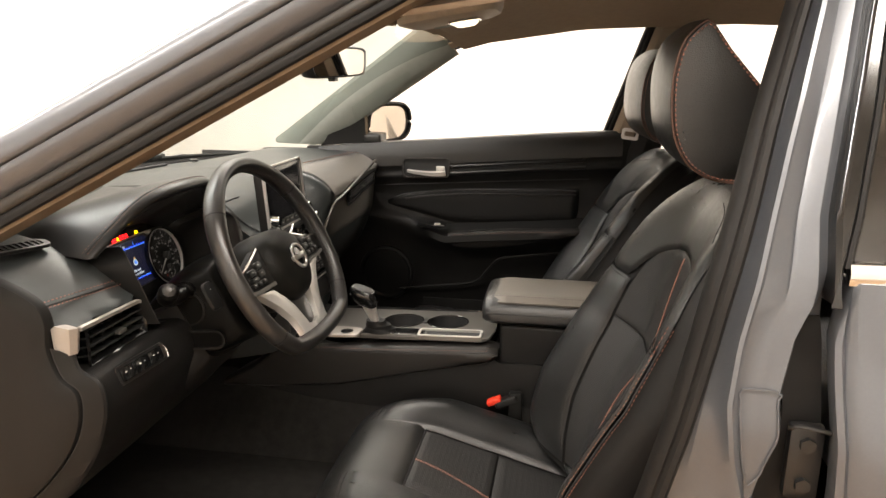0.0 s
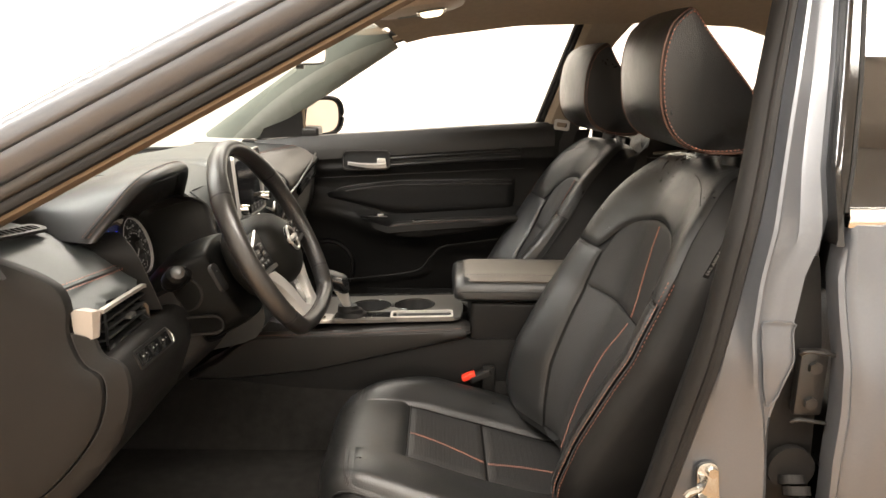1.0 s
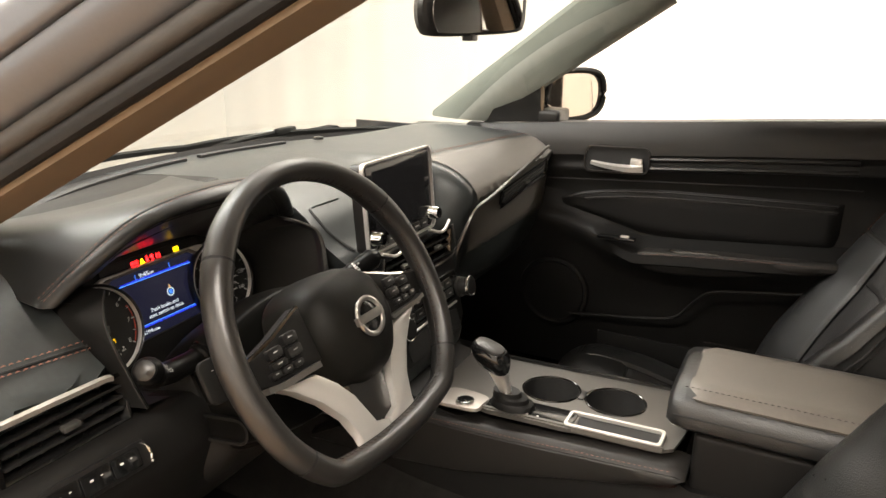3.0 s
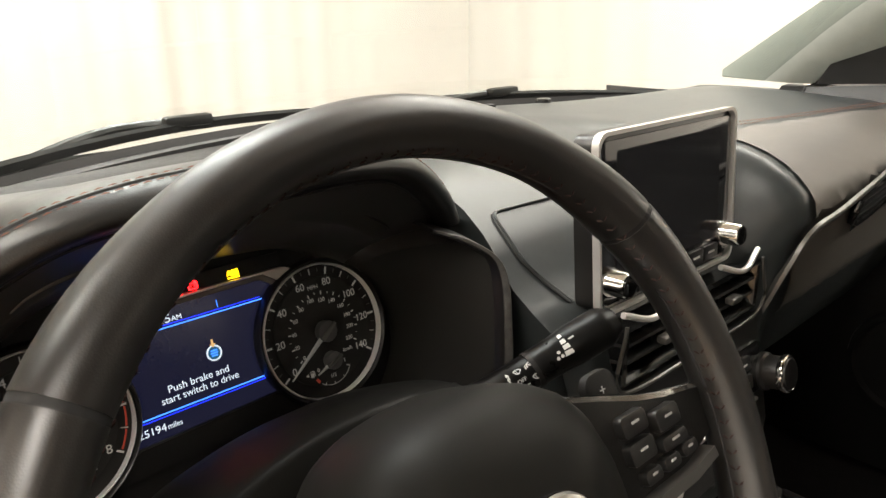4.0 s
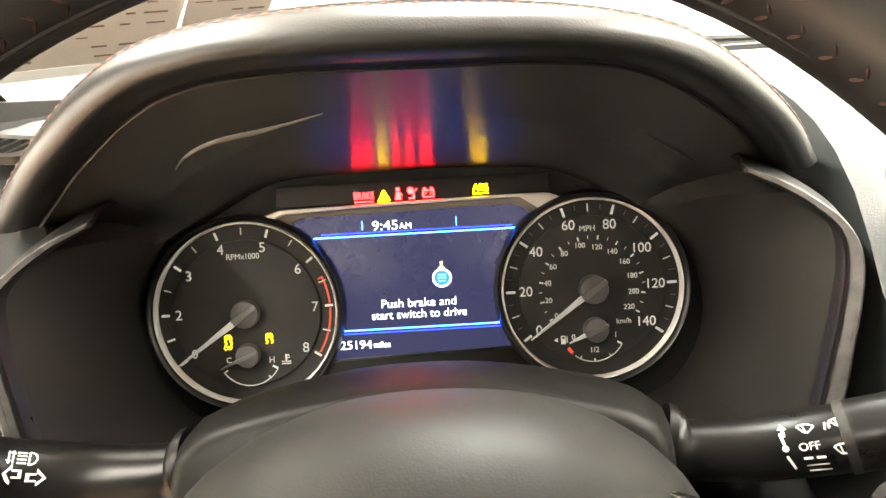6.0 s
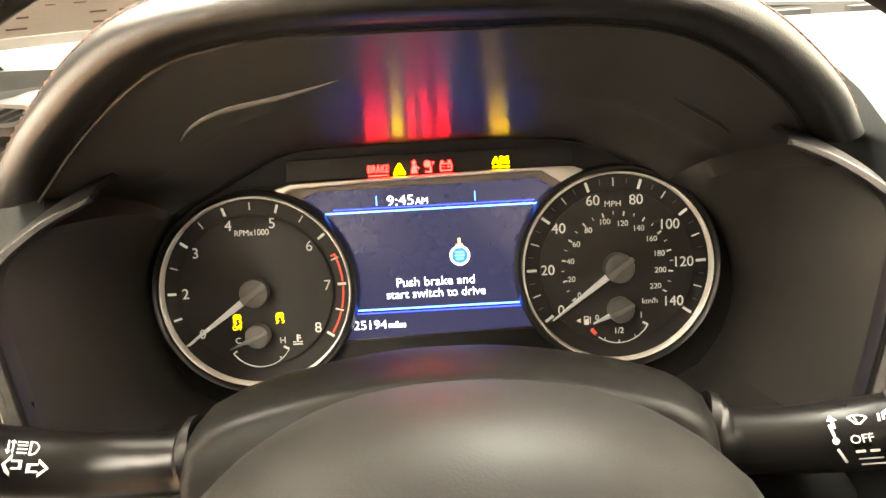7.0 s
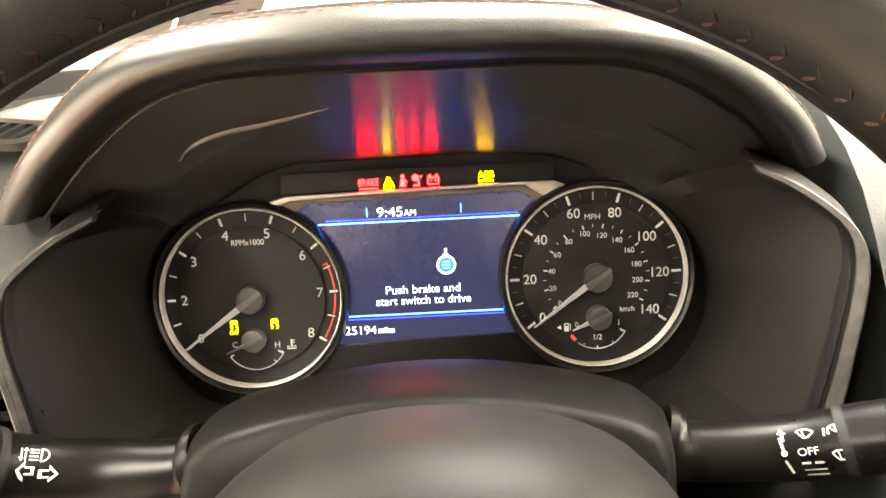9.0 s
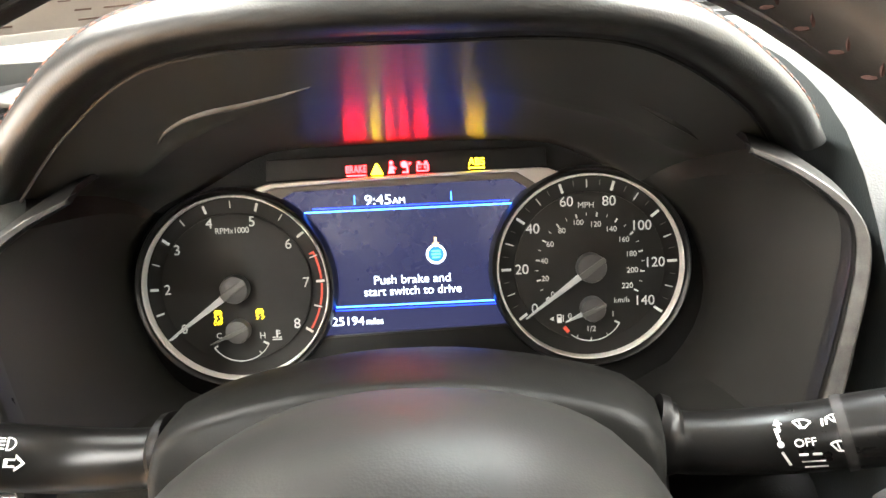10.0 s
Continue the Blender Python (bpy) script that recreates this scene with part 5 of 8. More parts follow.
for v, d, u0, u1 in ((0.0440, 0.0022, -0.0655, 0.0660), (-0.0172, -0.0020, -0.0570, 0.0560)):
    part("display_line", plate([(u0, v - 0.0003), (u1, v - 0.0001), (u1, v + 0.0008), (u0, v + 0.0006)], 0.0004, 0, at_c(0, 0, -0.0044)), BLUE, cluster)
    part("display_line", plate([(u0 + 0.005, v + d - 0.0003), (u1 - 0.003, v + d - 0.0001), (u1 - 0.003, v + d + 0.0005), (u0 + 0.005, v + d + 0.0003)], 0.0004, 0, at_c(0, 0, -0.0044)), BLUE2, cluster)
for u in (-0.0338, 0.0268):
    part("display_mark", plate(rrect(0.0005, 0.0060, 0.0002, 1, u, 0.0508), 0.0004, 0, at_c(0, 0, -0.0044)), BLUE, cluster)
lettering("clock_text", "9:45", 0.0088, WHITE_LIT, at_c(-0.0190, 0.0500, -0.0044), cluster, width=0.0165)
lettering("clock_text", "AM", 0.0056, WHITE_LIT, at_c(-0.0060, 0.0492, -0.0044), cluster, width=0.0078)
lettering("message_text", "Push brake and", 0.0078, WHITE_LIT, at_c(-0.0002, -0.0010, -0.0044), cluster, width=0.0485)
lettering("message_text", "start switch to drive", 0.0078, WHITE_LIT, at_c(-0.0002, -0.0083, -0.0044), cluster, width=0.0618)
lettering("odometer_text", "25194", 0.0078, WHITE_LIT, at_c(-0.0424, -0.0268, -0.0044), cluster, width=0.0205)
lettering("odometer_text", "miles", 0.0060, WHITE_LIT, at_c(-0.0255, -0.0272, -0.0044), cluster, width=0.0108)
part("start_symbol", ring_plate(disc(0.0063, 28), disc(0.0050, 28), 0.0003, at_c(0.0157, 0.0144, -0.0044)), WHITE_LIT, cluster, "white start button ring")
part("start_symbol_core", plate(disc(0.0050, 24), 0.0003, 0, at_c(0.0157, 0.0144, -0.0045)), mat("display_teal", (0.01, 0.04, 0.06), 0.4, emit=(0.03, 0.16, 0.30), power=0.5), cluster)
part("start_symbol_bar", merge(*[plate(rrect(w_, 0.0009, 0.0002, 1, 0.0157, 0.0144 + q), 0.0003, 0, at_c(0, 0, -0.0040)) for q, w_ in ((-0.0020, 0.0048), (0.0, 0.0058), (0.0020, 0.0052))]), BLUE, cluster)
part("start_symbol_arrow", plate([(0.0149, 0.0252), (0.0165, 0.0252), (0.0165, 0.0216), (0.0180, 0.0216), (0.0157, 0.0188), (0.0134, 0.0216), (0.0149, 0.0216)], 0.0004, 0, at_c(0, 0, -0.0040)), mat("display_orange", (0.5, 0.3, 0.1), 0.4, emit=(1.0, 0.62, 0.25), power=0.6), cluster)

# warning lamps above the display
lettering("warning_text", "BRAKE", 0.0064, REDLIT, at_c(-0.0312, 0.0697, -0.0004), cluster, width=0.0126)
part("warning_underline", plate(rrect(0.0122, 0.0007, 0.0002, 1, -0.0312, 0.0660), 0.0003, 0, at_c(0, 0, -0.0004)), REDLIT, cluster)
warning(-0.0184, 0.0692, "tri", AMBER, "warning_light", 1.0, -0.0004)
warning(-0.0094, 0.0698, "belt", REDLIT, "warning_light", 1.0, -0.0004)
warning(-0.0003, 0.0698, "bag", REDLIT, "warning_light", 1.0, -0.0004)
warning(0.0099, 0.0698, "box", REDLIT, "warning_light", 1.0, -0.0004)
lettering("warning_text", "ABS", 0.0062, AMBER, at_c(0.0433, 0.0712, -0.0004), cluster, width=0.0100)
part("warning_underline", plate(rrect(0.0100, 0.0007, 0.0002, 1, 0.0433, 0.0676), 0.0003, 0, at_c(0, 0, -0.0004)), AMBER, cluster)

# ---- steering wheel ----
BADGE = mat("badge_metal", (0.42, 0.41, 0.39), 0.28, metal=0.9, var=0.03, rvar=0.05)
GREY_MARK = mat("grey_print", (0.34, 0.34, 0.33), 0.6, var=0.02)
DARK_RED = mat("dark_red_thread", (0.040, 0.022, 0.019), 0.85, var=0.3, vscale=200, spec=0.08)
WT, WY = radians(27.1), radians(0.8)
w_side = V((math.sin(WY), math.cos(WY), 0))
w_up = V((-math.sin(WT), 0, math.cos(WT)))
WH = axes((0.0514, -0.3867, 0.7997), w_side, w_up)   # u right, v up, w towards the driver
wheel = thing("steering_wheel", "black leather three-spoke steering wheel with flat bottom", "steering wheel")


def rim_pt(a):
    """The middle of the rim at an angle from the right, flat at the bottom."""
    r = 0.188
    u, v = r * math.cos(a), r * math.sin(a)
    if v < 0:
        u *= 1 + 0.02 * bump_at(v, -0.13, 0.1)
    if v < -0.146:
        v = -0.146 - (abs(v) - 0.146) * 0.32
    return V((u, v, 0.0))


def rim_piece(a0, a1, n, material, grow=1.0, label=""):
    rings = []
    for a in np.linspace(radians(a0), radians(a1), n):
        p = rim_pt(a)
        q = (rim_pt(a + 0.01) - rim_pt(a - 0.01)).normalized()
        out = q.cross(V((0, 0, 1)))
        ring = []
        thumb = bump_at(math.degrees(a) % 360, 38, 22) + bump_at(math.degrees(a) % 360, 142, 22)
        for k in range(14):
            t = 2 * math.pi * k / 14
            ru = (0.0145 + 0.0018 * thumb) * grow
            rw = (0.0176 + 0.0015 * thumb) * grow
            ring.append(WH @ (p + out * ru * math.cos(t) + V((0, 0, rw * math.sin(t)))))
        rings.append(ring)
    return part("rim_grip", loft(rings), material, wheel, label)


for a0, a1, m in ((37.5, 142.5, WHEEL_LEATHER), (143.5, 216.5, WHEEL_LEATHER), (217.5, 324.5, WHEEL_LEATHER), (325.5, 396.5, WHEEL_LEATHER)):
    rim_piece(a0, a1, 34, m)
for a in (37.0, 143.0, 217.0, 325.0):
    rim_piece(a - 0.9, a + 0.9, 3, SEAM, 0.975)
# cross stitching over a raised seam on the inner side of the rim
seam = []
for i in range(240):
    a = radians(1.5 * i)
    p, q = rim_pt(a), (rim_pt(a + 0.01) - rim_pt(a - 0.01)).normalized()
    seam.append(WH @ (p - q.cross(V((0, 0, 1))) * 0.0143))
part("rim_seam", tube(seam, 0.0009, 6, up=w_up, closed=True), SEAM, wheel)
def rim_skin(a, t, lift=0.0):
    """A place on the rim's leather, t round it from the inner side towards the driver."""
    q = (rim_pt(a + 0.01) - rim_pt(a - 0.01)).normalized()
    thumb = bump_at(math.degrees(a) % 360, 38, 22) + bump_at(math.degrees(a) % 360, 142, 22)
    return WH @ (rim_pt(a) - q.cross(V((0, 0, 1))) * (0.0145 + 0.0018 * thumb + lift) * math.cos(t) + V((0, 0, (0.0176 + 0.0015 * thumb + lift) * math.sin(t))))


THREAD_SHADE = mat("shaded_thread", (0.030, 0.017, 0.015), 0.85, var=0.3, vscale=200, spec=0.05)
# flat thread loops that lie in pairs on either side of the seam
for t0, t1, material in ((0.10, 0.25, THREAD_SHADE), (0.30, 0.47, DARK_RED)):
    verts, faces = [], []
    for i in range(126):
        a = 2 * math.pi * i / 126
        base = len(verts)
        for k in range(5):
            t, w = lerp(t0, t1, k / 4), 0.0022 + 0.0026 * math.sin(math.pi * k / 4)
            lean = a + (0.012 if material is DARK_RED else -0.012) * (k / 4 - 0.5)
            lift = 0.00005 + 0.0003 * math.sin(math.pi * k / 4)
            verts += [rim_skin(lean - w, t, -0.0003), rim_skin(lean, t, lift), rim_skin(lean + w, t, -0.0003)]
        for k in range(4):
            for m in range(2):
                faces.append((base + 3 * k + m, base + 3 * k + m + 1, base + 3 * k + m + 4, base + 3 * k + m + 3))
    part("cross_stitching", faces_mesh(verts, faces), material, wheel, "dark red cross stitching")


def pad_ring(s, w):
    half = [(0.020, 0.0875), (0.0395, 0.0837), (0.057, 0.0761), (0.0675, 0.0672), (0.0725, 0.0590), (0.077, 0.045), (0.082, 0.026), (0.080, -0.005), (0.054, -0.052), (0.028, -0.070)]
    pts = spline([(0.0, 0.0886)] + half + [(0.0, -0.074)] + [(-x, y) for x, y in half[::-1]], 64, True)
    return [WH @ V((p[0] * s * 0.96 + 0.0105, p[1] * s * 0.92 - 0.022, w)) for p in pts]


part("horn_pad", loft([pad_ring(s, w) for s, w in ((0.85, -0.088), (0.97, -0.080), (1.0, -0.070), (1.0, -0.045), (0.985, -0.026), (0.94, -0.011), (0.86, 0.001), (0.76, 0.009), (0.62, 0.0155), (0.42, 0.021), (0.15, 0.024))]), HORN, wheel, "grained black horn pad")
part("hub_cover", loft([pad_ring(0.62, -0.085), pad_ring(0.70, -0.062), pad_ring(0.74, -0.048), pad_ring(0.72, -0.040)]), PLASTIC, wheel)
# maker's badge as a plain ring and bar
BD = WH @ Matrix.Translation((0.0085, -0.012, 0.0215)) @ Matrix.Diagonal((0.84, 0.84, 1, 1))
part("badge_dish", plate(disc(0.031, 36), 0.0030, 0.001, BD), PIANO, wheel)
rings = [[BD @ V(((0.0265 + 0.0040 * math.cos(t)) * math.cos(a), (0.0265 + 0.0040 * math.cos(t)) * math.sin(a), 0.004 + 0.0030 * math.sin(t))) for t in np.linspace(0, 2 * math.pi, 8, endpoint=False)] for a in np.linspace(0, 2 * math.pi, 40)]
part("badge_ring", loft(rings, True, False), BADGE, wheel, "satin chrome badge ring")
part("badge_bar", plate(rrect(0.062, 0.0125, 0.001), 0.006, 0.0012, BD), BADGE, wheel, "satin chrome badge bar")


for s in (-1, 1):
    L = [(0.066, 0.036), (0.092, 0.0275), (0.119, 0.0180), (0.142, 0.0120), (0.174, 0.006), (0.172, -0.022), (0.140, -0.030), (0.105, -0.030), (0.064, -0.032)]
    sp_ = part("side_spoke", plate([(s * x, y) for x, y in L], 0.022, 0.005, WH @ Matrix.Translation((0, 0, -0.026))), PLASTIC, wheel)
    part("spoke_edge", sweep([WH @ V((s * x, y, w)) for x, y, w in ((0.066, 0.0362, -0.009), (0.092, 0.0278, -0.008), (0.119, 0.0184, -0.008), (0.142, 0.0124, -0.008), (0.172, 0.0066, -0.009))], [(-0.0030, -0.0022), (0.0030, -0.0022), (0.0026, 0.0012), (0.0, 0.0020), (-0.0026, 0.0012)], up=w_up), CHROME, sp_, "chrome upper spoke edge")
    part("spoke_trim", sweep([WH @ V((s * x, y, -0.003)) for x, y in ((0.076, -0.034), (0.105, -0.033), (0.135, -0.033), (0.160, -0.029))], [(-0.006, -0.003), (0.006, -0.003), (0.006, 0.003), (-0.006, 0.004)], up=w_up), CONSOLE_TRIM, sp_)
    for (x, y, w_, h_) in ((0.102, 0.010, 0.022, 0.012), (0.130, 0.003, 0.022, 0.012), (0.102, -0.005, 0.022, 0.012), (0.130, -0.010, 0.024, 0.008), (0.104, -0.0195, 0.015, 0.008), (0.122, -0.0195, 0.015, 0.008), (0.140, -0.0185, 0.015, 0.008)):
        b = part("spoke_button", plate(rrect(w_, h_, 0.003, 3, s * x, y), 0.006, 0.0016, WH @ Matrix.Translation((0, 0, -0.0042))), PLASTIC_S, sp_)
        part("button_mark", plate(rrect(w_ * 0.3, 0.0013, 0.0003, 1, s * x, y + 0.001), 0.0003, 0, WH @ Matrix.Translation((0, 0, 0.0019))), GREY_MARK, b)
# forked lower spoke
for s in (-1, 1):
    L = [(0.142, -0.034), (0.122, -0.047), (0.092, -0.074), (0.068, -0.106), (0.058, -0.134), (0.055, -0.156), (0.002, -0.156), (0.002, -0.138), (0.022, -0.132), (0.030, -0.112), (0.040, -0.088), (0.058, -0.064), (0.082, -0.042)]
    part("lower_spoke", plate([(s * x, y) for x, y in L], 0.014, 0.004, WH @ Matrix.Translation((0, 0, -0.018))), SILVER, wheel, "satin silver lower spoke")
part("lower_spoke_bridge", plate([(-0.034, -0.078), (0.034, -0.078), (0.026, -0.140), (-0.026, -0.140)], 0.010, 0.002, WH @ Matrix.Translation((0, 0, -0.024))), PLASTIC_S, wheel)
for s, ch in ((1, "+"), (-1, "-")):
    pd_ = part("shift_paddle", plate(rrect(0.031, 0.050, 0.010, 5, s * 0.160, 0.000), 0.006, 0.002, WH @ Matrix.Translation((0, 0, -0.072))), PLASTIC, wheel, "black shift paddle")
    lettering("paddle_sign", ch, 0.0105, GREY_MARK, WH @ Matrix.Translation((s * 0.160, 0.012, -0.0656)), pd_)

# ---- steering column ----
column = thing("steering_column", "black plastic steering column shroud under the wheel", "steering column")
CA = axes((0.0, -0.383, 0.770), (0, 1, 0), w_up)   # w runs along the column, towards the driver


def shroud_ring(w, su, top, bot):
    half = [(0.104, 0.012), (0.105, 0.030), (0.103, 0.044), (0.094, 0.0525), (0.075, 0.0590), (0.045, 0.0652), (0.020, 0.0682)]
    pts = [(-x * su, y * top) for x, y in half] + [(0, 0.0687 * top)] + [(x * su, y * top) for x, y in half[::-1]]
    pts += [(0.103 * su, -0.040 * bot), (0.099 * su, -0.075 * bot), (0.080 * su, -0.100 * bot), (0, -0.112 * bot), (-0.080 * su, -0.100 * bot), (-0.099 * su, -0.075 * bot), (-0.103 * su, -0.040 * bot)]
    pts = spline(pts, 64, True)
    return [CA @ V((p[0], p[1], w)) for p in pts]


SHROUD = mat("shroud_plastic", (0.0048, 0.0047, 0.0042), 0.42, bump=0.15, bscale=1100, spec=0.075)
part("shroud", loft([shroud_ring(w, su, top, bot) for w, su, top, bot in ((-0.22, 0.92, 0.40, 0.7), (-0.17, 0.98, 0.76, 0.85), (-0.135, 1.0, 0.95, 0.95), (-0.108, 1.0, 1.0, 1.0), (-0.085, 0.985, 0.985, 1.0), (-0.065, 0.94, 0.945, 1.0), (-0.052, 0.905, 0.905, 0.98), (-0.0455, 0.885, 0.880, 0.97), (-0.0430, 0.868, 0.858, 0.96), (-0.0415, 0.840, 0.815, 0.95), (-0.0405, 0.74, 0.66, 0.88))]), SHROUD, column, "grained black column shroud")
part("shroud_skirt", loft([shroud_ring(-0.24, 1.3, 0.4, 1.4), shroud_ring(-0.16, 1.2, 0.4, 1.2), shroud_ring(-0.12, 1.04, 0.4, 1.05)]), RUBBER, column)
COIN = axes((-0.066, -0.4900, 0.664), (1, 0.12, 0.06), (-0.25, 0, 1))
part("coin_tray", ring_plate(rrect(0.082, 0.036, 0.017), rrect(0.074, 0.028, 0.013), 0.0055, COIN), PLASTIC, column)
# flat bed, coloured near-black for the shade inside a scooped tray
part("coin_tray_bed", plate(rrect(0.076, 0.030, 0.013), 0.0015, 0, COIN @ Matrix.Translation((0, 0, 0.001))), mat("tray_recess_shade", (0.004, 0.0038, 0.0035), 0.95, bump=0.5, bscale=900, spec=0.04), column, "flat near-black bed standing in for the tray's shaded hollow")


BOOT = axes((-0.094, -0.4835, 0.719), (1, 0, 0), (0, 0, 1))
part("stalk_boot", loft([[BOOT @ V((r * math.cos(a), r * math.sin(a), w)) for a in np.linspace(0, 2 * math.pi, 36, endpoint=False)] for r, w in ((0.034, -0.004), (0.033, 0.0025), (0.030, 0.0035), (0.027, 0.0005), (0.010, -0.004))]), RUBBER, column, "round boot where a stalk leaves the shroud")


STALK = mat("stalk_plastic", (0.0042, 0.0040, 0.0038), 0.30, bump=0.05, bscale=700, spec=0.12)


def stalk(sgn, label):
    st = thing("column_stalk", label, "stalk", group="column stalks")
    if sgn > 0:
        pts = spline([V((-0.0945, -0.284, 0.7555)), V((-0.0915, -0.2685, 0.7525)), V((-0.0885, -0.2285, 0.755)), V((-0.078, -0.1925, 0.768)), V((-0.058, -0.1445, 0.790))], 40)
    else:
        pts = spline([V((-0.0945, -0.482, 0.7555)), V((-0.0945, -0.4975, 0.7525)), V((-0.0955, -0.532, 0.7525)), V((-0.086, -0.563, 0.764)), V((-0.0625, -0.590, 0.789))], 40)
    cut = next(i for i, p in enumerate(pts) if (p.y > -0.2115 if sgn > 0 else p.y < -0.566))
    sc = [1.12 if i < 3 else lerp(0.92, 1.0, step(i, 3, 18)) * lerp(1.0, 1.12, step(i, 24, 30)) * (1 - 0.35 * step(i, 36, 39)) for i in range(40)]
    part("arm", sweep(pts[:cut + 1], circle(0.0145, 18, 0.0130), up=(0.3, 0, 1), scale=sc[:cut + 1]), STALK, st)
    part("knob", sweep(pts[cut:], circle(0.0150, 18, 0.0140), up=(0.3, 0, 1), scale=sc[cut:]), STALK, st)
    part("knob_band", sweep(pts[cut - 1:cut + 1], circle(0.0153, 18, 0.0143), up=(0.3, 0, 1), scale=sc[cut - 1:cut + 1]), RUBBER, st)
    part("collar", sweep(pts[0:2], circle(0.0172, 20, 0.0172), up=(0.3, 0, 1)), STALK, st)
    if sgn < 0:
        part("knob_cap", sweep([pts[38], lerp(pts[38], pts[39], 1.0) + V((0.001, -0.003, 0.001)), pts[39] + V((0.002, -0.006, 0.003))], circle(0.0125, 16), up=(0.3, 0, 1), scale=[0.9, 0.9, 0.4]), PLASTIC_S, st)
    return st, pts


def wrap(ob, arms, lift=0.0004):
    """Lays a flat print onto the nearest of the stalk's round pieces."""
    for v in ob.data.vertices:
        found = [a.closest_point_on_mesh(v.co) for a in arms]
        hit, at, n, _ = min(found, key=lambda f: (f[1] - v.co).length)
        v.co = at + n * lift


def mark(st, pos, nrm, along, shapes, turn=0.0, s=1.0):
    """White marks printed on a stalk at pos, facing nrm, their base line along the stalk."""
    n = V(nrm).normalized()
    u = (V(along) - n * V(along).dot(n)).normalized()
    fr = axes(V(pos) + n * 0.0003, u, n.cross(u)) @ Matrix.Rotation(radians(turn), 4, "Z")
    arms = [c for c in st.children if c.name.split(".")[0] in ("arm", "knob")]
    for l in shapes:
        l = [q for i, p in enumerate(l) for q in (p, ((p[0] + l[(i + 1) % len(l)][0]) / 2, (p[1] + l[(i + 1) % len(l)][1]) / 2))]
        bm = bmesh.new()
        bm.faces.new([bm.verts.new(fr @ V((x * s, y * s, 0))) for x, y in l])
        bmesh.ops.triangulate(bm, faces=bm.faces[:])
        wrap(part("printed_mark", bm, WHITE_MARK, st), arms)
    return fr


def fan(r0, r1, a0=50, a1=130, n=8):
    a = [radians(q) for q in np.linspace(a0, a1, n)]
    return [(r1 * math.cos(q), r1 * math.sin(q)) for q in a] + [(r0 * math.cos(q), r0 * math.sin(q)) for q in a[::-1]]


right_stalk, rp = stalk(1, "black wiper stalk with white printed symbols")
AR = (0.22, 0.90, 0.28)
WIPER = [fan(0.0052, 0.0060, 48, 132), fan(0.0012, 0.0019, 40, 140), [(-0.0041, 0.0040), (-0.0035, 0.0044), (-0.0008, 0.0016), (-0.0014, 0.0012)], [(0.0041, 0.0040), (0.0035, 0.0044), (0.0008, 0.0016), (0.0014, 0.0012)], [(-0.0003, 0.0008), (0.0004, 0.0008), (-0.0010, 0.0050), (-0.0016, 0.0048)]]
mark(right_stalk, (-0.0783, -0.2375, 0.7604), (0.79, -0.18, 0.58), AR, [disc(0.0013, 12), rrect(0.0011, 0.0052, 0.0003, 1, 0, 0.0040)], 4)
mark(right_stalk, (-0.0838, -0.2370, 0.7648), (0.42, -0.17, 0.89), AR, [rrect(0.0011, 0.0030, 0.0003, 1, 0, -0.0012), [(-0.0018, 0.0002), (0.0018, 0.0002), (0, 0.0030)]], 4)
mark(right_stalk, (-0.0762, -0.2355, 0.7555), (0.95, -0.16, 0.22), AR, [rrect(0.0010, 0.0066, 0.0003, 1, 0, 0)], 20)
mark(right_stalk, (-0.0800, -0.2290, 0.7652), (0.55, -0.3, 0.78), AR, WIPER, -8, 0.85)
mark(right_stalk, (-0.0778, -0.2178, 0.7697), (0.5, -0.38, 0.78), AR, WIPER, -8, 0.78)
mark(right_stalk, (-0.0785, -0.2224, 0.7682), (0.5, -0.38, 0.78), AR, [rrect(0.0008, 0.0034, 0.0002, 1, 0, 0.002), rrect(0.0008, 0.0034, 0.0002, 1, 0.0015, 0.0026)], -8)
fr = mark(right_stalk, (-0.0767, -0.2288, 0.7621), (0.76, -0.32, 0.56), AR, [])
lettering("printed_text", "OFF", 0.0043, WHITE_MARK, fr, right_stalk, width=0.0078)
mark(right_stalk, (-0.0722, -0.2171, 0.7606), (0.90, -0.36, 0.25), AR, WIPER, -6, 0.85)
mark(right_stalk, (-0.0744, -0.2274, 0.7586), (0.92, -0.28, 0.26), AR, [rrect(0.0034, 0.0010, 0.0002, 1, -0.0024, 0), rrect(0.0034, 0.0010, 0.0002, 1, 0.0024, 0), rrect(0.0084, 0.0008, 0.0002, 1, 0.0008, -0.0030)], -4)
mark(right_stalk, (-0.0736, -0.2248, 0.7535), (0.97, -0.2, 0.0), AR, [rrect(0.0084, 0.0008, 0.0002, 1, 0, 0)], -4)
for at, nrm, w in (((-0.0628, -0.1926, 0.7774), (0.61, -0.66, 0.44), 0.0074), ((-0.0659, -0.1927, 0.7812), (0.42, -0.66, 0.62), 0.0058), ((-0.0700, -0.1924, 0.7838), (0.33, -0.66, 0.68), 0.0044), ((-0.0752, -0.1907, 0.7857), (0.09, -0.6, 0.80), 0.0032)):
    mark(right_stalk, at, nrm, AR, [[(-w / 2, -0.0019), (w / 2, -0.0019), (w * 0.42, 0.0019), (-w * 0.42, 0.0019)]], -4)
mark(right_stalk, (-0.0667, -0.1986, 0.7747), (0.68, -0.53, 0.50), AR, [disc(0.0014, 10, -0.0018, -0.0010), disc(0.0014, 10, 0.0018, -0.0006), disc(0.0014, 10, 0.0002, 0.0030)], -4)
mark(right_stalk, (-0.0664, -0.1873, 0.7867), (0.37, -0.63, 0.68), AR, [rrect(0.0050, 0.0014, 0.0004, 1)], -4)
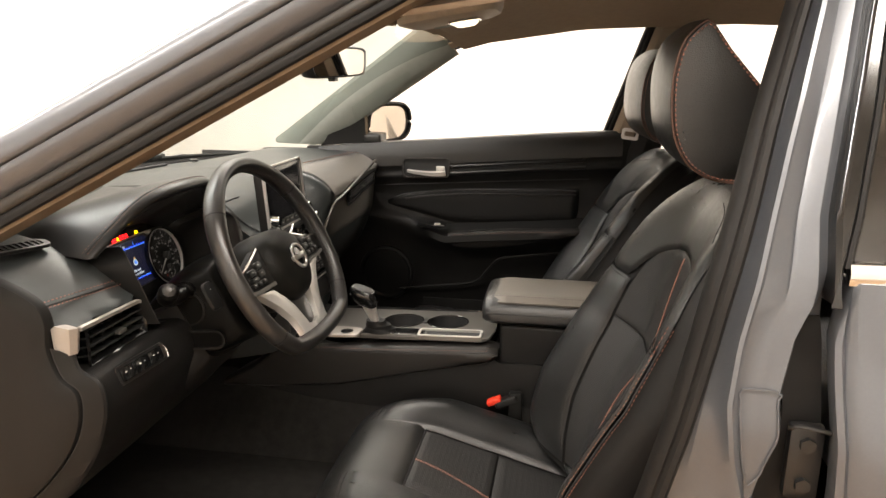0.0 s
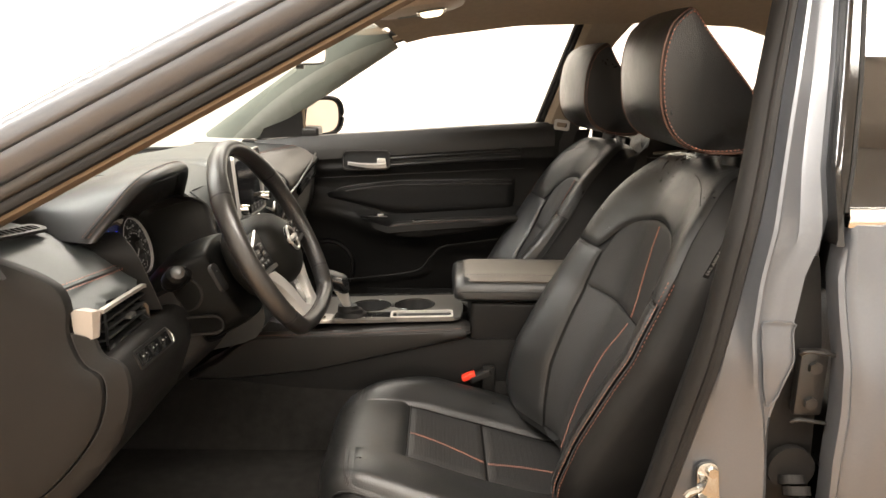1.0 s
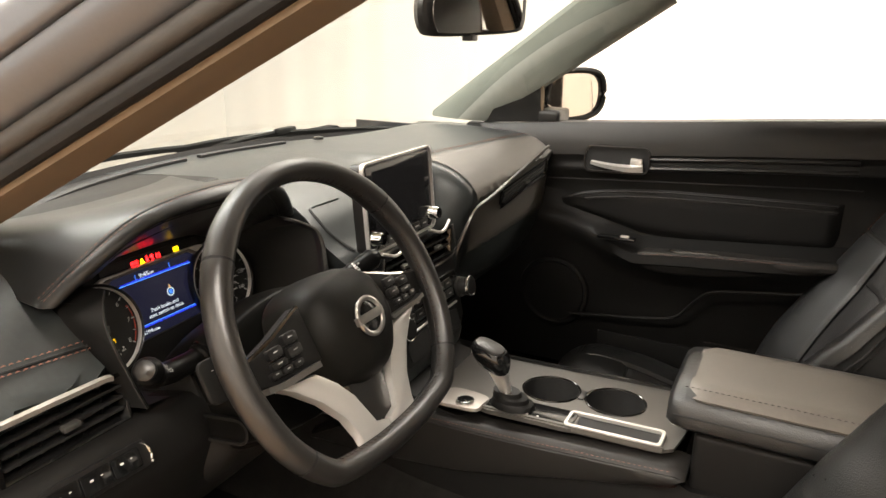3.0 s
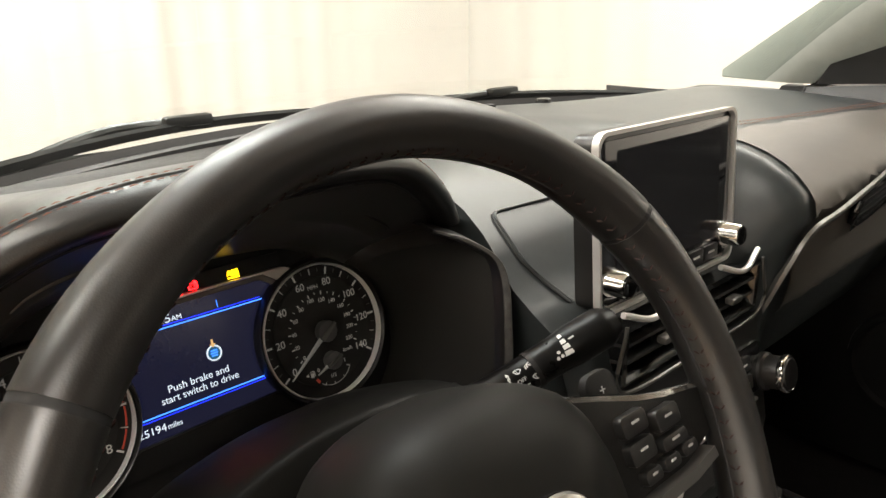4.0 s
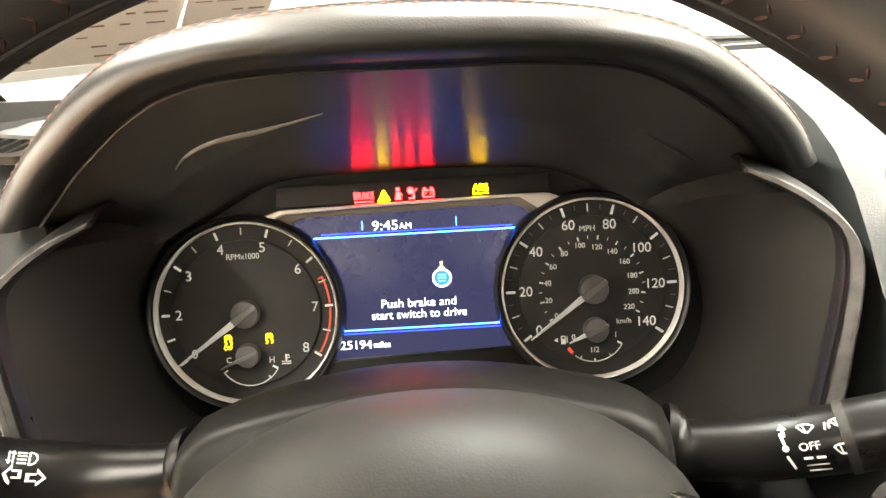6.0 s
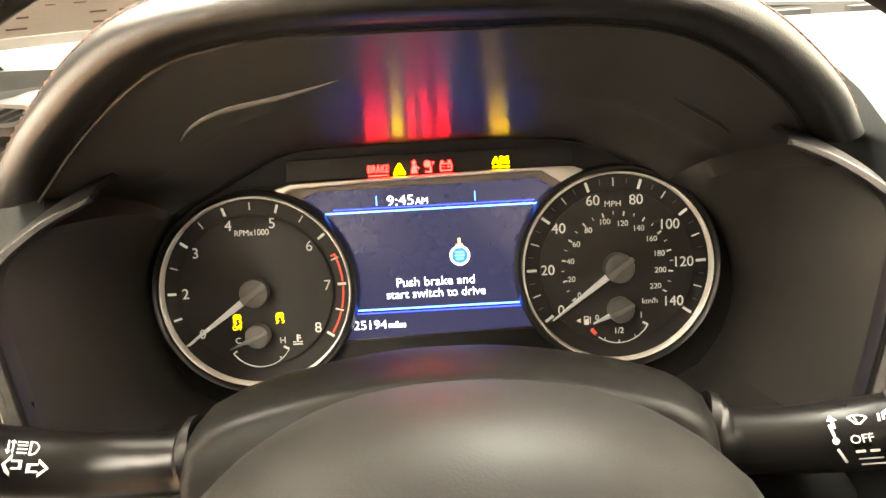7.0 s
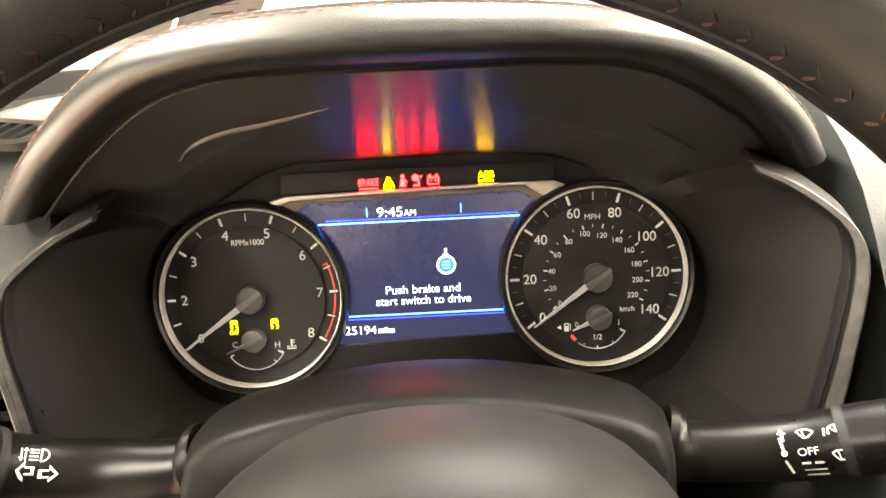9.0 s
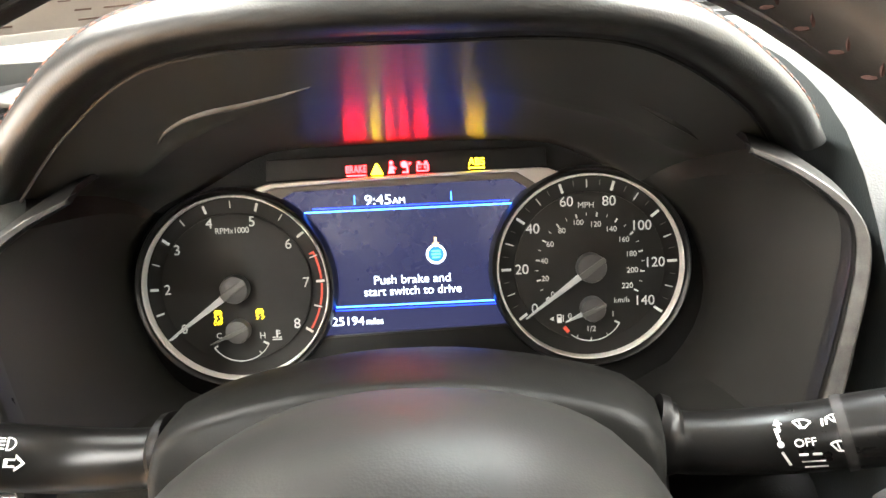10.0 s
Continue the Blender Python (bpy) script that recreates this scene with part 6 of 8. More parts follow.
left_stalk, lp_ = stalk(-1, "black indicator stalk with white printed symbols")
AL = (-0.30, 0.90, -0.30)
mark(left_stalk, (-0.0858, -0.5473, 0.7694), (0.43, 0.5, 0.75), AL, [fan(0.0030, 0.0037, -90, 90, 10), rrect(0.0008, 0.0074, 0.0002, 1, 0.0, 0.0)] + [rrect(0.0042, 0.0008, 0.0002, 1, -0.0032, y) for y in (-0.0027, -0.0009, 0.0009, 0.0027)] + [rrect(0.0007, 0.0060, 0.0002, 1, x, 0) for x in (-0.0070, -0.0090)] + [[(-0.0103, -0.0018), (-0.0077, -0.0018), (-0.0090, -0.0038)], [(-0.0083, 0.0018), (-0.0057, 0.0018), (-0.0070, 0.0038)]], 0, 0.86)
ARROW = ((0.0046, 0), (0.0008, 0.0036), (0.0008, 0.0017), (-0.0032, 0.0017), (-0.0032, -0.0017), (0.0008, -0.0017), (0.0008, -0.0036))
for s, at in ((-1, (-0.0803, -0.5524, 0.7660)), (1, (-0.0809, -0.5444, 0.7634))):
    arrow = [(s * x, y) for x, y in ARROW]
    small = [(s * (x * 0.66 + 0.0003), y * 0.56) for x, y in ARROW]
    mark(left_stalk, at, (0.66, 0.50, 0.53), AL, [[arrow[i], arrow[(i + 1) % 7], small[(i + 1) % 7], small[i]] for i in range(7)])

# ---- centre screen, vents and climate panel ----
tablet = thing("centre_screen", "dark tablet-style touch screen with silver frame on the dashboard", "touch screen")
SC = axes((-0.098, -0.006, 0.848), (0, 1, 0), (-0.08, 0, 1))
part("housing", plate(rrect(0.225, 0.150, 0.012), 0.022, 0.004, SC @ Matrix.Translation((0, 0, -0.022))), PLASTIC_S, tablet)
part("glass", plate(rrect(0.214, 0.138, 0.008), 0.0022, 0.0006, SC), mat("screen_glass", (0.010, 0.010, 0.011), 0.06, var=0.05), tablet, "glossy dark screen glass")
part("active_area", plate(rrect(0.172, 0.108, 0.002, 2, 0.0, 0.006), 0.0003, 0, SC @ Matrix.Translation((0, 0, 0.0022))), mat("screen_active", (0.020, 0.020, 0.022), 0.10, var=0.05), tablet)
lo = rrect(0.229, 0.154, 0.012)
li = rrect(0.2225, 0.1475, 0.0105)
part("frame_trim", ring_plate(lo, li, 0.007, SC @ Matrix.Translation((0, 0, -0.002))), SILVER, tablet, "satin silver screen frame")
for s in (-1, 1):
    K = SC @ Matrix.Translation((s * 0.098, -0.048, 0.0))
    kn = part("knob", loft([[K @ V((r * math.cos(a), r * math.sin(a), w)) for a in np.linspace(0, 2 * math.pi, 24, endpoint=False)] for r, w in ((0.0125, 0.0), (0.0128, 0.006), (0.0115, 0.008), (0.0112, 0.020), (0.0100, 0.022), (0.004, 0.0225))]), CHROME, tablet, "chrome-ringed round knob")
    part("knob_cap", plate(disc(0.0092, 24), 0.0012, 0.0004, K @ Matrix.Translation((0, 0, 0.0222))), PIANO, kn)
for i in range(6):
    u = -0.072 + 0.0288 * i
    b = part("key", plate(rrect(0.026, 0.014, 0.002, 2, u, -0.061), 0.003, 0.0008, SC @ Matrix.Translation((0, 0, 0.0015))), PLASTIC_S, tablet)
    part("key_mark", plate(rrect(0.012, 0.0022, 0.0004, 1, u, -0.061), 0.0003, 0, SC @ Matrix.Translation((0, 0, 0.0045))), WHITE_MARK, b)

stack = thing("centre_stack", "dark centre stack with twin air vents and climate controls", "centre stack")
for y0, y1 in ((-0.108, 0.008), (0.016, 0.132)):
    air_vent("air_vent", y0, y1, 0.716, 0.764, -0.070, 2, stack)
part("vent_frame", tube(spline([(-0.066, -0.112, 0.770), (-0.064, -0.116, 0.712), (-0.062, 0.012, 0.708), (-0.064, 0.140, 0.712), (-0.066, 0.136, 0.770)], 40), 0.0018, 8), CONSOLE_TRIM, stack)
for y0, y1 in ((-0.11, -0.03), (0.054, 0.134)):
    part("screen_bracket", tube(spline([(-0.072, y0, 0.778), (-0.066, lerp(y0, y1, 0.5), 0.766), (-0.072, y1, 0.778)], 14), 0.0030, 8), SILVER, stack)
CP = axes((-0.052, 0.012, 0.652), (0, 1, 0), (-0.25, 0, 1))
part("fascia", plate([(-0.128, 0.058), (0.128, 0.058), (0.122, -0.060), (0.10, -0.085), (-0.10, -0.085), (-0.122, -0.060)], 0.020, 0.005, CP @ Matrix.Translation((0, 0, -0.020))), PLASTIC_S, stack)
part("climate_panel", plate(rrect(0.230, 0.052, 0.010, 4, 0, 0.006), 0.005, 0.0015, CP), PIANO, stack, "gloss black climate panel")
for s in (-1, 1):
    K = CP @ Matrix.Translation((s * 0.118, -0.006, 0.004))
    kn = part("knob", loft([[K @ V((r * math.cos(a), r * math.sin(a), w)) for a in np.linspace(0, 2 * math.pi, 28, endpoint=False)] for r, w in ((0.021, 0.0), (0.0205, 0.004), (0.018, 0.006), (0.0175, 0.026), (0.016, 0.029), (0.006, 0.030))]), PLASTIC_S, stack, "black knob with chrome ring")
    rings = [[K @ V(((0.0185 + 0.0022 * math.cos(t)) * math.cos(a), (0.0185 + 0.0022 * math.cos(t)) * math.sin(a), 0.024 + 0.0035 * math.sin(t))) for t in np.linspace(0, 2 * math.pi, 8, endpoint=False)] for a in np.linspace(0, 2 * math.pi, 32)]
    part("knob_ring", loft(rings, True, False), CHROME, kn)
for i in range(6):
    for j in range(2):
        u, v = -0.072 + 0.0288 * i, 0.016 - 0.020 * j
        b = part("key", plate(rrect(0.026, 0.015, 0.002, 2, u, v), 0.003, 0.0008, CP @ Matrix.Translation((0, 0, 0.005))), PLASTIC_S, stack)
        part("key_mark", plate(rrect(0.010, 0.002, 0.0004, 1, u, v), 0.0003, 0, CP @ Matrix.Translation((0, 0, 0.0081))), WHITE_MARK, b)
part("fascia_line", tube([CP @ V((-0.10, -0.030, 0.001)), CP @ V((0.10, -0.030, 0.001))], 0.0025, 8), SILVER, stack)
part("storage_mouth", plate(rrect(0.190, 0.040, 0.010, 4, 0, -0.058), 0.002, 0, CP @ Matrix.Translation((0, 0, 0.0005))), SEAM, stack)


lid = spline([(-0.192, -0.062, 0.8470), (-0.1931, -0.113, 0.8472), (-0.1925, -0.138, 0.8466), (-0.1838, -0.1445, 0.8406), (-0.1720, -0.1442, 0.8297), (-0.1572, -0.1418, 0.8135), (-0.1420, -0.1312, 0.7960), (-0.1180, -0.121, 0.7793)], 50)
part("lid_seam", tube(lid, 0.0013, 6), SEAM, stack)
part("lid_roll", tube([p + V((0.0004, 0.0028, 0.0004)) for p in lid], 0.0016, 8), PAD, stack, "soft rolled lid edge")

# ---- centre console ----
console = thing("centre_console", "dark centre console with metal-look trim and two cup holders", "centre console")


def cx_sec(x):
    """The console's section at x: half width and top height."""
    w = float(np.interp(x, [-0.12, 0.0, 0.15, 0.43, 0.50, 0.85], [0.115, 0.122, 0.126, 0.118, 0.112, 0.11]))
    top = float(np.interp(x, [-0.14, -0.05, 0.05, 0.43, 0.44, 0.85], [0.56, 0.535, 0.515, 0.500, 0.49, 0.49]))
    return w, top


rings = []
for x in np.linspace(-0.14, 0.86, 51):
    w, top = cx_sec(x)
    rings.append([V((x, 0.008 + a * w, b)) for a, b in ((-1.0, 0.22), (-0.98, 0.40), (-0.95, top - 0.03), (-0.90, top), (-0.55, top), (-0.50, top - 0.075 * step(x, 0.13, 0.15) * step(x, 0.42, 0.40)), (0.80, top - 0.075 * step(x, 0.13, 0.15) * step(x, 0.42, 0.40)), (0.82, top), (0.90, top), (0.95, top - 0.03), (0.98, 0.40), (1.0, 0.22))])
part("console_body", loft(rings), PLASTIC, console)
# stitched leather side bolsters, deeper towards the dashboard
for s in (-1, 1):
    rings = []
    for x in np.linspace(-0.235, 0.434, 44):
        zt = float(np.interp(x, [-0.235, -0.16, -0.10, -0.07, 0.125, 0.43], [0.405, 0.447, 0.497, 0.508, 0.518, 0.532]))
        zb = float(np.interp(x, [-0.235, -0.12, 0.068, 0.257, 0.43], [0.385, 0.391, 0.418, 0.463, 0.500]))
        e = 1 - 0.5 * step(x, 0.424, 0.434)
        zt, zb = lerp((zt + zb) / 2, zt, e), lerp((zt + zb) / 2, zb, e)
        w = cx_sec(x)[0] - 0.006 - 0.006 * step(x, 0.424, 0.434)
        rings.append([V((x, 0.008 + s * (w + d), z)) for d, z in ((-0.05, zt - 0.004), (0.0, zt), (0.007, zt - 0.002), (0.013, zt - 0.008), (0.0145, zt - 0.0095), (0.0135, zt - 0.0110), (0.0155, zt - 0.013), (0.017, lerp(zt, zb, 0.62)), (0.014, zb + 0.006), (0.006, zb), (-0.05, zb + 0.002))])
    part("knee_bolster", loft(rings), BROWN_PAD, console, "stitched leather knee bolster")
    for dz in (0.0055, 0.0150):
        part("red_stitching", stitches([V((r[4].x, 0.008 + s * (abs(r[4].y - 0.008) + (0.0002 if dz > 0.01 else -0.0036)), r[1].z - dz)) for r in rings[8:-1]], 0.0048, 0.003, 0.0006, up=(0, s, 0.2)), RED, console)
DK = axes((0, 0.008, 0.523), (1, 0, 0.03), (0, 1, 0))
WELLS = ((0.187, 0.014, 0.049), (0.298, 0.016, 0.049))


def deck():
    """The console's top plate with two round wells let into it."""
    bm = bmesh.new()
    outer = [(0.045, -0.098), (0.10, -0.098), (0.18, -0.098), (0.26, -0.098), (0.33, -0.098), (0.392, -0.098), (0.410, -0.085), (0.418, -0.04), (0.420, 0.0), (0.416, 0.04), (0.408, 0.088), (0.392, 0.100), (0.33, 0.100), (0.26, 0.100), (0.18, 0.100), (0.10, 0.100), (0.045, 0.100), (0.0, 0.09), (0.0, 0.0), (0.0, -0.09)]
    loops = [outer] + [[(cx + r * math.cos(a), cy + 0.92 * r * math.sin(a)) for a in np.linspace(0, 2 * math.pi, 40, endpoint=False)] for cx, cy, r in WELLS]
    edges = []
    for lp in loops:
        vs = [bm.verts.new((a, b, 0.006)) for a, b in lp]
        edges += [bm.edges.new((vs[k], vs[(k + 1) % len(vs)])) for k in range(len(vs))]
    bmesh.ops.triangle_fill(bm, use_beauty=True, use_dissolve=False, edges=edges)
    drop = bmesh.ops.extrude_edge_only(bm, edges=edges)
    bmesh.ops.translate(bm, vec=(0, 0, -0.006), verts=[g_ for g_ in drop["geom"] if isinstance(g_, bmesh.types.BMVert)])
    bmesh.ops.transform(bm, matrix=DK, verts=bm.verts[:])
    return bm


part("trim_plate", deck(), CONSOLE_TRIM, console, "dark metal-look console plate")
for y in (-0.096, 0.098):
    part("trim_edge", sweep([(0.0, 0.008 + y, 0.530), (0.395, 0.008 + y, 0.542)], [(-0.004, -0.004), (0.004, -0.004), (0.003, 0.004), (-0.003, 0.004)]), CONSOLE_TRIM if y < 0 else PIANO, console)
for cx, cy, r0 in WELLS:
    C = DK @ Matrix.Translation((cx, cy, 0.006))
    part("cup_well", loft([[C @ V((r * math.cos(a), r * 0.92 * math.sin(a), w)) for a in np.linspace(0, 2 * math.pi, 36, endpoint=False)] for r, w in ((0.0495, 0.0005), (0.0485, -0.004), (0.046, -0.060), (0.042, -0.065), (0.001, -0.065))], True, False), SEAM, console, "black cup holder")
    rings = [[C @ V(((0.0498 + 0.0018 * math.cos(t)) * math.cos(a), (0.0498 + 0.0018 * math.cos(t)) * 0.92 * math.sin(a), 0.0005 + 0.0015 * math.sin(t))) for t in np.linspace(0, 2 * math.pi, 8, endpoint=False)] for a in np.linspace(0, 2 * math.pi, 40)]
    part("cup_rim", loft(rings, True, False), PIANO, console)
part("cup_bridge", rbox(DK @ V((0.2425, 0.014, 0.0068)), (0.010, 0.030, 0.003), 0.0012), PLASTIC_S, console)
TR = axes((0.318, -0.067, 0.5388), (1, 0, 0.03), (0, 1, 0))
part("tray_rim", ring_plate(rrect(0.150, 0.048, 0.008), rrect(0.140, 0.036, 0.005), 0.007, TR), SILVER, console, "bright silver tray rim")
part("tray_bed", plate(rrect(0.142, 0.038, 0.006), 0.001, 0, TR @ Matrix.Translation((0, 0, 0.0006))), SEAM, console)
GT = axes((0.182, -0.066, 0.530), (1, 0, 0.03), (0, 1, 0))
part("gate_plate", plate(rrect(0.150, 0.050, 0.010), 0.009, 0.003, GT), PIANO, console)
part("gate_rim", ring_plate(rrect(0.158, 0.058, 0.012), rrect(0.150, 0.050, 0.010), 0.0075, GT), CONSOLE_TRIM, console)
for i in range(5):
    part("gear_mark", plate(rrect(0.004, 0.006, 0.0005, 1, -0.055 + 0.018 * i, -0.017), 0.0003, 0, GT @ Matrix.Translation((0, 0, 0.0091))), WHITE_MARK, console)
ST = axes((0.066, -0.088, 0.5335), (1, 0, 0.03), (0, 1, 0))
part("start_plate", plate(spline([(-0.036, -0.020), (0.0, -0.025), (0.036, -0.022), (0.040, 0.0), (0.036, 0.026), (-0.030, 0.030)], 36, True), 0.006, 0.002, ST), ACCENT, console, "pale satin plate")
part("start_button", plate(disc(0.0125, 24), 0.004, 0.001, ST @ Matrix.Translation((0.010, -0.006, 0.0055))), PIANO, console, "round start button")
part("start_ring", ring_plate(disc(0.0150, 28), disc(0.0125, 28), 0.0035, ST @ Matrix.Translation((0.010, -0.006, 0.0055))), CHROME, console)
lever = thing("shift_lever", "black and silver automatic gear lever in a soft boot", "gear lever")
def lever_ring(at, hx, hy, r=0.7):
    return [V(at) + V((a * hx, b * hy, -0.30 * a * hx)) for a, b in [(p[0], p[1]) for p in rrect(2, 2, r, 5)]]


part("boot", loft([[V((cx + r * math.cos(a) * 1.4, cy + r * math.sin(a), z)) for a in np.linspace(0, 2 * math.pi, 24, endpoint=False)] for cx, cy, r, z in ((0.150, -0.066, 0.027, 0.538), (0.149, -0.066, 0.0255, 0.546), (0.147, -0.067, 0.022, 0.549), (0.145, -0.068, 0.0215, 0.556), (0.142, -0.070, 0.0175, 0.559), (0.140, -0.071, 0.0165, 0.566))]), LEATHER_SIDE, lever, "pleated black boot")
part("stem", loft([lever_ring((0.142, -0.071, 0.556), 0.0095, 0.009), lever_ring((0.134, -0.077, 0.580), 0.012, 0.011), lever_ring((0.127, -0.083, 0.604), 0.017, 0.014), lever_ring((0.123, -0.086, 0.616), 0.022, 0.017)]), SILVER, lever, "satin silver lever stem")
part("knob", loft([lever_ring((0.123, -0.086, 0.606), 0.018, 0.014), lever_ring((0.121, -0.087, 0.612), 0.025, 0.019), lever_ring((0.119, -0.089, 0.624), 0.0295, 0.0225), lever_ring((0.117, -0.090, 0.636), 0.031, 0.0235), lever_ring((0.117, -0.091, 0.643), 0.029, 0.022), lever_ring((0.117, -0.091, 0.647), 0.0255, 0.0195)]), PIANO, lever, "gloss black lever knob")
part("knob_cap", loft([lever_ring((0.117, -0.091, 0.6455), 0.0245, 0.0185), lever_ring((0.117, -0.091, 0.6495), 0.0225, 0.0170), lever_ring((0.117, -0.091, 0.6515), 0.014, 0.011)]), PLASTIC_S, lever)
part("release_button", rbox((0.090, -0.090, 0.640), (0.006, 0.020, 0.014), 0.002), SILVER, lever, "silver release button")

armrest = thing("console_armrest", "grey-black leather armrest with stitched seam on the console", "armrest")


def arm_ring(x, k, z0=0.0):
    w = 0.105 * k
    return [V((x, 0.010 + a * w, b)) for a, b in ((-0.95, 0.584 + z0), (-1.04, 0.592 + z0), (-1.05, 0.605), (-0.99, 0.622), (-0.85, 0.636), (-0.4, 0.642), (0.4, 0.642), (0.85, 0.636), (0.99, 0.622), (1.05, 0.605), (1.04, 0.592 + z0), (0.95, 0.584 + z0))]


rings = [[V((0.398 + (p.x - 0.398), lerp(0.010, p.y, 0.85), lerp(0.604, p.z, 0.45))) for p in arm_ring(0.392, 0.8)]]
rings += [[V((x, p.y, lerp(0.604, p.z, f))) for p in arm_ring(x, k)] for x, k, f in ((0.395, 0.88, 0.75), (0.403, 0.95, 0.92), (0.42, 0.99, 1.0), (0.50, 1.0, 1.0), (0.62, 1.0, 1.0), (0.74, 1.0, 1.0), (0.78, 0.97, 0.9))]
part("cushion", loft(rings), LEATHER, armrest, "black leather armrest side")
top_rows = []
for q in np.linspace(0, 1, 22):
    x = lerp(0.419, 0.770, q)
    drop = 0.003 * step(x, 0.440, 0.419)
    hw = 0.098 - 0.010 * step(x, 0.445, 0.419) ** 2
    top_rows.append([V((x, 0.010 + hw * a, 0.6445 - drop - 0.010 * max(0.0, abs(a) - 0.72) / 0.28)) for a in np.linspace(-1, 1, 15)])
# top of the same cushion, its lit look held in the paler colour
part("top_panel", sheet(top_rows, 0.004), ARM_LEATHER, armrest, "leather armrest top, coloured paler for light from above")
for y in (-0.088, 0.108):
    part("stitching", stitches([V((x, y * 0.86, 0.6455)) for x in np.linspace(0.415, 0.76, 20)], 0.005, 0.003, 0.0007), BLACK_THREAD, armrest)
part("welt", tube([V((x, -0.0995, 0.610)) for x in np.linspace(0.405, 0.77, 12)], 0.0012, 6), SEAM, armrest)
part("bin_box", rbox((0.605, 0.010, 0.505), (0.34, 0.19, 0.15), 0.010, 3), PLASTIC, armrest)

# ---- front seats ----
SPINE = [(0.610, 0.34), (0.632, 0.42), (0.662, 0.50), (0.694, 0.58), (0.722, 0.645), (0.744, 0.72), (0.764, 0.79), (0.788, 0.86), (0.815, 0.915), (0.845, 0.950), (0.885, 0.966)]
spine = spline(SPINE, 61)


def back_pt(u, v, off=0.0):
    """The backrest's front at u (across, -1 to 1) and v (bottom to top)."""
    i = min(59, int(v * 60))
    p = lerp(spine[i], spine[i + 1], v * 60 - i)
    d = (spine[min(60, i + 2)] - spine[max(0, i - 1)]).normalized()
    n = V((-d[1], d[0]))
    w = float(np.interp(v, [0, 0.15, 0.45, 0.68, 0.82, 0.92, 1.0], [0.222, 0.250, 0.272, 0.262, 0.228, 0.180, 0.120]))
    b = float(np.interp(v, [0, 0.08, 0.2, 0.5, 0.75, 0.9, 1.0], [0.085, 0.112, 0.120, 0.096, 0.052, 0.014, 0.0]))
    a = abs(u)
    if u > 0:
        h = b * (step(a, 0.18, 0.80) - 0.45 * step(a, 0.84, 1.0))
    else:
        h = b * (0.58 * step(a, 0.30, 0.88) - 0.06 * step(a, 0.9, 1.0))
    h -= 0.020 * step(a, 0.88, 1.0) + 0.02 * step(v, 0.9, 1.0) * a
    h += 0.008 * bump_at(v, 0.30, 0.25) * (1 - a)
    h += off
    return V((p[0] + n[0] * h, u * w, p[1] + n[1] * h))


CUSH = spline([(0.175, 0.240), (0.146, 0.300), (0.136, 0.345), (0.146, 0.382), (0.175, 0.405), (0.225, 0.412), (0.31, 0.396), (0.40, 0.368), (0.50, 0.340), (0.60, 0.316), (0.66, 0.306)], 41)


def cush_pt(u, s, off=0.0):
    """The seat cushion at u (across) and s (front to back)."""
    i = min(39, int(s * 40))
    p = lerp(CUSH[i], CUSH[i + 1], s * 40 - i)
    d = (CUSH[min(40, i + 2)] - CUSH[max(0, i - 1)]).normalized()
    n = V((-d[1], d[0]))
    a = abs(u)
    w = float(np.interp(s, [0, 0.2, 0.32, 0.5, 0.7, 1.0], [0.178, 0.192, 0.215, 0.248, 0.262, 0.25]))
    b = 0.036 * step(s, 0.26, 0.55) * (1 - 0.7 * step(s, 0.75, 1.0)) * (1.0 if u > 0 else 0.25)
    h = b * (step(a, 0.40, 0.72) - 0.7 * step(a, 0.80, 1.0)) - 0.032 * step(a, 0.80, 1.0) * step(s, 0.0, 0.3) + off - (0.022 * step(a, 0.5, 1.0) * step(s, 0.2, 0.5) if u < 0 else 0.0)
    round_ = -0.030 * step(a, 0.55, 1.0) * step(s, 0.42, 0.10)
    return V((p[0] + n[0] * h - round_ * 0.6, u * w, p[1] + n[1] * h + round_ * 0.4))


def patch(fn, us, vs, lift=0.004, n=18, m=22, edge=0.10):
    """An upholstery panel raised over the seat with rolled edges; us and vs may be functions."""
    rows = []
    for j in range(m + 1):
        q = j / m
        row = []
        v0, v1 = vs
        for i in range(n + 1):
            p = i / n
            v = lerp(v0, v1, q)
            u = lerp(us[0](v) if callable(us[0]) else us[0], us[1](v) if callable(us[1]) else us[1], p)
            e = min(p, 1 - p, q, 1 - q)
            row.append(fn(u, v, lift * math.sqrt(min(1.0, e / edge)) - 0.001))
        rows.append(row)
    return sheet(rows)


RUST_WELT = mat("rust_welt", (0.055, 0.024, 0.015), 0.6, var=0.2, vscale=200)


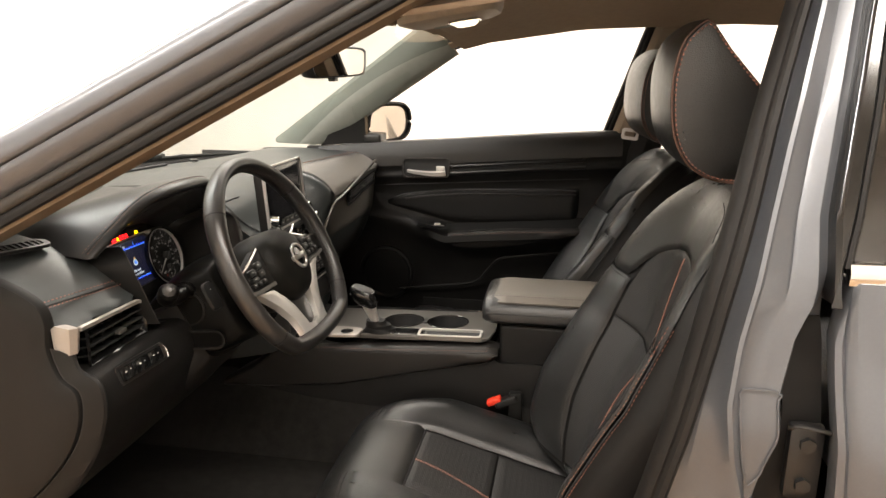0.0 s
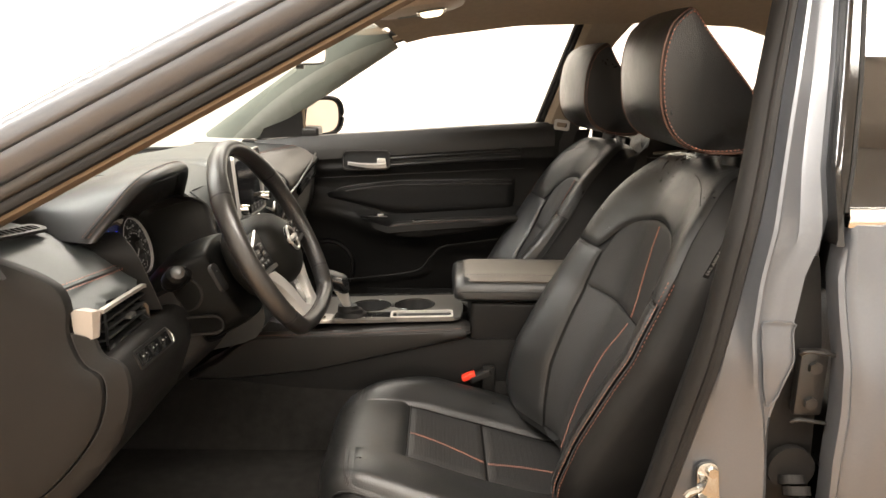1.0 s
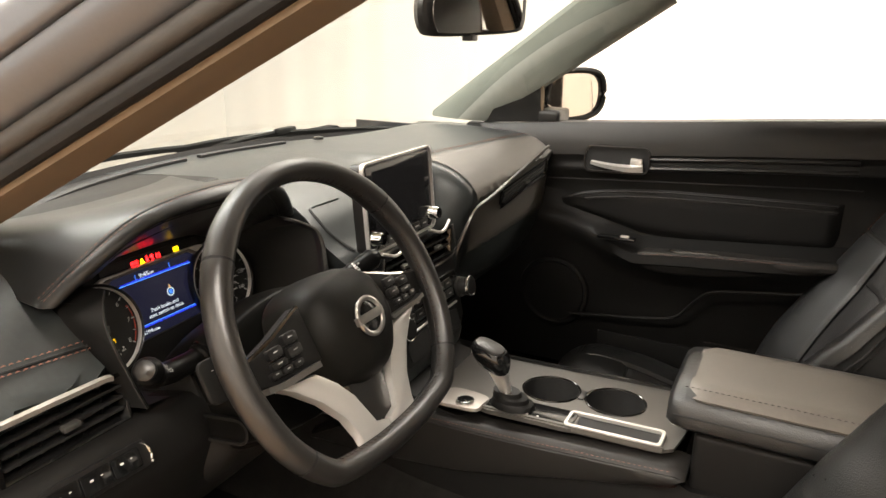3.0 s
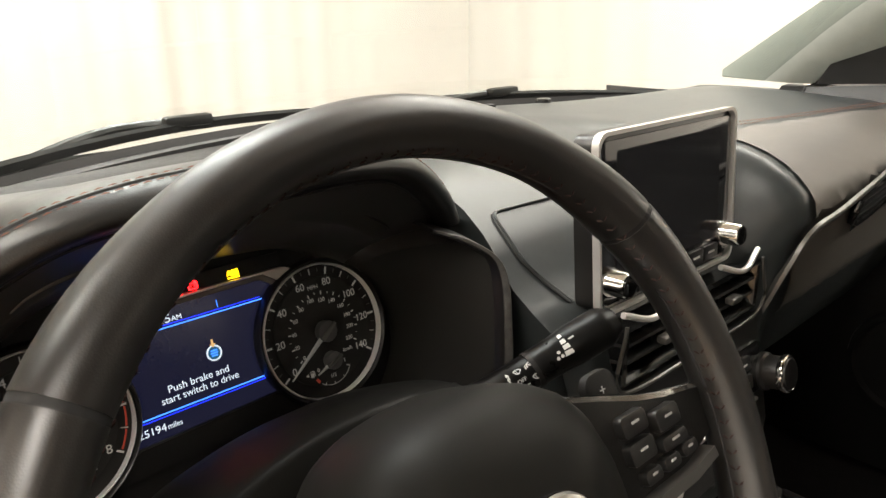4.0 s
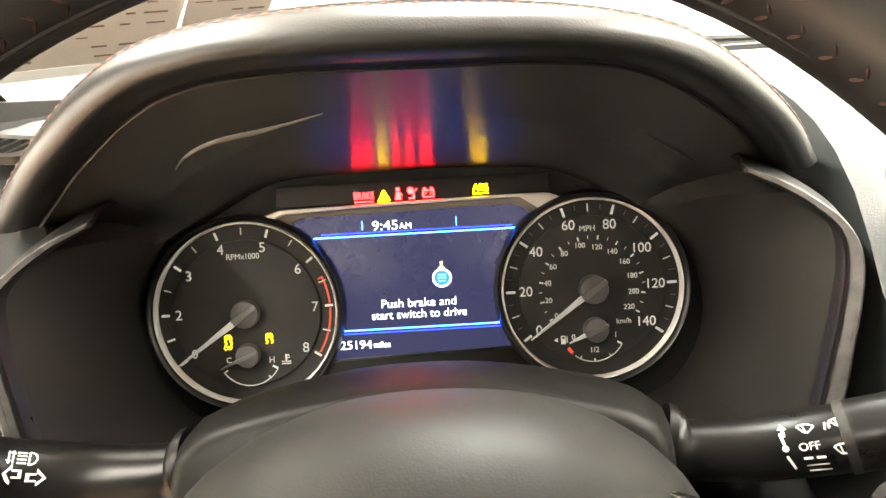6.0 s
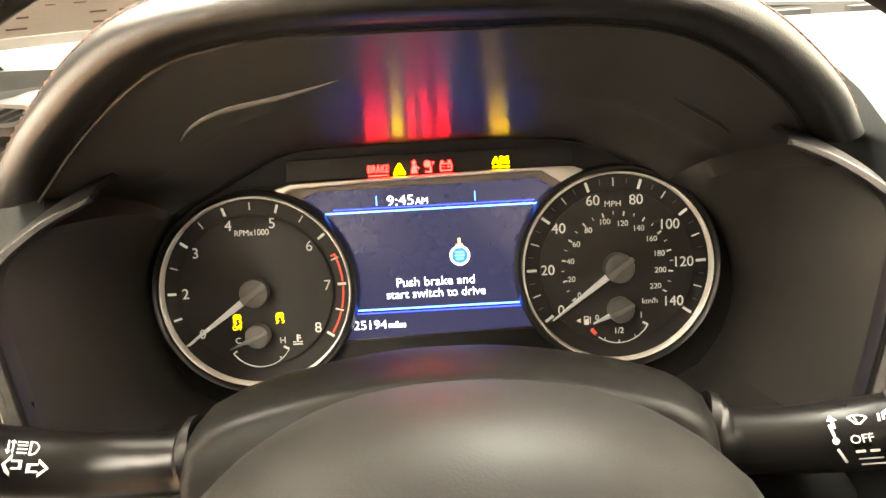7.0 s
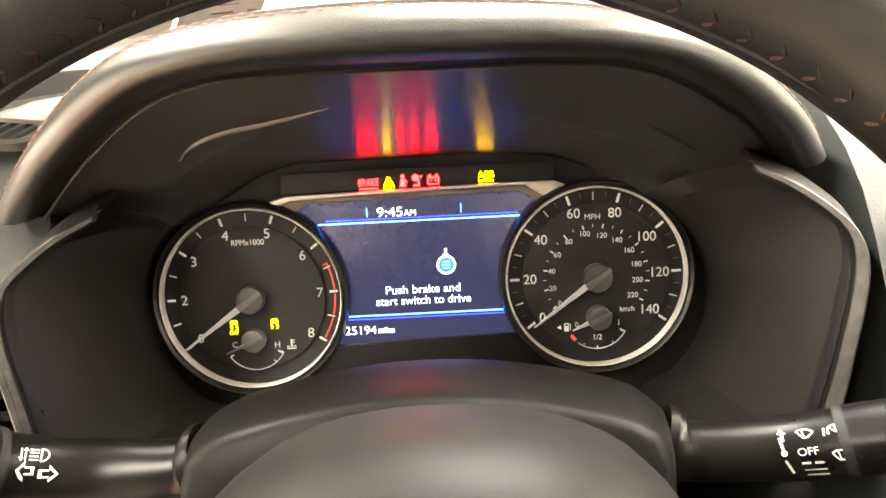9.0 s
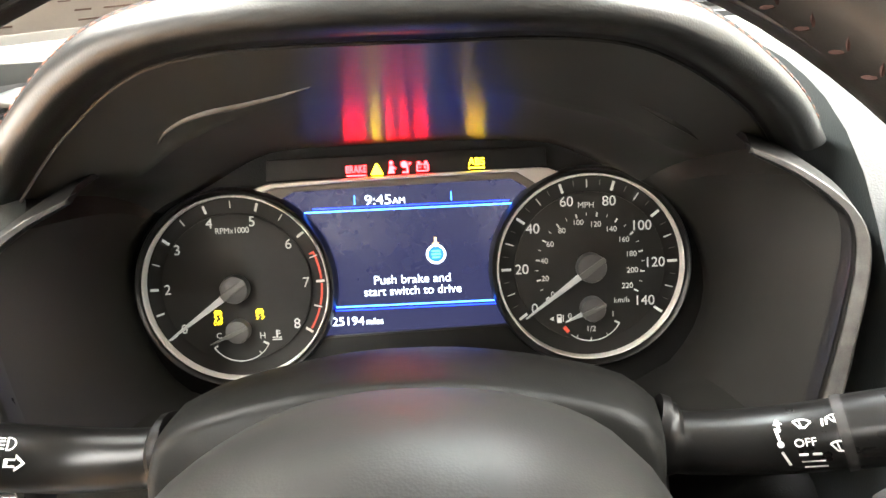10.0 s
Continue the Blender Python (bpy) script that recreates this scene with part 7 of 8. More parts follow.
def head_restraint(st):
    """A padded wedge with flat side panels, creased below, and red seams round them."""
    prof = spline([(0.746, 1.208), (0.724, 1.184), (0.713, 1.138), (0.714, 1.085), (0.723, 1.040), (0.744, 1.006), (0.776, 0.986), (0.815, 0.979), (0.860, 0.981), (0.886, 0.990), (0.896, 1.020), (0.890, 1.050), (0.868, 1.082), (0.836, 1.120), (0.790, 1.172), (0.764, 1.206), (0.755, 1.213)], 72, True)
    c = V((0.790, 1.075))

    def side_y(q, k):
        below = (q[1] - 0.986) - (q[0] - 0.793) * 0.62
        crease = 0.010 * step(below, 0.004, -0.010) * step(q[0], 0.785, 0.82)
        return 0.134 + 0.004 * (1 - k * k) - crease

    def ring(k, y, fx=0.0):
        out = []
        for p in prof:
            q = c + (p - c) * k
            yy = y if y is not None else side_y(q, k)
            out.append((q[0] + fx * step(q[0], 0.80, 0.70), yy, q[1]))
        return out

    side = [ring(k, None, 0.004) for k in (0.15, 0.35, 0.55, 0.7, 0.82, 0.92, 0.972)]
    half = side + [ring(0.990, 0.128, 0.002), ring(1.0, 0.118), ring(1.006, 0.095, -0.004), ring(1.01, 0.055, -0.009), ring(1.012, 0.0, -0.011)]
    rings = [[V((x, -y, z)) for x, y, z in r] for r in half] + [[V(p) for p in r] for r in half[-2::-1]]
    h = part("headrest", loft(rings), LEATHER, st, "black leather headrest with red seam")
    for s in (-1, 1):
        for k, y in ((0.9985, 0.1265), (0.950, None)):
            seam = []
            for p in prof:
                q = c + (p - c) * k
                yy = (y if y is not None else side_y(q, k) + 0.0012) + 0.0006
                seam.append(V((q[0] + 0.003 * step(q[0], 0.80, 0.70), s * yy, q[1])))
            part("red_stitching", stitches(seam + seam[:1], 0.0050, 0.0022, 0.0013, up=(0, s, 0)), RED, h)
        seam = [V(((c + (p - c) * 0.988)[0] + 0.002 * step(p[0], 0.80, 0.70), s * 0.1290, (c + (p - c) * 0.988)[1])) for p in prof]
        part("welt", tube(seam + seam[:2], 0.0022, 8, up=(0, 1, 0)), RUST_WELT, h, "rust-brown piped welt")
        part("post", tube([V((0.878, s * 0.062, 0.93)), V((0.866, s * 0.062, 1.01))], 0.0062, 10, up=(1, 0, 0)), CHROME, st)
        part("post_guide", loft([[V((0.873 + r * math.cos(a), s * 0.062 + r * 1.25 * math.sin(a), z)) for a in np.linspace(0, 2 * math.pi, 18, endpoint=False)] for r, z in ((0.019, 0.950), (0.019, 0.970), (0.015, 0.975), (0.006, 0.976))]), PLASTIC_S, st)
    return h


def front_seat(label):
    st = thing("front_seat", label, "car seat", group="front seats")
    us = np.linspace(-1, 1, 41)
    rings = []
    for v in np.linspace(0, 1, 38):
        front = [back_pt(u, v, -0.006) for u in us]
        th = float(np.interp(v, [0, 0.5, 0.85, 1.0], [0.13, 0.12, 0.085, 0.045]))
        a, b = front[0], front[-1]
        bx_ = back_pt(0, v).x + th
        z = back_pt(0, v).z + 0.02
        back = [V((bx_ + 0.0, b.y * 0.97, z)), V((bx_ + 0.02, b.y * 0.7, z)), V((bx_ + 0.028, 0, z)), V((bx_ + 0.02, a.y * 0.7, z)), V((bx_, a.y * 0.97, z))]
        side_b = [lerp(b, back[0], k) + V((0, 0.016 * math.sin(3.14 * k), 0)) for k in (0.15, 0.5)]
        side_a = [lerp(a, back[-1], k) + V((0, -0.016 * math.sin(3.14 * k), 0)) for k in (0.5, 0.15)]
        rings.append(front + side_b + back + side_a)
    br = part("backrest", loft(rings), LEATHER_SIDE, st)
    iw = lambda v: float(np.interp(v, [0.03, 0.2, 0.42, 0.5, 0.58, 0.66, 0.71, 0.735, 0.745], [0.40, 0.46, 0.50, 0.52, 0.53, 0.50, 0.42, 0.30, 0.12]))
    part("centre_insert", patch(back_pt, (lambda v: -iw(v) + 0.01, lambda v: iw(v) - 0.01), (0.03, 0.475), edge=0.05, lift=0.003), PERF, br, "perforated black centre insert")
    part("centre_insert", patch(back_pt, (lambda v: -iw(v) + 0.01, lambda v: iw(v) - 0.01), (0.481, 0.745), edge=0.05, m=30, lift=0.003), PERF, br)
    # one smooth shoulder that runs round the top of the insert
    rows = []
    for q in np.linspace(0, 1, 26):
        row = []
        for k in np.linspace(0, 1, 45):
            u = lerp(-0.915, 0.915, k)
            v0 = 0.752 - 0.145 * step(abs(u), 0.10, 0.60) ** 1.6 if abs(u) < 0.56 else 0.60
            v0 = 0.60 + 0.152 * math.sqrt(max(0.0, 1 - (u / 0.55) ** 2)) if abs(u) < 0.55 else 0.60
            v = lerp(v0, 0.985, q)
            e = min(q, 1 - q, k, 1 - k)
            row.append(back_pt(u, v, 0.0045 * math.sqrt(min(1, e / 0.05)) - 0.001))
        rows.append(row)
    part("shoulder_panel", sheet(rows), LEATHER, br, "smooth leather shoulder panel")
    part("shoulder_seam", tube([back_pt(u, 0.83 + 0.07 * (1 - (u / 0.8) ** 2), 0.0035) for u in np.linspace(-0.8, -0.15, 24)], 0.0009, 6), SEAM, br)
    for s in (-1, 1):
        lo_, hi_ = (lambda v: s * (iw(v) + 0.012)), (lambda v: s * 0.90)
        part("side_bolster", patch(back_pt, (lo_, hi_), (0.02, 0.596), n=20, edge=0.05), LEATHER, br, "smooth leather side bolster")
        for du in (-0.014, 0.014):
            w = [back_pt(s * (0.922 + du), v, 0.0030) for v in np.linspace(0.02, 0.66, 70)]
            part("red_stitching", stitches(w, 0.0048, 0.003, 0.0010, up=(-0.6, s * 0.6, 0.2)), RED if s < 0 else BLACK_THREAD, br, "double stitching")
            w = [back_pt(s * (iw(v) + 0.005 + du * 0.9), v, 0.0030) for v in np.linspace(0.04, 0.60, 60)]
            part("stitching", stitches(w, 0.0046, 0.003, 0.0005, up=(-0.9, 0, 0.3)), BLACK_THREAD, br)
        part("bolster_welt", tube([back_pt(s * 0.922, v, 0.001) for v in np.linspace(0.02, 0.66, 50)], 0.0016, 6), SEAM, br)
        for d in (-0.008, 0.0, 0.008):
            w = [back_pt(s * u, 0.598 + d, 0.0035) for u in np.linspace(0.56, 0.9, 20)]
            part("stitching", tube(w, 0.0007, 5), SEAM, br)
    # curved red centre seam
    red_u = lambda v: float(np.interp(v, [0.03, 0.2, 0.35, 0.475, 0.60, 0.70, 0.742], [0.02, -0.01, -0.06, -0.16, -0.09, -0.04, -0.02]))
    for v0, v1 in ((0.03, 0.472), (0.484, 0.742)):
        for du in (-0.007, 0.007):
            part("red_seam", stitches([back_pt(red_u(v) + du, v, 0.0024) for v in np.linspace(v0, v1, 50)], 0.0042, 0.0010, 0.0009, up=(-0.9, 0, 0.3)), RED, br)
    part("horizontal_seam", tube([back_pt(u, 0.478, 0.0008) for u in np.linspace(-0.50, 0.50, 24)], 0.0012, 6), SEAM, br)
    # cushion
    rings = []
    for s_ in np.linspace(0, 1, 34):
        top = [cush_pt(u, s_, -0.006) for u in us]
        a, b = top[0], top[-1]
        rings.append(top + [V((b.x + 0.01, b.y + 0.004, min(b.z - 0.02, 0.32))), V((max(b.x, 0.19), b.y - 0.03, 0.24)), V((max(a.x, 0.19), a.y + 0.03, 0.24)), V((a.x + 0.01, a.y - 0.004, min(a.z - 0.02, 0.32)))])
    cu = part("cushion", loft(rings), LEATHER_SIDE, st)
    part("centre_insert", patch(cush_pt, (-0.43, 0.43), (0.462, 0.690), edge=0.05), PERF, cu)
    part("centre_insert", patch(cush_pt, (-0.43, 0.43), (0.697, 0.97), edge=0.05), PERF, cu)
    part("front_roll", patch(cush_pt, (-0.92, 0.92), (0.04, 0.455), edge=0.05, n=34, lift=0.005), LEATHER, cu, "smooth leather front edge")
    for s in (-1, 1):
        part("side_bolster", patch(cush_pt, (s * 0.445, s * 0.90), (0.300, 0.97), n=18, m=34, edge=0.05, lift=0.007), LEATHER, cu)
        w = [cush_pt(s * 0.437, v, 0.003) for v in np.linspace(0.46, 0.97, 40)]
        part("stitching", stitches(w, 0.0046, 0.003, 0.0005), BLACK_THREAD, cu)
        w = [cush_pt(s * 0.93, v, 0.003) for v in np.linspace(0.05, 0.97, 60)]
        part("welt", tube(w, 0.0018, 6), SEAM, cu)
        for d in (-0.006, 0.006):
            w = [cush_pt(s * u, 0.298 + d, 0.0055) for u in np.linspace(0.50, 0.90, 16)]
            part("stitching", tube(w, 0.0006, 5), BLACK_THREAD, cu)
    for s0, s1, a, b in ((0.463, 0.688, -0.06, -0.20), (0.699, 0.96, -0.20, -0.10)):
        for du in (-0.008, 0.008):
            w = [cush_pt(lerp(a, b, k) + 0.03 * math.sin(3.14 * k) + du, lerp(s0, s1, k), 0.0032) for k in np.linspace(0, 1, 30)]
            part("red_seam", stitches(w, 0.0042, 0.0010, 0.0009), RED, cu)
    part("seam", tube([cush_pt(u, 0.459, 0.001) for u in np.linspace(-0.45, 0.45, 36)], 0.0012, 6), SEAM, cu)
    head_restraint(st)
    part("seat_base", rbox((0.38, 0, 0.245), (0.42, 0.36, 0.04), 0.01), PLASTIC, st)
    return st


driver = front_seat("black leather driver's seat with perforated insert and red stitching")
driver.location = (0, -0.372, 0)
passenger = copy_thing(driver, Matrix.Translation((0.588, 0.376, -0.004)) @ Matrix.Rotation(radians(5.4), 4, "Z") @ Matrix.Diagonal((1, -1.02, 1, 1)) @ Matrix.Translation((-0.65, 0, 0)))
lean = Matrix.Translation((0.65, 0, 0.40)) @ Matrix.Rotation(radians(6.6), 4, "Y") @ Matrix.Translation((-0.65, 0, -0.40))
for ob in passenger.children:
    if ob.name.split(".")[0] in ("backrest", "headrest", "post", "post_guide"):
        ob.matrix_local = lean @ ob.matrix_local
AT = axes((0.776, -0.648 + 0.372, 0.832), V((0.40, -0.05, 0.90)), V((-0.80, -0.45, 0.36)))
part("airbag_label", plate(rrect(0.058, 0.014, 0.002), 0.0012, 0, AT), SEAM, driver, "black sewn-in airbag label")
lettering("airbag_text", "SRS AIRBAG", 0.0095, WHITE_MARK, AT @ Matrix.Translation((0, 0, 0.0014)), driver)
passenger["label"] = "black leather passenger seat with perforated insert and red stitching"

# buckle and belt parts
buckle = thing("belt_buckle", "black seat belt buckle with red release button", "belt buckle")
BK = axes((0.435, -0.128, 0.412), (0.9, 0, 0.42), (-0.2, 1, 0))
part("stalk", rbox(BK @ V((0.035, 0, -0.028)), (0.030, 0.020, 0.07), 0.006), PLASTIC, buckle)
part("housing", plate(rrect(0.055, 0.026, 0.006), 0.014, 0.004, BK @ Matrix.Translation((0.022, 0, -0.014)) @ Matrix.Rotation(radians(0), 4, "Z")), PLASTIC_S, buckle)
part("release_button", rbox(BK @ V((-0.004, 0, 0.002)), (0.034, 0.022, 0.012), 0.004, 2, BK.to_3x3()), PETROL, buckle, "bright red release button")
belt = thing("seat_belt", "black woven seat belt with metal tongue on the centre pillar", "seat belt")
part("webbing", loft([[V((x, y, z)) + d for d in (V((-0.004, -0.0, 0)), V((0.040, 0.004, 0)), V((0.040, 0.006, 0)), V((-0.004, 0.002, 0)))] for x, y, z in ((0.72, 0.655, 0.40), (0.735, 0.650, 0.70), (0.755, 0.648, 0.90), (0.80, 0.620, 1.06))]), mat("webbing", (0.02, 0.02, 0.02), 0.8, bump=0.6, bscale=600), belt)
TG = axes((0.752, 0.640, 0.952), (1, 0, -0.12), (0, 0.1, 1))
part("tongue", ring_plate(rrect(0.050, 0.034, 0.007), rrect(0.034, 0.014, 0.004), 0.005, TG), SILVER, belt, "bright metal belt tongue")
part("anchor_guide", rbox((0.825, 0.612, 1.075), (0.05, 0.016, 0.03), 0.006), PLASTIC_S, belt)

# ---- passenger's door ----
pdoor = thing("passenger_door", "closed black passenger door panel with padded insert", "car door")


def sill_z(x):
    return float(np.interp(x, [-0.26, -0.1, 0.212, 0.45, 0.704, 0.80], [0.888, 0.902, 0.923, 0.941, 0.957, 0.963]))


def door_sec(x):
    s = sill_z(x)
    arm = step(x, 0.02, 0.20) * (1 - 0.25 * step(x, 0.45, 0.62))
    az = float(np.interp(x, [-0.25, 0.0, 0.19, 0.30, 0.62, 0.80], [0.70, 0.655, 0.605, 0.615, 0.640, 0.65]))
    dp = 0.020 + 0.055 * arm
    return [(0.745, s - 0.012), (0.72, s), (0.690, s - 0.002), (0.672, s - 0.020), (0.664, s - 0.050), (0.662, s - 0.078), (0.668, s - 0.088), (0.668, s - 0.100), (0.664, s - 0.106), (0.664, s - 0.118), (0.672, s - 0.126), (0.676, s - 0.170), (0.675, az + 0.075), (0.668, az + 0.040), (0.664 - dp * 0.5, az + 0.026), (0.662 - dp, az + 0.014), (0.658 - dp, az - 0.006), (0.662 - dp * 0.7, az - 0.030), (0.655, az - 0.075), (0.650, 0.46), (0.655, 0.36), (0.67, 0.26), (0.76, 0.25)]


rows = []
for x in np.linspace(-0.30, 0.735, 56):
    rows.append([V((x, y, z)) for y, z in door_sec(x)])
part("panel", sheet(rows, 0.006), PLASTIC, pdoor, angle=50)
rows = []
for x in np.linspace(-0.26, 0.735, 40):
    rows.append([V((x, y - 0.003, z + 0.001)) for y, z in door_sec(x)[1:6]])
part("upper_trim", sheet(rows, 0.002), BROWN_PAD, pdoor, "soft upper trim along the window sill")
part("front_edge", tube([V((-0.258, y - 0.004, z)) for y, z in door_sec(-0.258)[1:8]], 0.0022, 6, up=(1, 0, 0)), SEAM, pdoor)
# grooved trim band
for dz in (-0.087, -0.109):
    part("trim_bead", sweep([V((x, 0.6625, sill_z(x) + dz)) for x in np.linspace(0.19, 0.625, 20)], circle(0.0058, 8), up=(0, 0, 1)), PLASTIC_S, pdoor)
part("trim_groove", sweep([V((x, 0.6655, sill_z(x) - 0.098)) for x in np.linspace(0.19, 0.625, 20)], [(-0.002, -0.006), (0.002, -0.006), (0.002, 0.006), (-0.002, 0.006)]), SEAM, pdoor)
part("trim_split", tube([V((x, 0.6735, float(np.interp(x, [-0.25, 0.0, 0.62], [0.752, 0.768, 0.805])))) for x in np.linspace(-0.25, 0.64, 24)], 0.002, 6), SEAM, pdoor)
# padded insert with stitch lines
def insert_top(x):
    return float(np.interp(x, [-0.02, 0.03, 0.08, 0.14, 0.238, 0.602], [0.716, 0.738, 0.748, 0.756, 0.764, 0.773]))


rows = []
for q in np.linspace(0, 1, 10):
    row = []
    for x in np.linspace(-0.020, 0.610, 44):
        zt = insert_top(x)
        zb = float(np.interp(x, [-0.02, 0.19, 0.30, 0.61], [0.704, 0.648, 0.640, 0.660]))
        e = min(q, 1 - q, (x + 0.020) / 0.2, (0.610 - x) / 0.1)
        row.append(V((x, 0.672 - 0.012 * math.sqrt(max(0.0, min(1.0, e / 0.2))), lerp(zb, zt, q))))
    rows.append(row)
part("padded_insert", sheet(rows), LEATHER_SIDE, pdoor, "padded leather door insert")
for dz in (0.004, 0.0165):
    w = [V((x, 0.6592, insert_top(x) - dz)) for x in np.linspace(-0.005 + 3 * dz, 0.60, 44)]
    part("insert_welt", tube(w, 0.0022, 8), BROWN_PAD, pdoor, "rolled leather welt")
    part("stitching", stitches([p + V((0, -0.0012, -0.0042)) for p in w], 0.005, 0.003, 0.0008, up=(0, -1, 0)), BLACK_THREAD, pdoor)
# rounded armrest with a stitched upper edge
rings = []
for x in np.linspace(0.190, 0.615, 34):
    zt = float(np.interp(x, [0.19, 0.21, 0.395, 0.615], [0.618, 0.628, 0.644, 0.656]))
    zb = float(np.interp(x, [0.19, 0.215, 0.24, 0.30, 0.396, 0.58, 0.615], [0.606, 0.585, 0.580, 0.580, 0.592, 0.628, 0.634]))
    rings.append([V((x, y, z)) for y, z in ((0.66, zt + 0.004), (0.606, zt + 0.003), (0.594, zt), (0.588, lerp(zt, zb, 0.25)), (0.588, lerp(zt, zb, 0.6)), (0.594, lerp(zt, zb, 0.9)), (0.604, zb), (0.66, zb + 0.012))])
part("armrest", loft(rings), BROWN_PAD, pdoor, "stitched black leather door armrest")
part("red_stitching", stitches([r[2] + V((0, -0.0032, -0.0045)) for r in rings[1:]], 0.005, 0.003, 0.0007, up=(0, -1, 0.3)), RED, pdoor)
part("pocket_edge", tube(spline([V((0.03, 0.628, 0.424)), V((0.239, 0.622, 0.452)), V((0.299, 0.618, 0.471)), V((0.330, 0.614, 0.510)), V((0.367, 0.612, 0.547)), V((0.44, 0.612, 0.560)), V((0.60, 0.618, 0.580))], 40), 0.004, 8), PLASTIC, pdoor, "moulded edge of the door pocket")
# inside handle
HN = axes((0.115, 0.6605, 0.828), (1, 0, 0.03), (0, 0, 1)) @ Matrix.Rotation(radians(0), 4, "X")
HN = Matrix(((1, 0, 0, 0.115), (0, 0, -1, 0.6600), (0.03, 1, 0, 0.828), (0, 0, 0, 1)))
hl = rrect(0.150, 0.056, 0.016)
part("handle_bezel", ring_plate([(x * 1.06, y * 1.14) for x, y in hl], hl, 0.006, HN), PLASTIC_S, pdoor)
part("handle_pocket", plate(hl, 0.002, 0, HN), SEAM, pdoor)
part("door_handle", sweep(spline([HN @ V((-0.060, -0.008, 0.008)), HN @ V((-0.02, -0.014, 0.012)), HN @ V((0.03, -0.018, 0.014)), HN @ V((0.066, -0.016, 0.010))], 20), [(-0.004, -0.004), (0.005, -0.004), (0.006, 0.003), (0.0, 0.006), (-0.005, 0.003)], scale=[1.0 + 0.9 * i / 19 for i in range(20)]), SILVER, pdoor, "chrome inside door handle")
part("lock_tab", rbox(HN @ V((0.050, -0.004, 0.010)), (0.028, 0.012, 0.022), 0.004), SILVER, pdoor)
# armrest switches and pull cup
part("window_switch", rbox((0.145, 0.598, 0.652), (0.09, 0.022, 0.008), 0.003), PIANO, pdoor)
part("switch_tip", rbox((0.165, 0.597, 0.657), (0.020, 0.010, 0.006), 0.002), SILVER, pdoor)
part("pull_cup", plate(rrect(0.115, 0.018, 0.006), 0.003, 0.001, axes((0.325, 0.600, 0.634), (1, 0, 0.03), (0, 0.2, 1))), PIANO, pdoor)
part("armrest_line", tube([V((x, 0.598 + 0.02 * step(x, 0.45, 0.62), float(np.interp(x, [0.16, 0.19, 0.30, 0.62], [0.625, 0.605, 0.600, 0.622])))) for x in np.linspace(0.18, 0.60, 24)], 0.002, 6), SEAM, pdoor)
rings = [[V((-0.02 + r * math.cos(a), y, 0.47 + r * math.sin(a))) for a in np.linspace(0, 2 * math.pi, 36, endpoint=False)] for r, y in ((0.095, 0.652), (0.092, 0.642), (0.084, 0.640), (0.078, 0.648), (0.0, 0.646))]
part("speaker_grille", loft(rings, True, False), PLASTIC, pdoor, "round speaker grille")
part("map_pocket", loft([[V((x, y, z)) for y, z in ((0.652, 0.29), (0.590, 0.30), (0.580, 0.36), (0.586, 0.41), (0.592, 0.41), (0.588, 0.36), (0.652, 0.34))] for x in np.linspace(0.12, 0.66, 6)]), PLASTIC, pdoor)
rows = [[V((x, lerp(0.735, 0.62, q), lerp(sill_z(x) - 0.01, pass_rail(min(x, 0.785)).z, q))) for x in np.linspace(-0.12, 0.72, 12)] for q in np.linspace(0, 1, 6)]
wp = part("window_pane", sheet([[V((p.x + (0.09 * q if p.x > 0.5 else 0.0), p.y, p.z)) for p in r] for r, q in zip(rows, np.linspace(0, 1, 6))]), CLEAR, pdoor, "clear window glass")
wp.visible_shadow = False
sail = [(-0.245, 0.892), (-0.100, 0.902), (-0.094, 0.915), (-0.094, 1.035), (-0.115, 1.030), (-0.205, 0.965)]
part("mirror_sail", plate(sail, 0.012, 0.003, Matrix(((1, 0, 0, 0), (0, 0, 1, 0.692), (0, 1, 0, 0), (0, 0, 0, 1)))), PLASTIC, pdoor, "black triangular mirror sail")
part("sail_post", tube([V((-0.094, 0.70, 0.905)), V((-0.092, 0.692, 0.97)), V((-0.094, 0.680, 1.04))], 0.005, 8, up=(1, 0, 0)), TRIM_BEIGE, pdoor)
# rear passenger door behind it
pd2 = thing("rear_passenger_door", "closed black rear door panel with chrome handle", "car door")
rows = [[V((x, y, z)) for y, z in ((0.745, 0.955), (0.70, 0.965), (0.675, 0.94), (0.672, 0.84), (0.682, 0.76), (0.67, 0.68), (0.60, 0.65), (0.61, 0.62), (0.66, 0.56), (0.66, 0.26))] for x in np.linspace(0.86, 1.85, 8)]
part("panel", sheet(rows, 0.006), PLASTIC, pd2)
part("handle_bezel", ring_plate([(x * 1.06, y * 1.14) for x, y in hl], hl, 0.006, HN @ Matrix.Translation((1.0, 0.02, 0.004))), PLASTIC_S, pd2)
part("door_handle", tube([V((1.06, 0.655, 0.862)), V((1.10, 0.650, 0.866)), V((1.17, 0.652, 0.872))], 0.007, 8), CHROME, pd2, "chrome inside door handle")
rows = [[V((x, lerp(0.735, 0.625, q), lerp(0.96, 1.28, q))) for x in (0.86, 1.2, 1.7)] for q in np.linspace(0, 1, 4)]
wp = part("window_pane", sheet(rows), CLEAR, pd2)
wp.visible_shadow = False
part("quarter_bar", tube([V((1.38, 0.735, 0.95)), V((1.42, 0.63, 1.27))], 0.010, 8, up=(1, 0, 0)), PLASTIC_S, pd2)

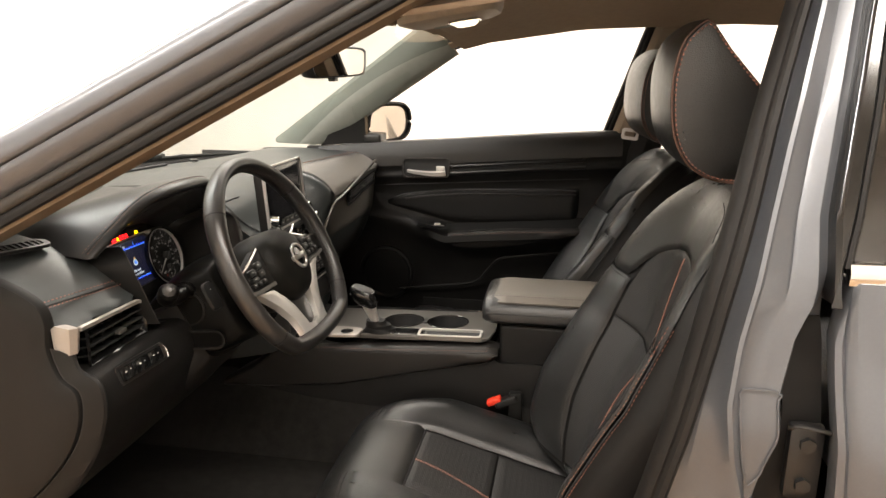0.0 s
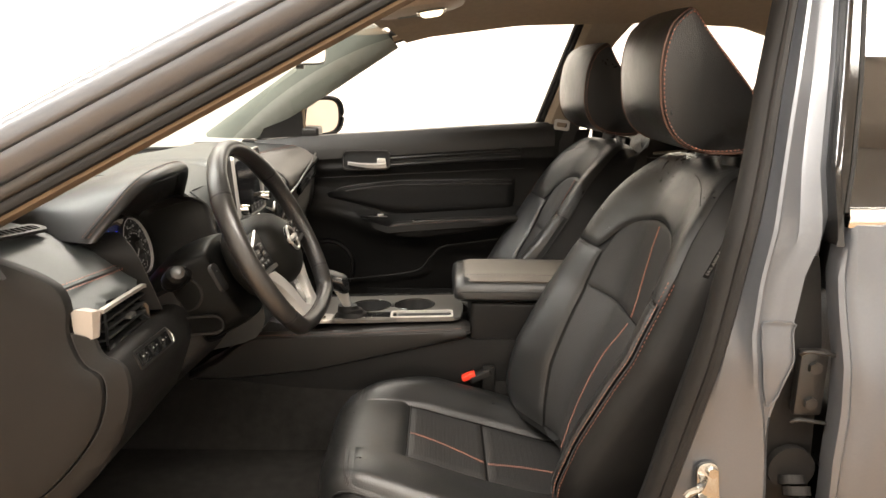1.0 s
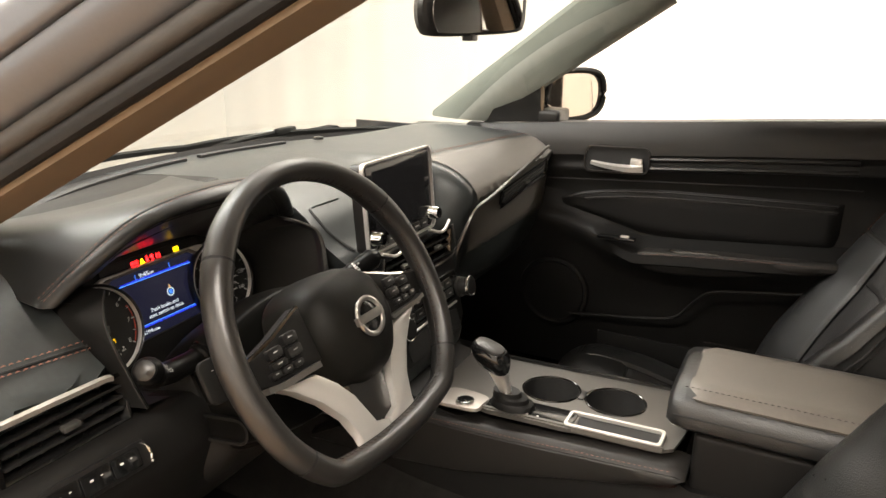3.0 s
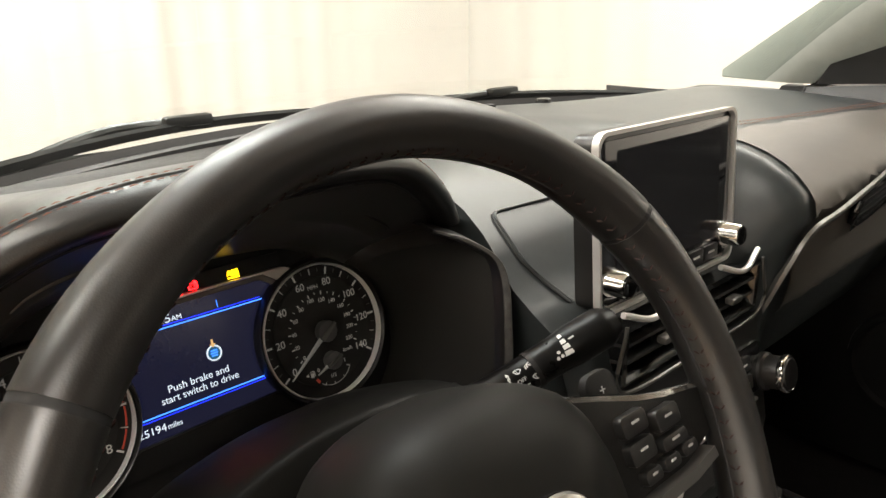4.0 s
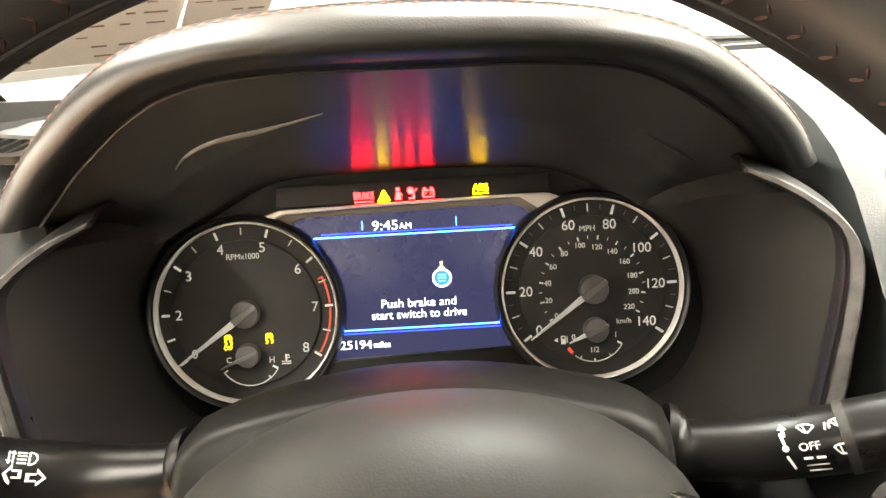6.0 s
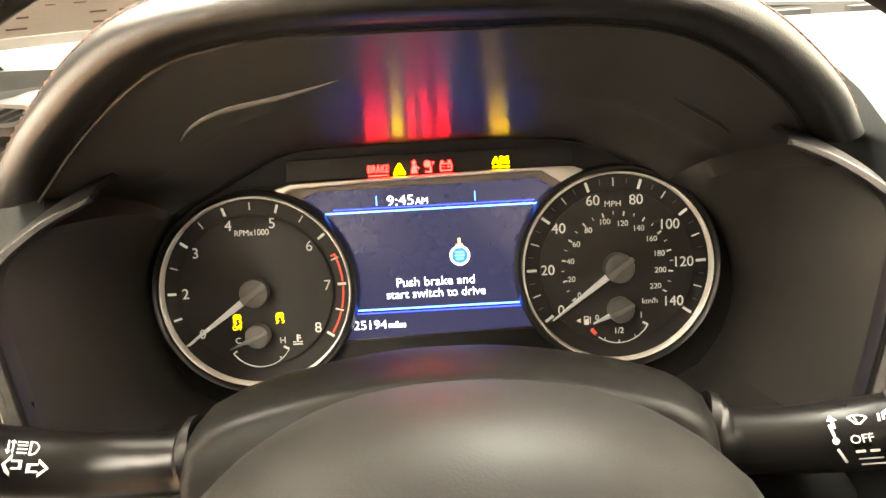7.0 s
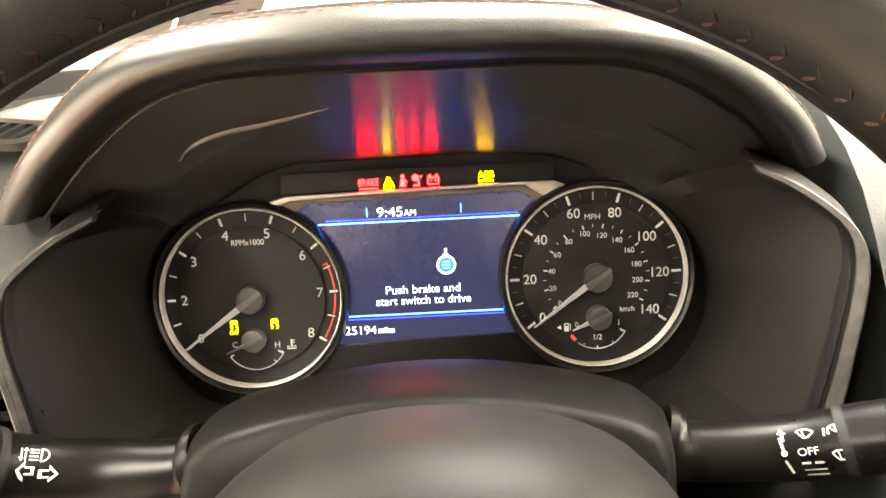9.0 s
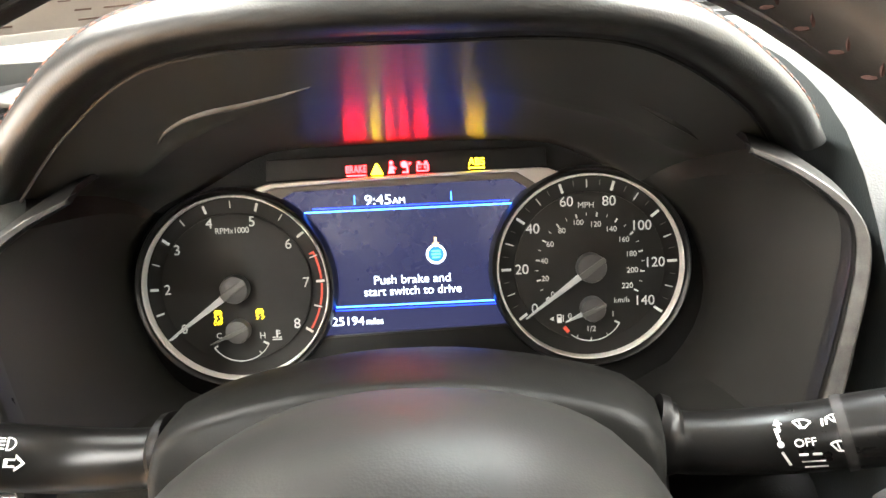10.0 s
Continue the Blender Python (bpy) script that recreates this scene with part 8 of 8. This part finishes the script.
# ---- outside mirror ----
om = thing("door_mirror", "body-coloured door mirror outside the passenger window", "door mirror")
loop = spline([(-0.095, -0.052), (-0.060, -0.066), (0.040, -0.060), (0.080, -0.040), (0.092, 0.0), (0.085, 0.042), (0.055, 0.062), (-0.02, 0.066), (-0.075, 0.056), (-0.096, 0.01)], 40, True)
MR = axes((-0.058, 0.850, 0.958), (0.60, 0.80, 0), (0, 0, 1))
part("housing", loft([[MR @ V((p[0] * k, p[1] * k, w)) for p in loop] for k, w in ((0.98, 0.008), (1.04, 0.006), (1.07, -0.006), (1.04, -0.035), (0.85, -0.075), (0.5, -0.095))]), mat("mirror_shell", (0.03, 0.026, 0.024), 0.3, coat=0.5), om)
part("mirror_glass", plate([(p[0] * 0.85 - 0.008, p[1] * 0.88) for p in loop], 0.002, 0, MR @ Matrix.Translation((0, 0, 0.0085))), mat("tinted_mirror", (0.66, 0.59, 0.52), 0.03, metal=1.0, var=0.02), om, "mirror glass with etched warning")
part("rim", tube([MR @ V((p[0] * 0.98, p[1] * 0.98, 0.009)) for p in loop] + [MR @ V((loop[0][0] * 0.98, loop[0][1] * 0.98, 0.009))], 0.0085, 8), PLASTIC, om, "black mirror rim")
part("foot", rbox((-0.075, 0.735, 0.915), (0.06, 0.09, 0.035), 0.012, 3), PLASTIC_S, om)
for v in (-0.040, -0.048):
    part("etched_bar", plate(rrect(0.075, 0.003, 0.0005, 1, -0.01, v), 0.0003, 0, MR @ Matrix.Translation((0, 0, 0.0098))), mat("etched_print", (0.45, 0.36, 0.28), 0.7), om)

# ---- inside mirror, overhead console, visor, grab handle ----
rv = thing("rear_view_mirror", "black-framed rear view mirror hanging from the windscreen", "rear view mirror")
a_, b_ = V((0.012, -0.124, 1.152)), V((0.076, 0.101, 1.158))
RV = axes((a_ + b_) / 2, b_ - a_, V((0.03, 0, 1)))
lp2 = spline([(-0.112, -0.020), (-0.095, -0.031), (0.0, -0.033), (0.095, -0.031), (0.114, -0.022), (0.118, 0.005), (0.108, 0.029), (0.0, 0.034), (-0.100, 0.030), (-0.117, 0.008)], 44, True)
part("shell", loft([[RV @ V((p[0] * k, p[1] * k, w)) for p in lp2] for k, w in ((0.96, 0.004), (1.02, 0.002), (1.04, -0.006), (0.98, -0.020), (0.6, -0.032))]), PLASTIC_S, rv)
part("mirror_glass", plate([(p[0] * 0.92, p[1] * 0.88) for p in lp2], 0.002, 0, RV @ Matrix.Translation((0, 0, 0.0062)) @ Matrix.Rotation(radians(2.2), 4, "Y")), MIRROR, rv, "mirror glass")
part("stem", tube(spline([RV @ V((0, 0.0, -0.03)), RV @ V((0.0, 0.03, -0.055)), RV @ V((0.0, 0.06, -0.075))], 10), 0.010, 10), PLASTIC_S, rv)
part("switch_tab", rbox(RV @ V((-0.01, -0.037, -0.004)), (0.018, 0.022, 0.010), 0.003), PLASTIC_S, rv)
part("sensor_wire", tube([V((0.02, 0.10, 1.140)), V((0.06, 0.15, 1.166))], 0.002, 6), PLASTIC_S, rv)

oh = thing("overhead_console", "tan overhead console with a lit reading lamp", "overhead console")
OC = axes((0.30, 0.0, 1.268), (1, 0, 0.16), (0, 1, 0))
rings = [[OC @ V((p[0] * k, p[1] * k, w)) for p in rrect(0.235, 0.215, 0.055, 6)] for k, w in ((1.1, 0.03), (1.0, 0.012), (0.96, -0.010), (0.90, -0.022), (0.75, -0.028))]
part("housing", loft(rings), mat("overhead_plastic", (0.36, 0.30, 0.23), 0.6, bump=0.2), oh)
part("lamp_lens", loft([[OC @ V((0.03 + p[0] * k, p[1] * k, w)) for p in rrect(0.055, 0.095, 0.022, 5)] for k, w in ((1.0, -0.024), (0.95, -0.034), (0.7, -0.040))]), mat("lamp_lens", (0.9, 0.85, 0.75), 0.3, emit=(1.0, 0.86, 0.62), power=1.6), oh, "lit warm reading lamp lens")
rings = [[OC @ V((0.03 + p[0] * k, p[1] * k, w)) for p in rrect(0.066, 0.106, 0.026, 5)] for k, w in ((1.0, -0.026), (1.02, -0.031), (0.95, -0.033), (0.90, -0.030))]
part("lamp_frame", loft(rings, True, False), CHROME, oh)
part("lamp_button", plate(rrect(0.060, 0.030, 0.006, 4, -0.02, -0.06), 0.002, 0.0008, OC @ Matrix.Rotation(math.pi, 4, "X") @ Matrix.Translation((0.0, 0.0, 0.0285))), TRIM_LIGHT, oh)
part("visor_clip", rbox((0.20, -0.14, 1.236), (0.03, 0.02, 0.02), 0.006), TRIM_BEIGE, oh)
part("header_rail", sheet([[ws_top(y) + V((0.0, 0, 0.002)) for y in np.linspace(-0.56, 0.56, 17)], [ws_top(y) + V((0.03, 0, 0.008)) for y in np.linspace(-0.56, 0.56, 17)], [ws_top(y) + V((0.10, 0, 0.040)) for y in np.linspace(-0.56, 0.56, 17)]], 0.006), HEADLINER, body)

vis = thing("sun_visor", "tan fabric sun visor folded against the headliner", "sun visor")
part("flap", loft([[V((0.235 + dx, y, 1.256 + dz - 0.026 * ((y - 0.12) / 0.4) ** 2)) for dx, dz in ((-0.03, 0.0), (0.0, -0.008), (0.10, 0.018), (0.13, 0.032), (0.10, 0.034), (0.0, 0.010))] for y in np.linspace(0.16, 0.43, 8)]), HEADLINER, vis)
gh = thing("grab_handle", "tan folding grab handle over the passenger window", "grab handle")
part("grip", tube(spline([V((0.47, 0.565, 1.312)), V((0.485, 0.545, 1.296)), V((0.57, 0.540, 1.302)), V((0.655, 0.545, 1.312)), V((0.67, 0.560, 1.326))], 24), 0.010, 10), TRIM_BEIGE, gh)
for x in (0.47, 0.67):
    part("pivot", rbox((x, 0.572, 1.315 + 0.06 * (x - 0.47)), (0.03, 0.02, 0.026), 0.006), TRIM_BEIGE, gh)
part("coat_hook", rbox((0.90, 0.56, 1.33), (0.03, 0.02, 0.02), 0.006), TRIM_BEIGE, gh)

# ---- rear bench ----
bench = thing("rear_bench", "black leather rear bench seat", "bench seat")
part("cushion", rbox((1.38, 0, 0.40), (0.50, 1.30, 0.16), 0.05, 4), LEATHER, bench)
part("backrest", rbox((1.70, 0, 0.68), (0.16, 1.30, 0.56), 0.05, 4, Matrix.Rotation(radians(20), 3, "Y")), LEATHER, bench)
for y in (-0.40, 0.0, 0.40):
    part("headrest", rbox((1.79, y, 0.99), (0.10, 0.24, 0.14), 0.04, 4), LEATHER, bench)
part("parcel_shelf", rbox((1.95, 0, 0.93), (0.22, 1.3, 0.02), 0.005), CARPET, body)
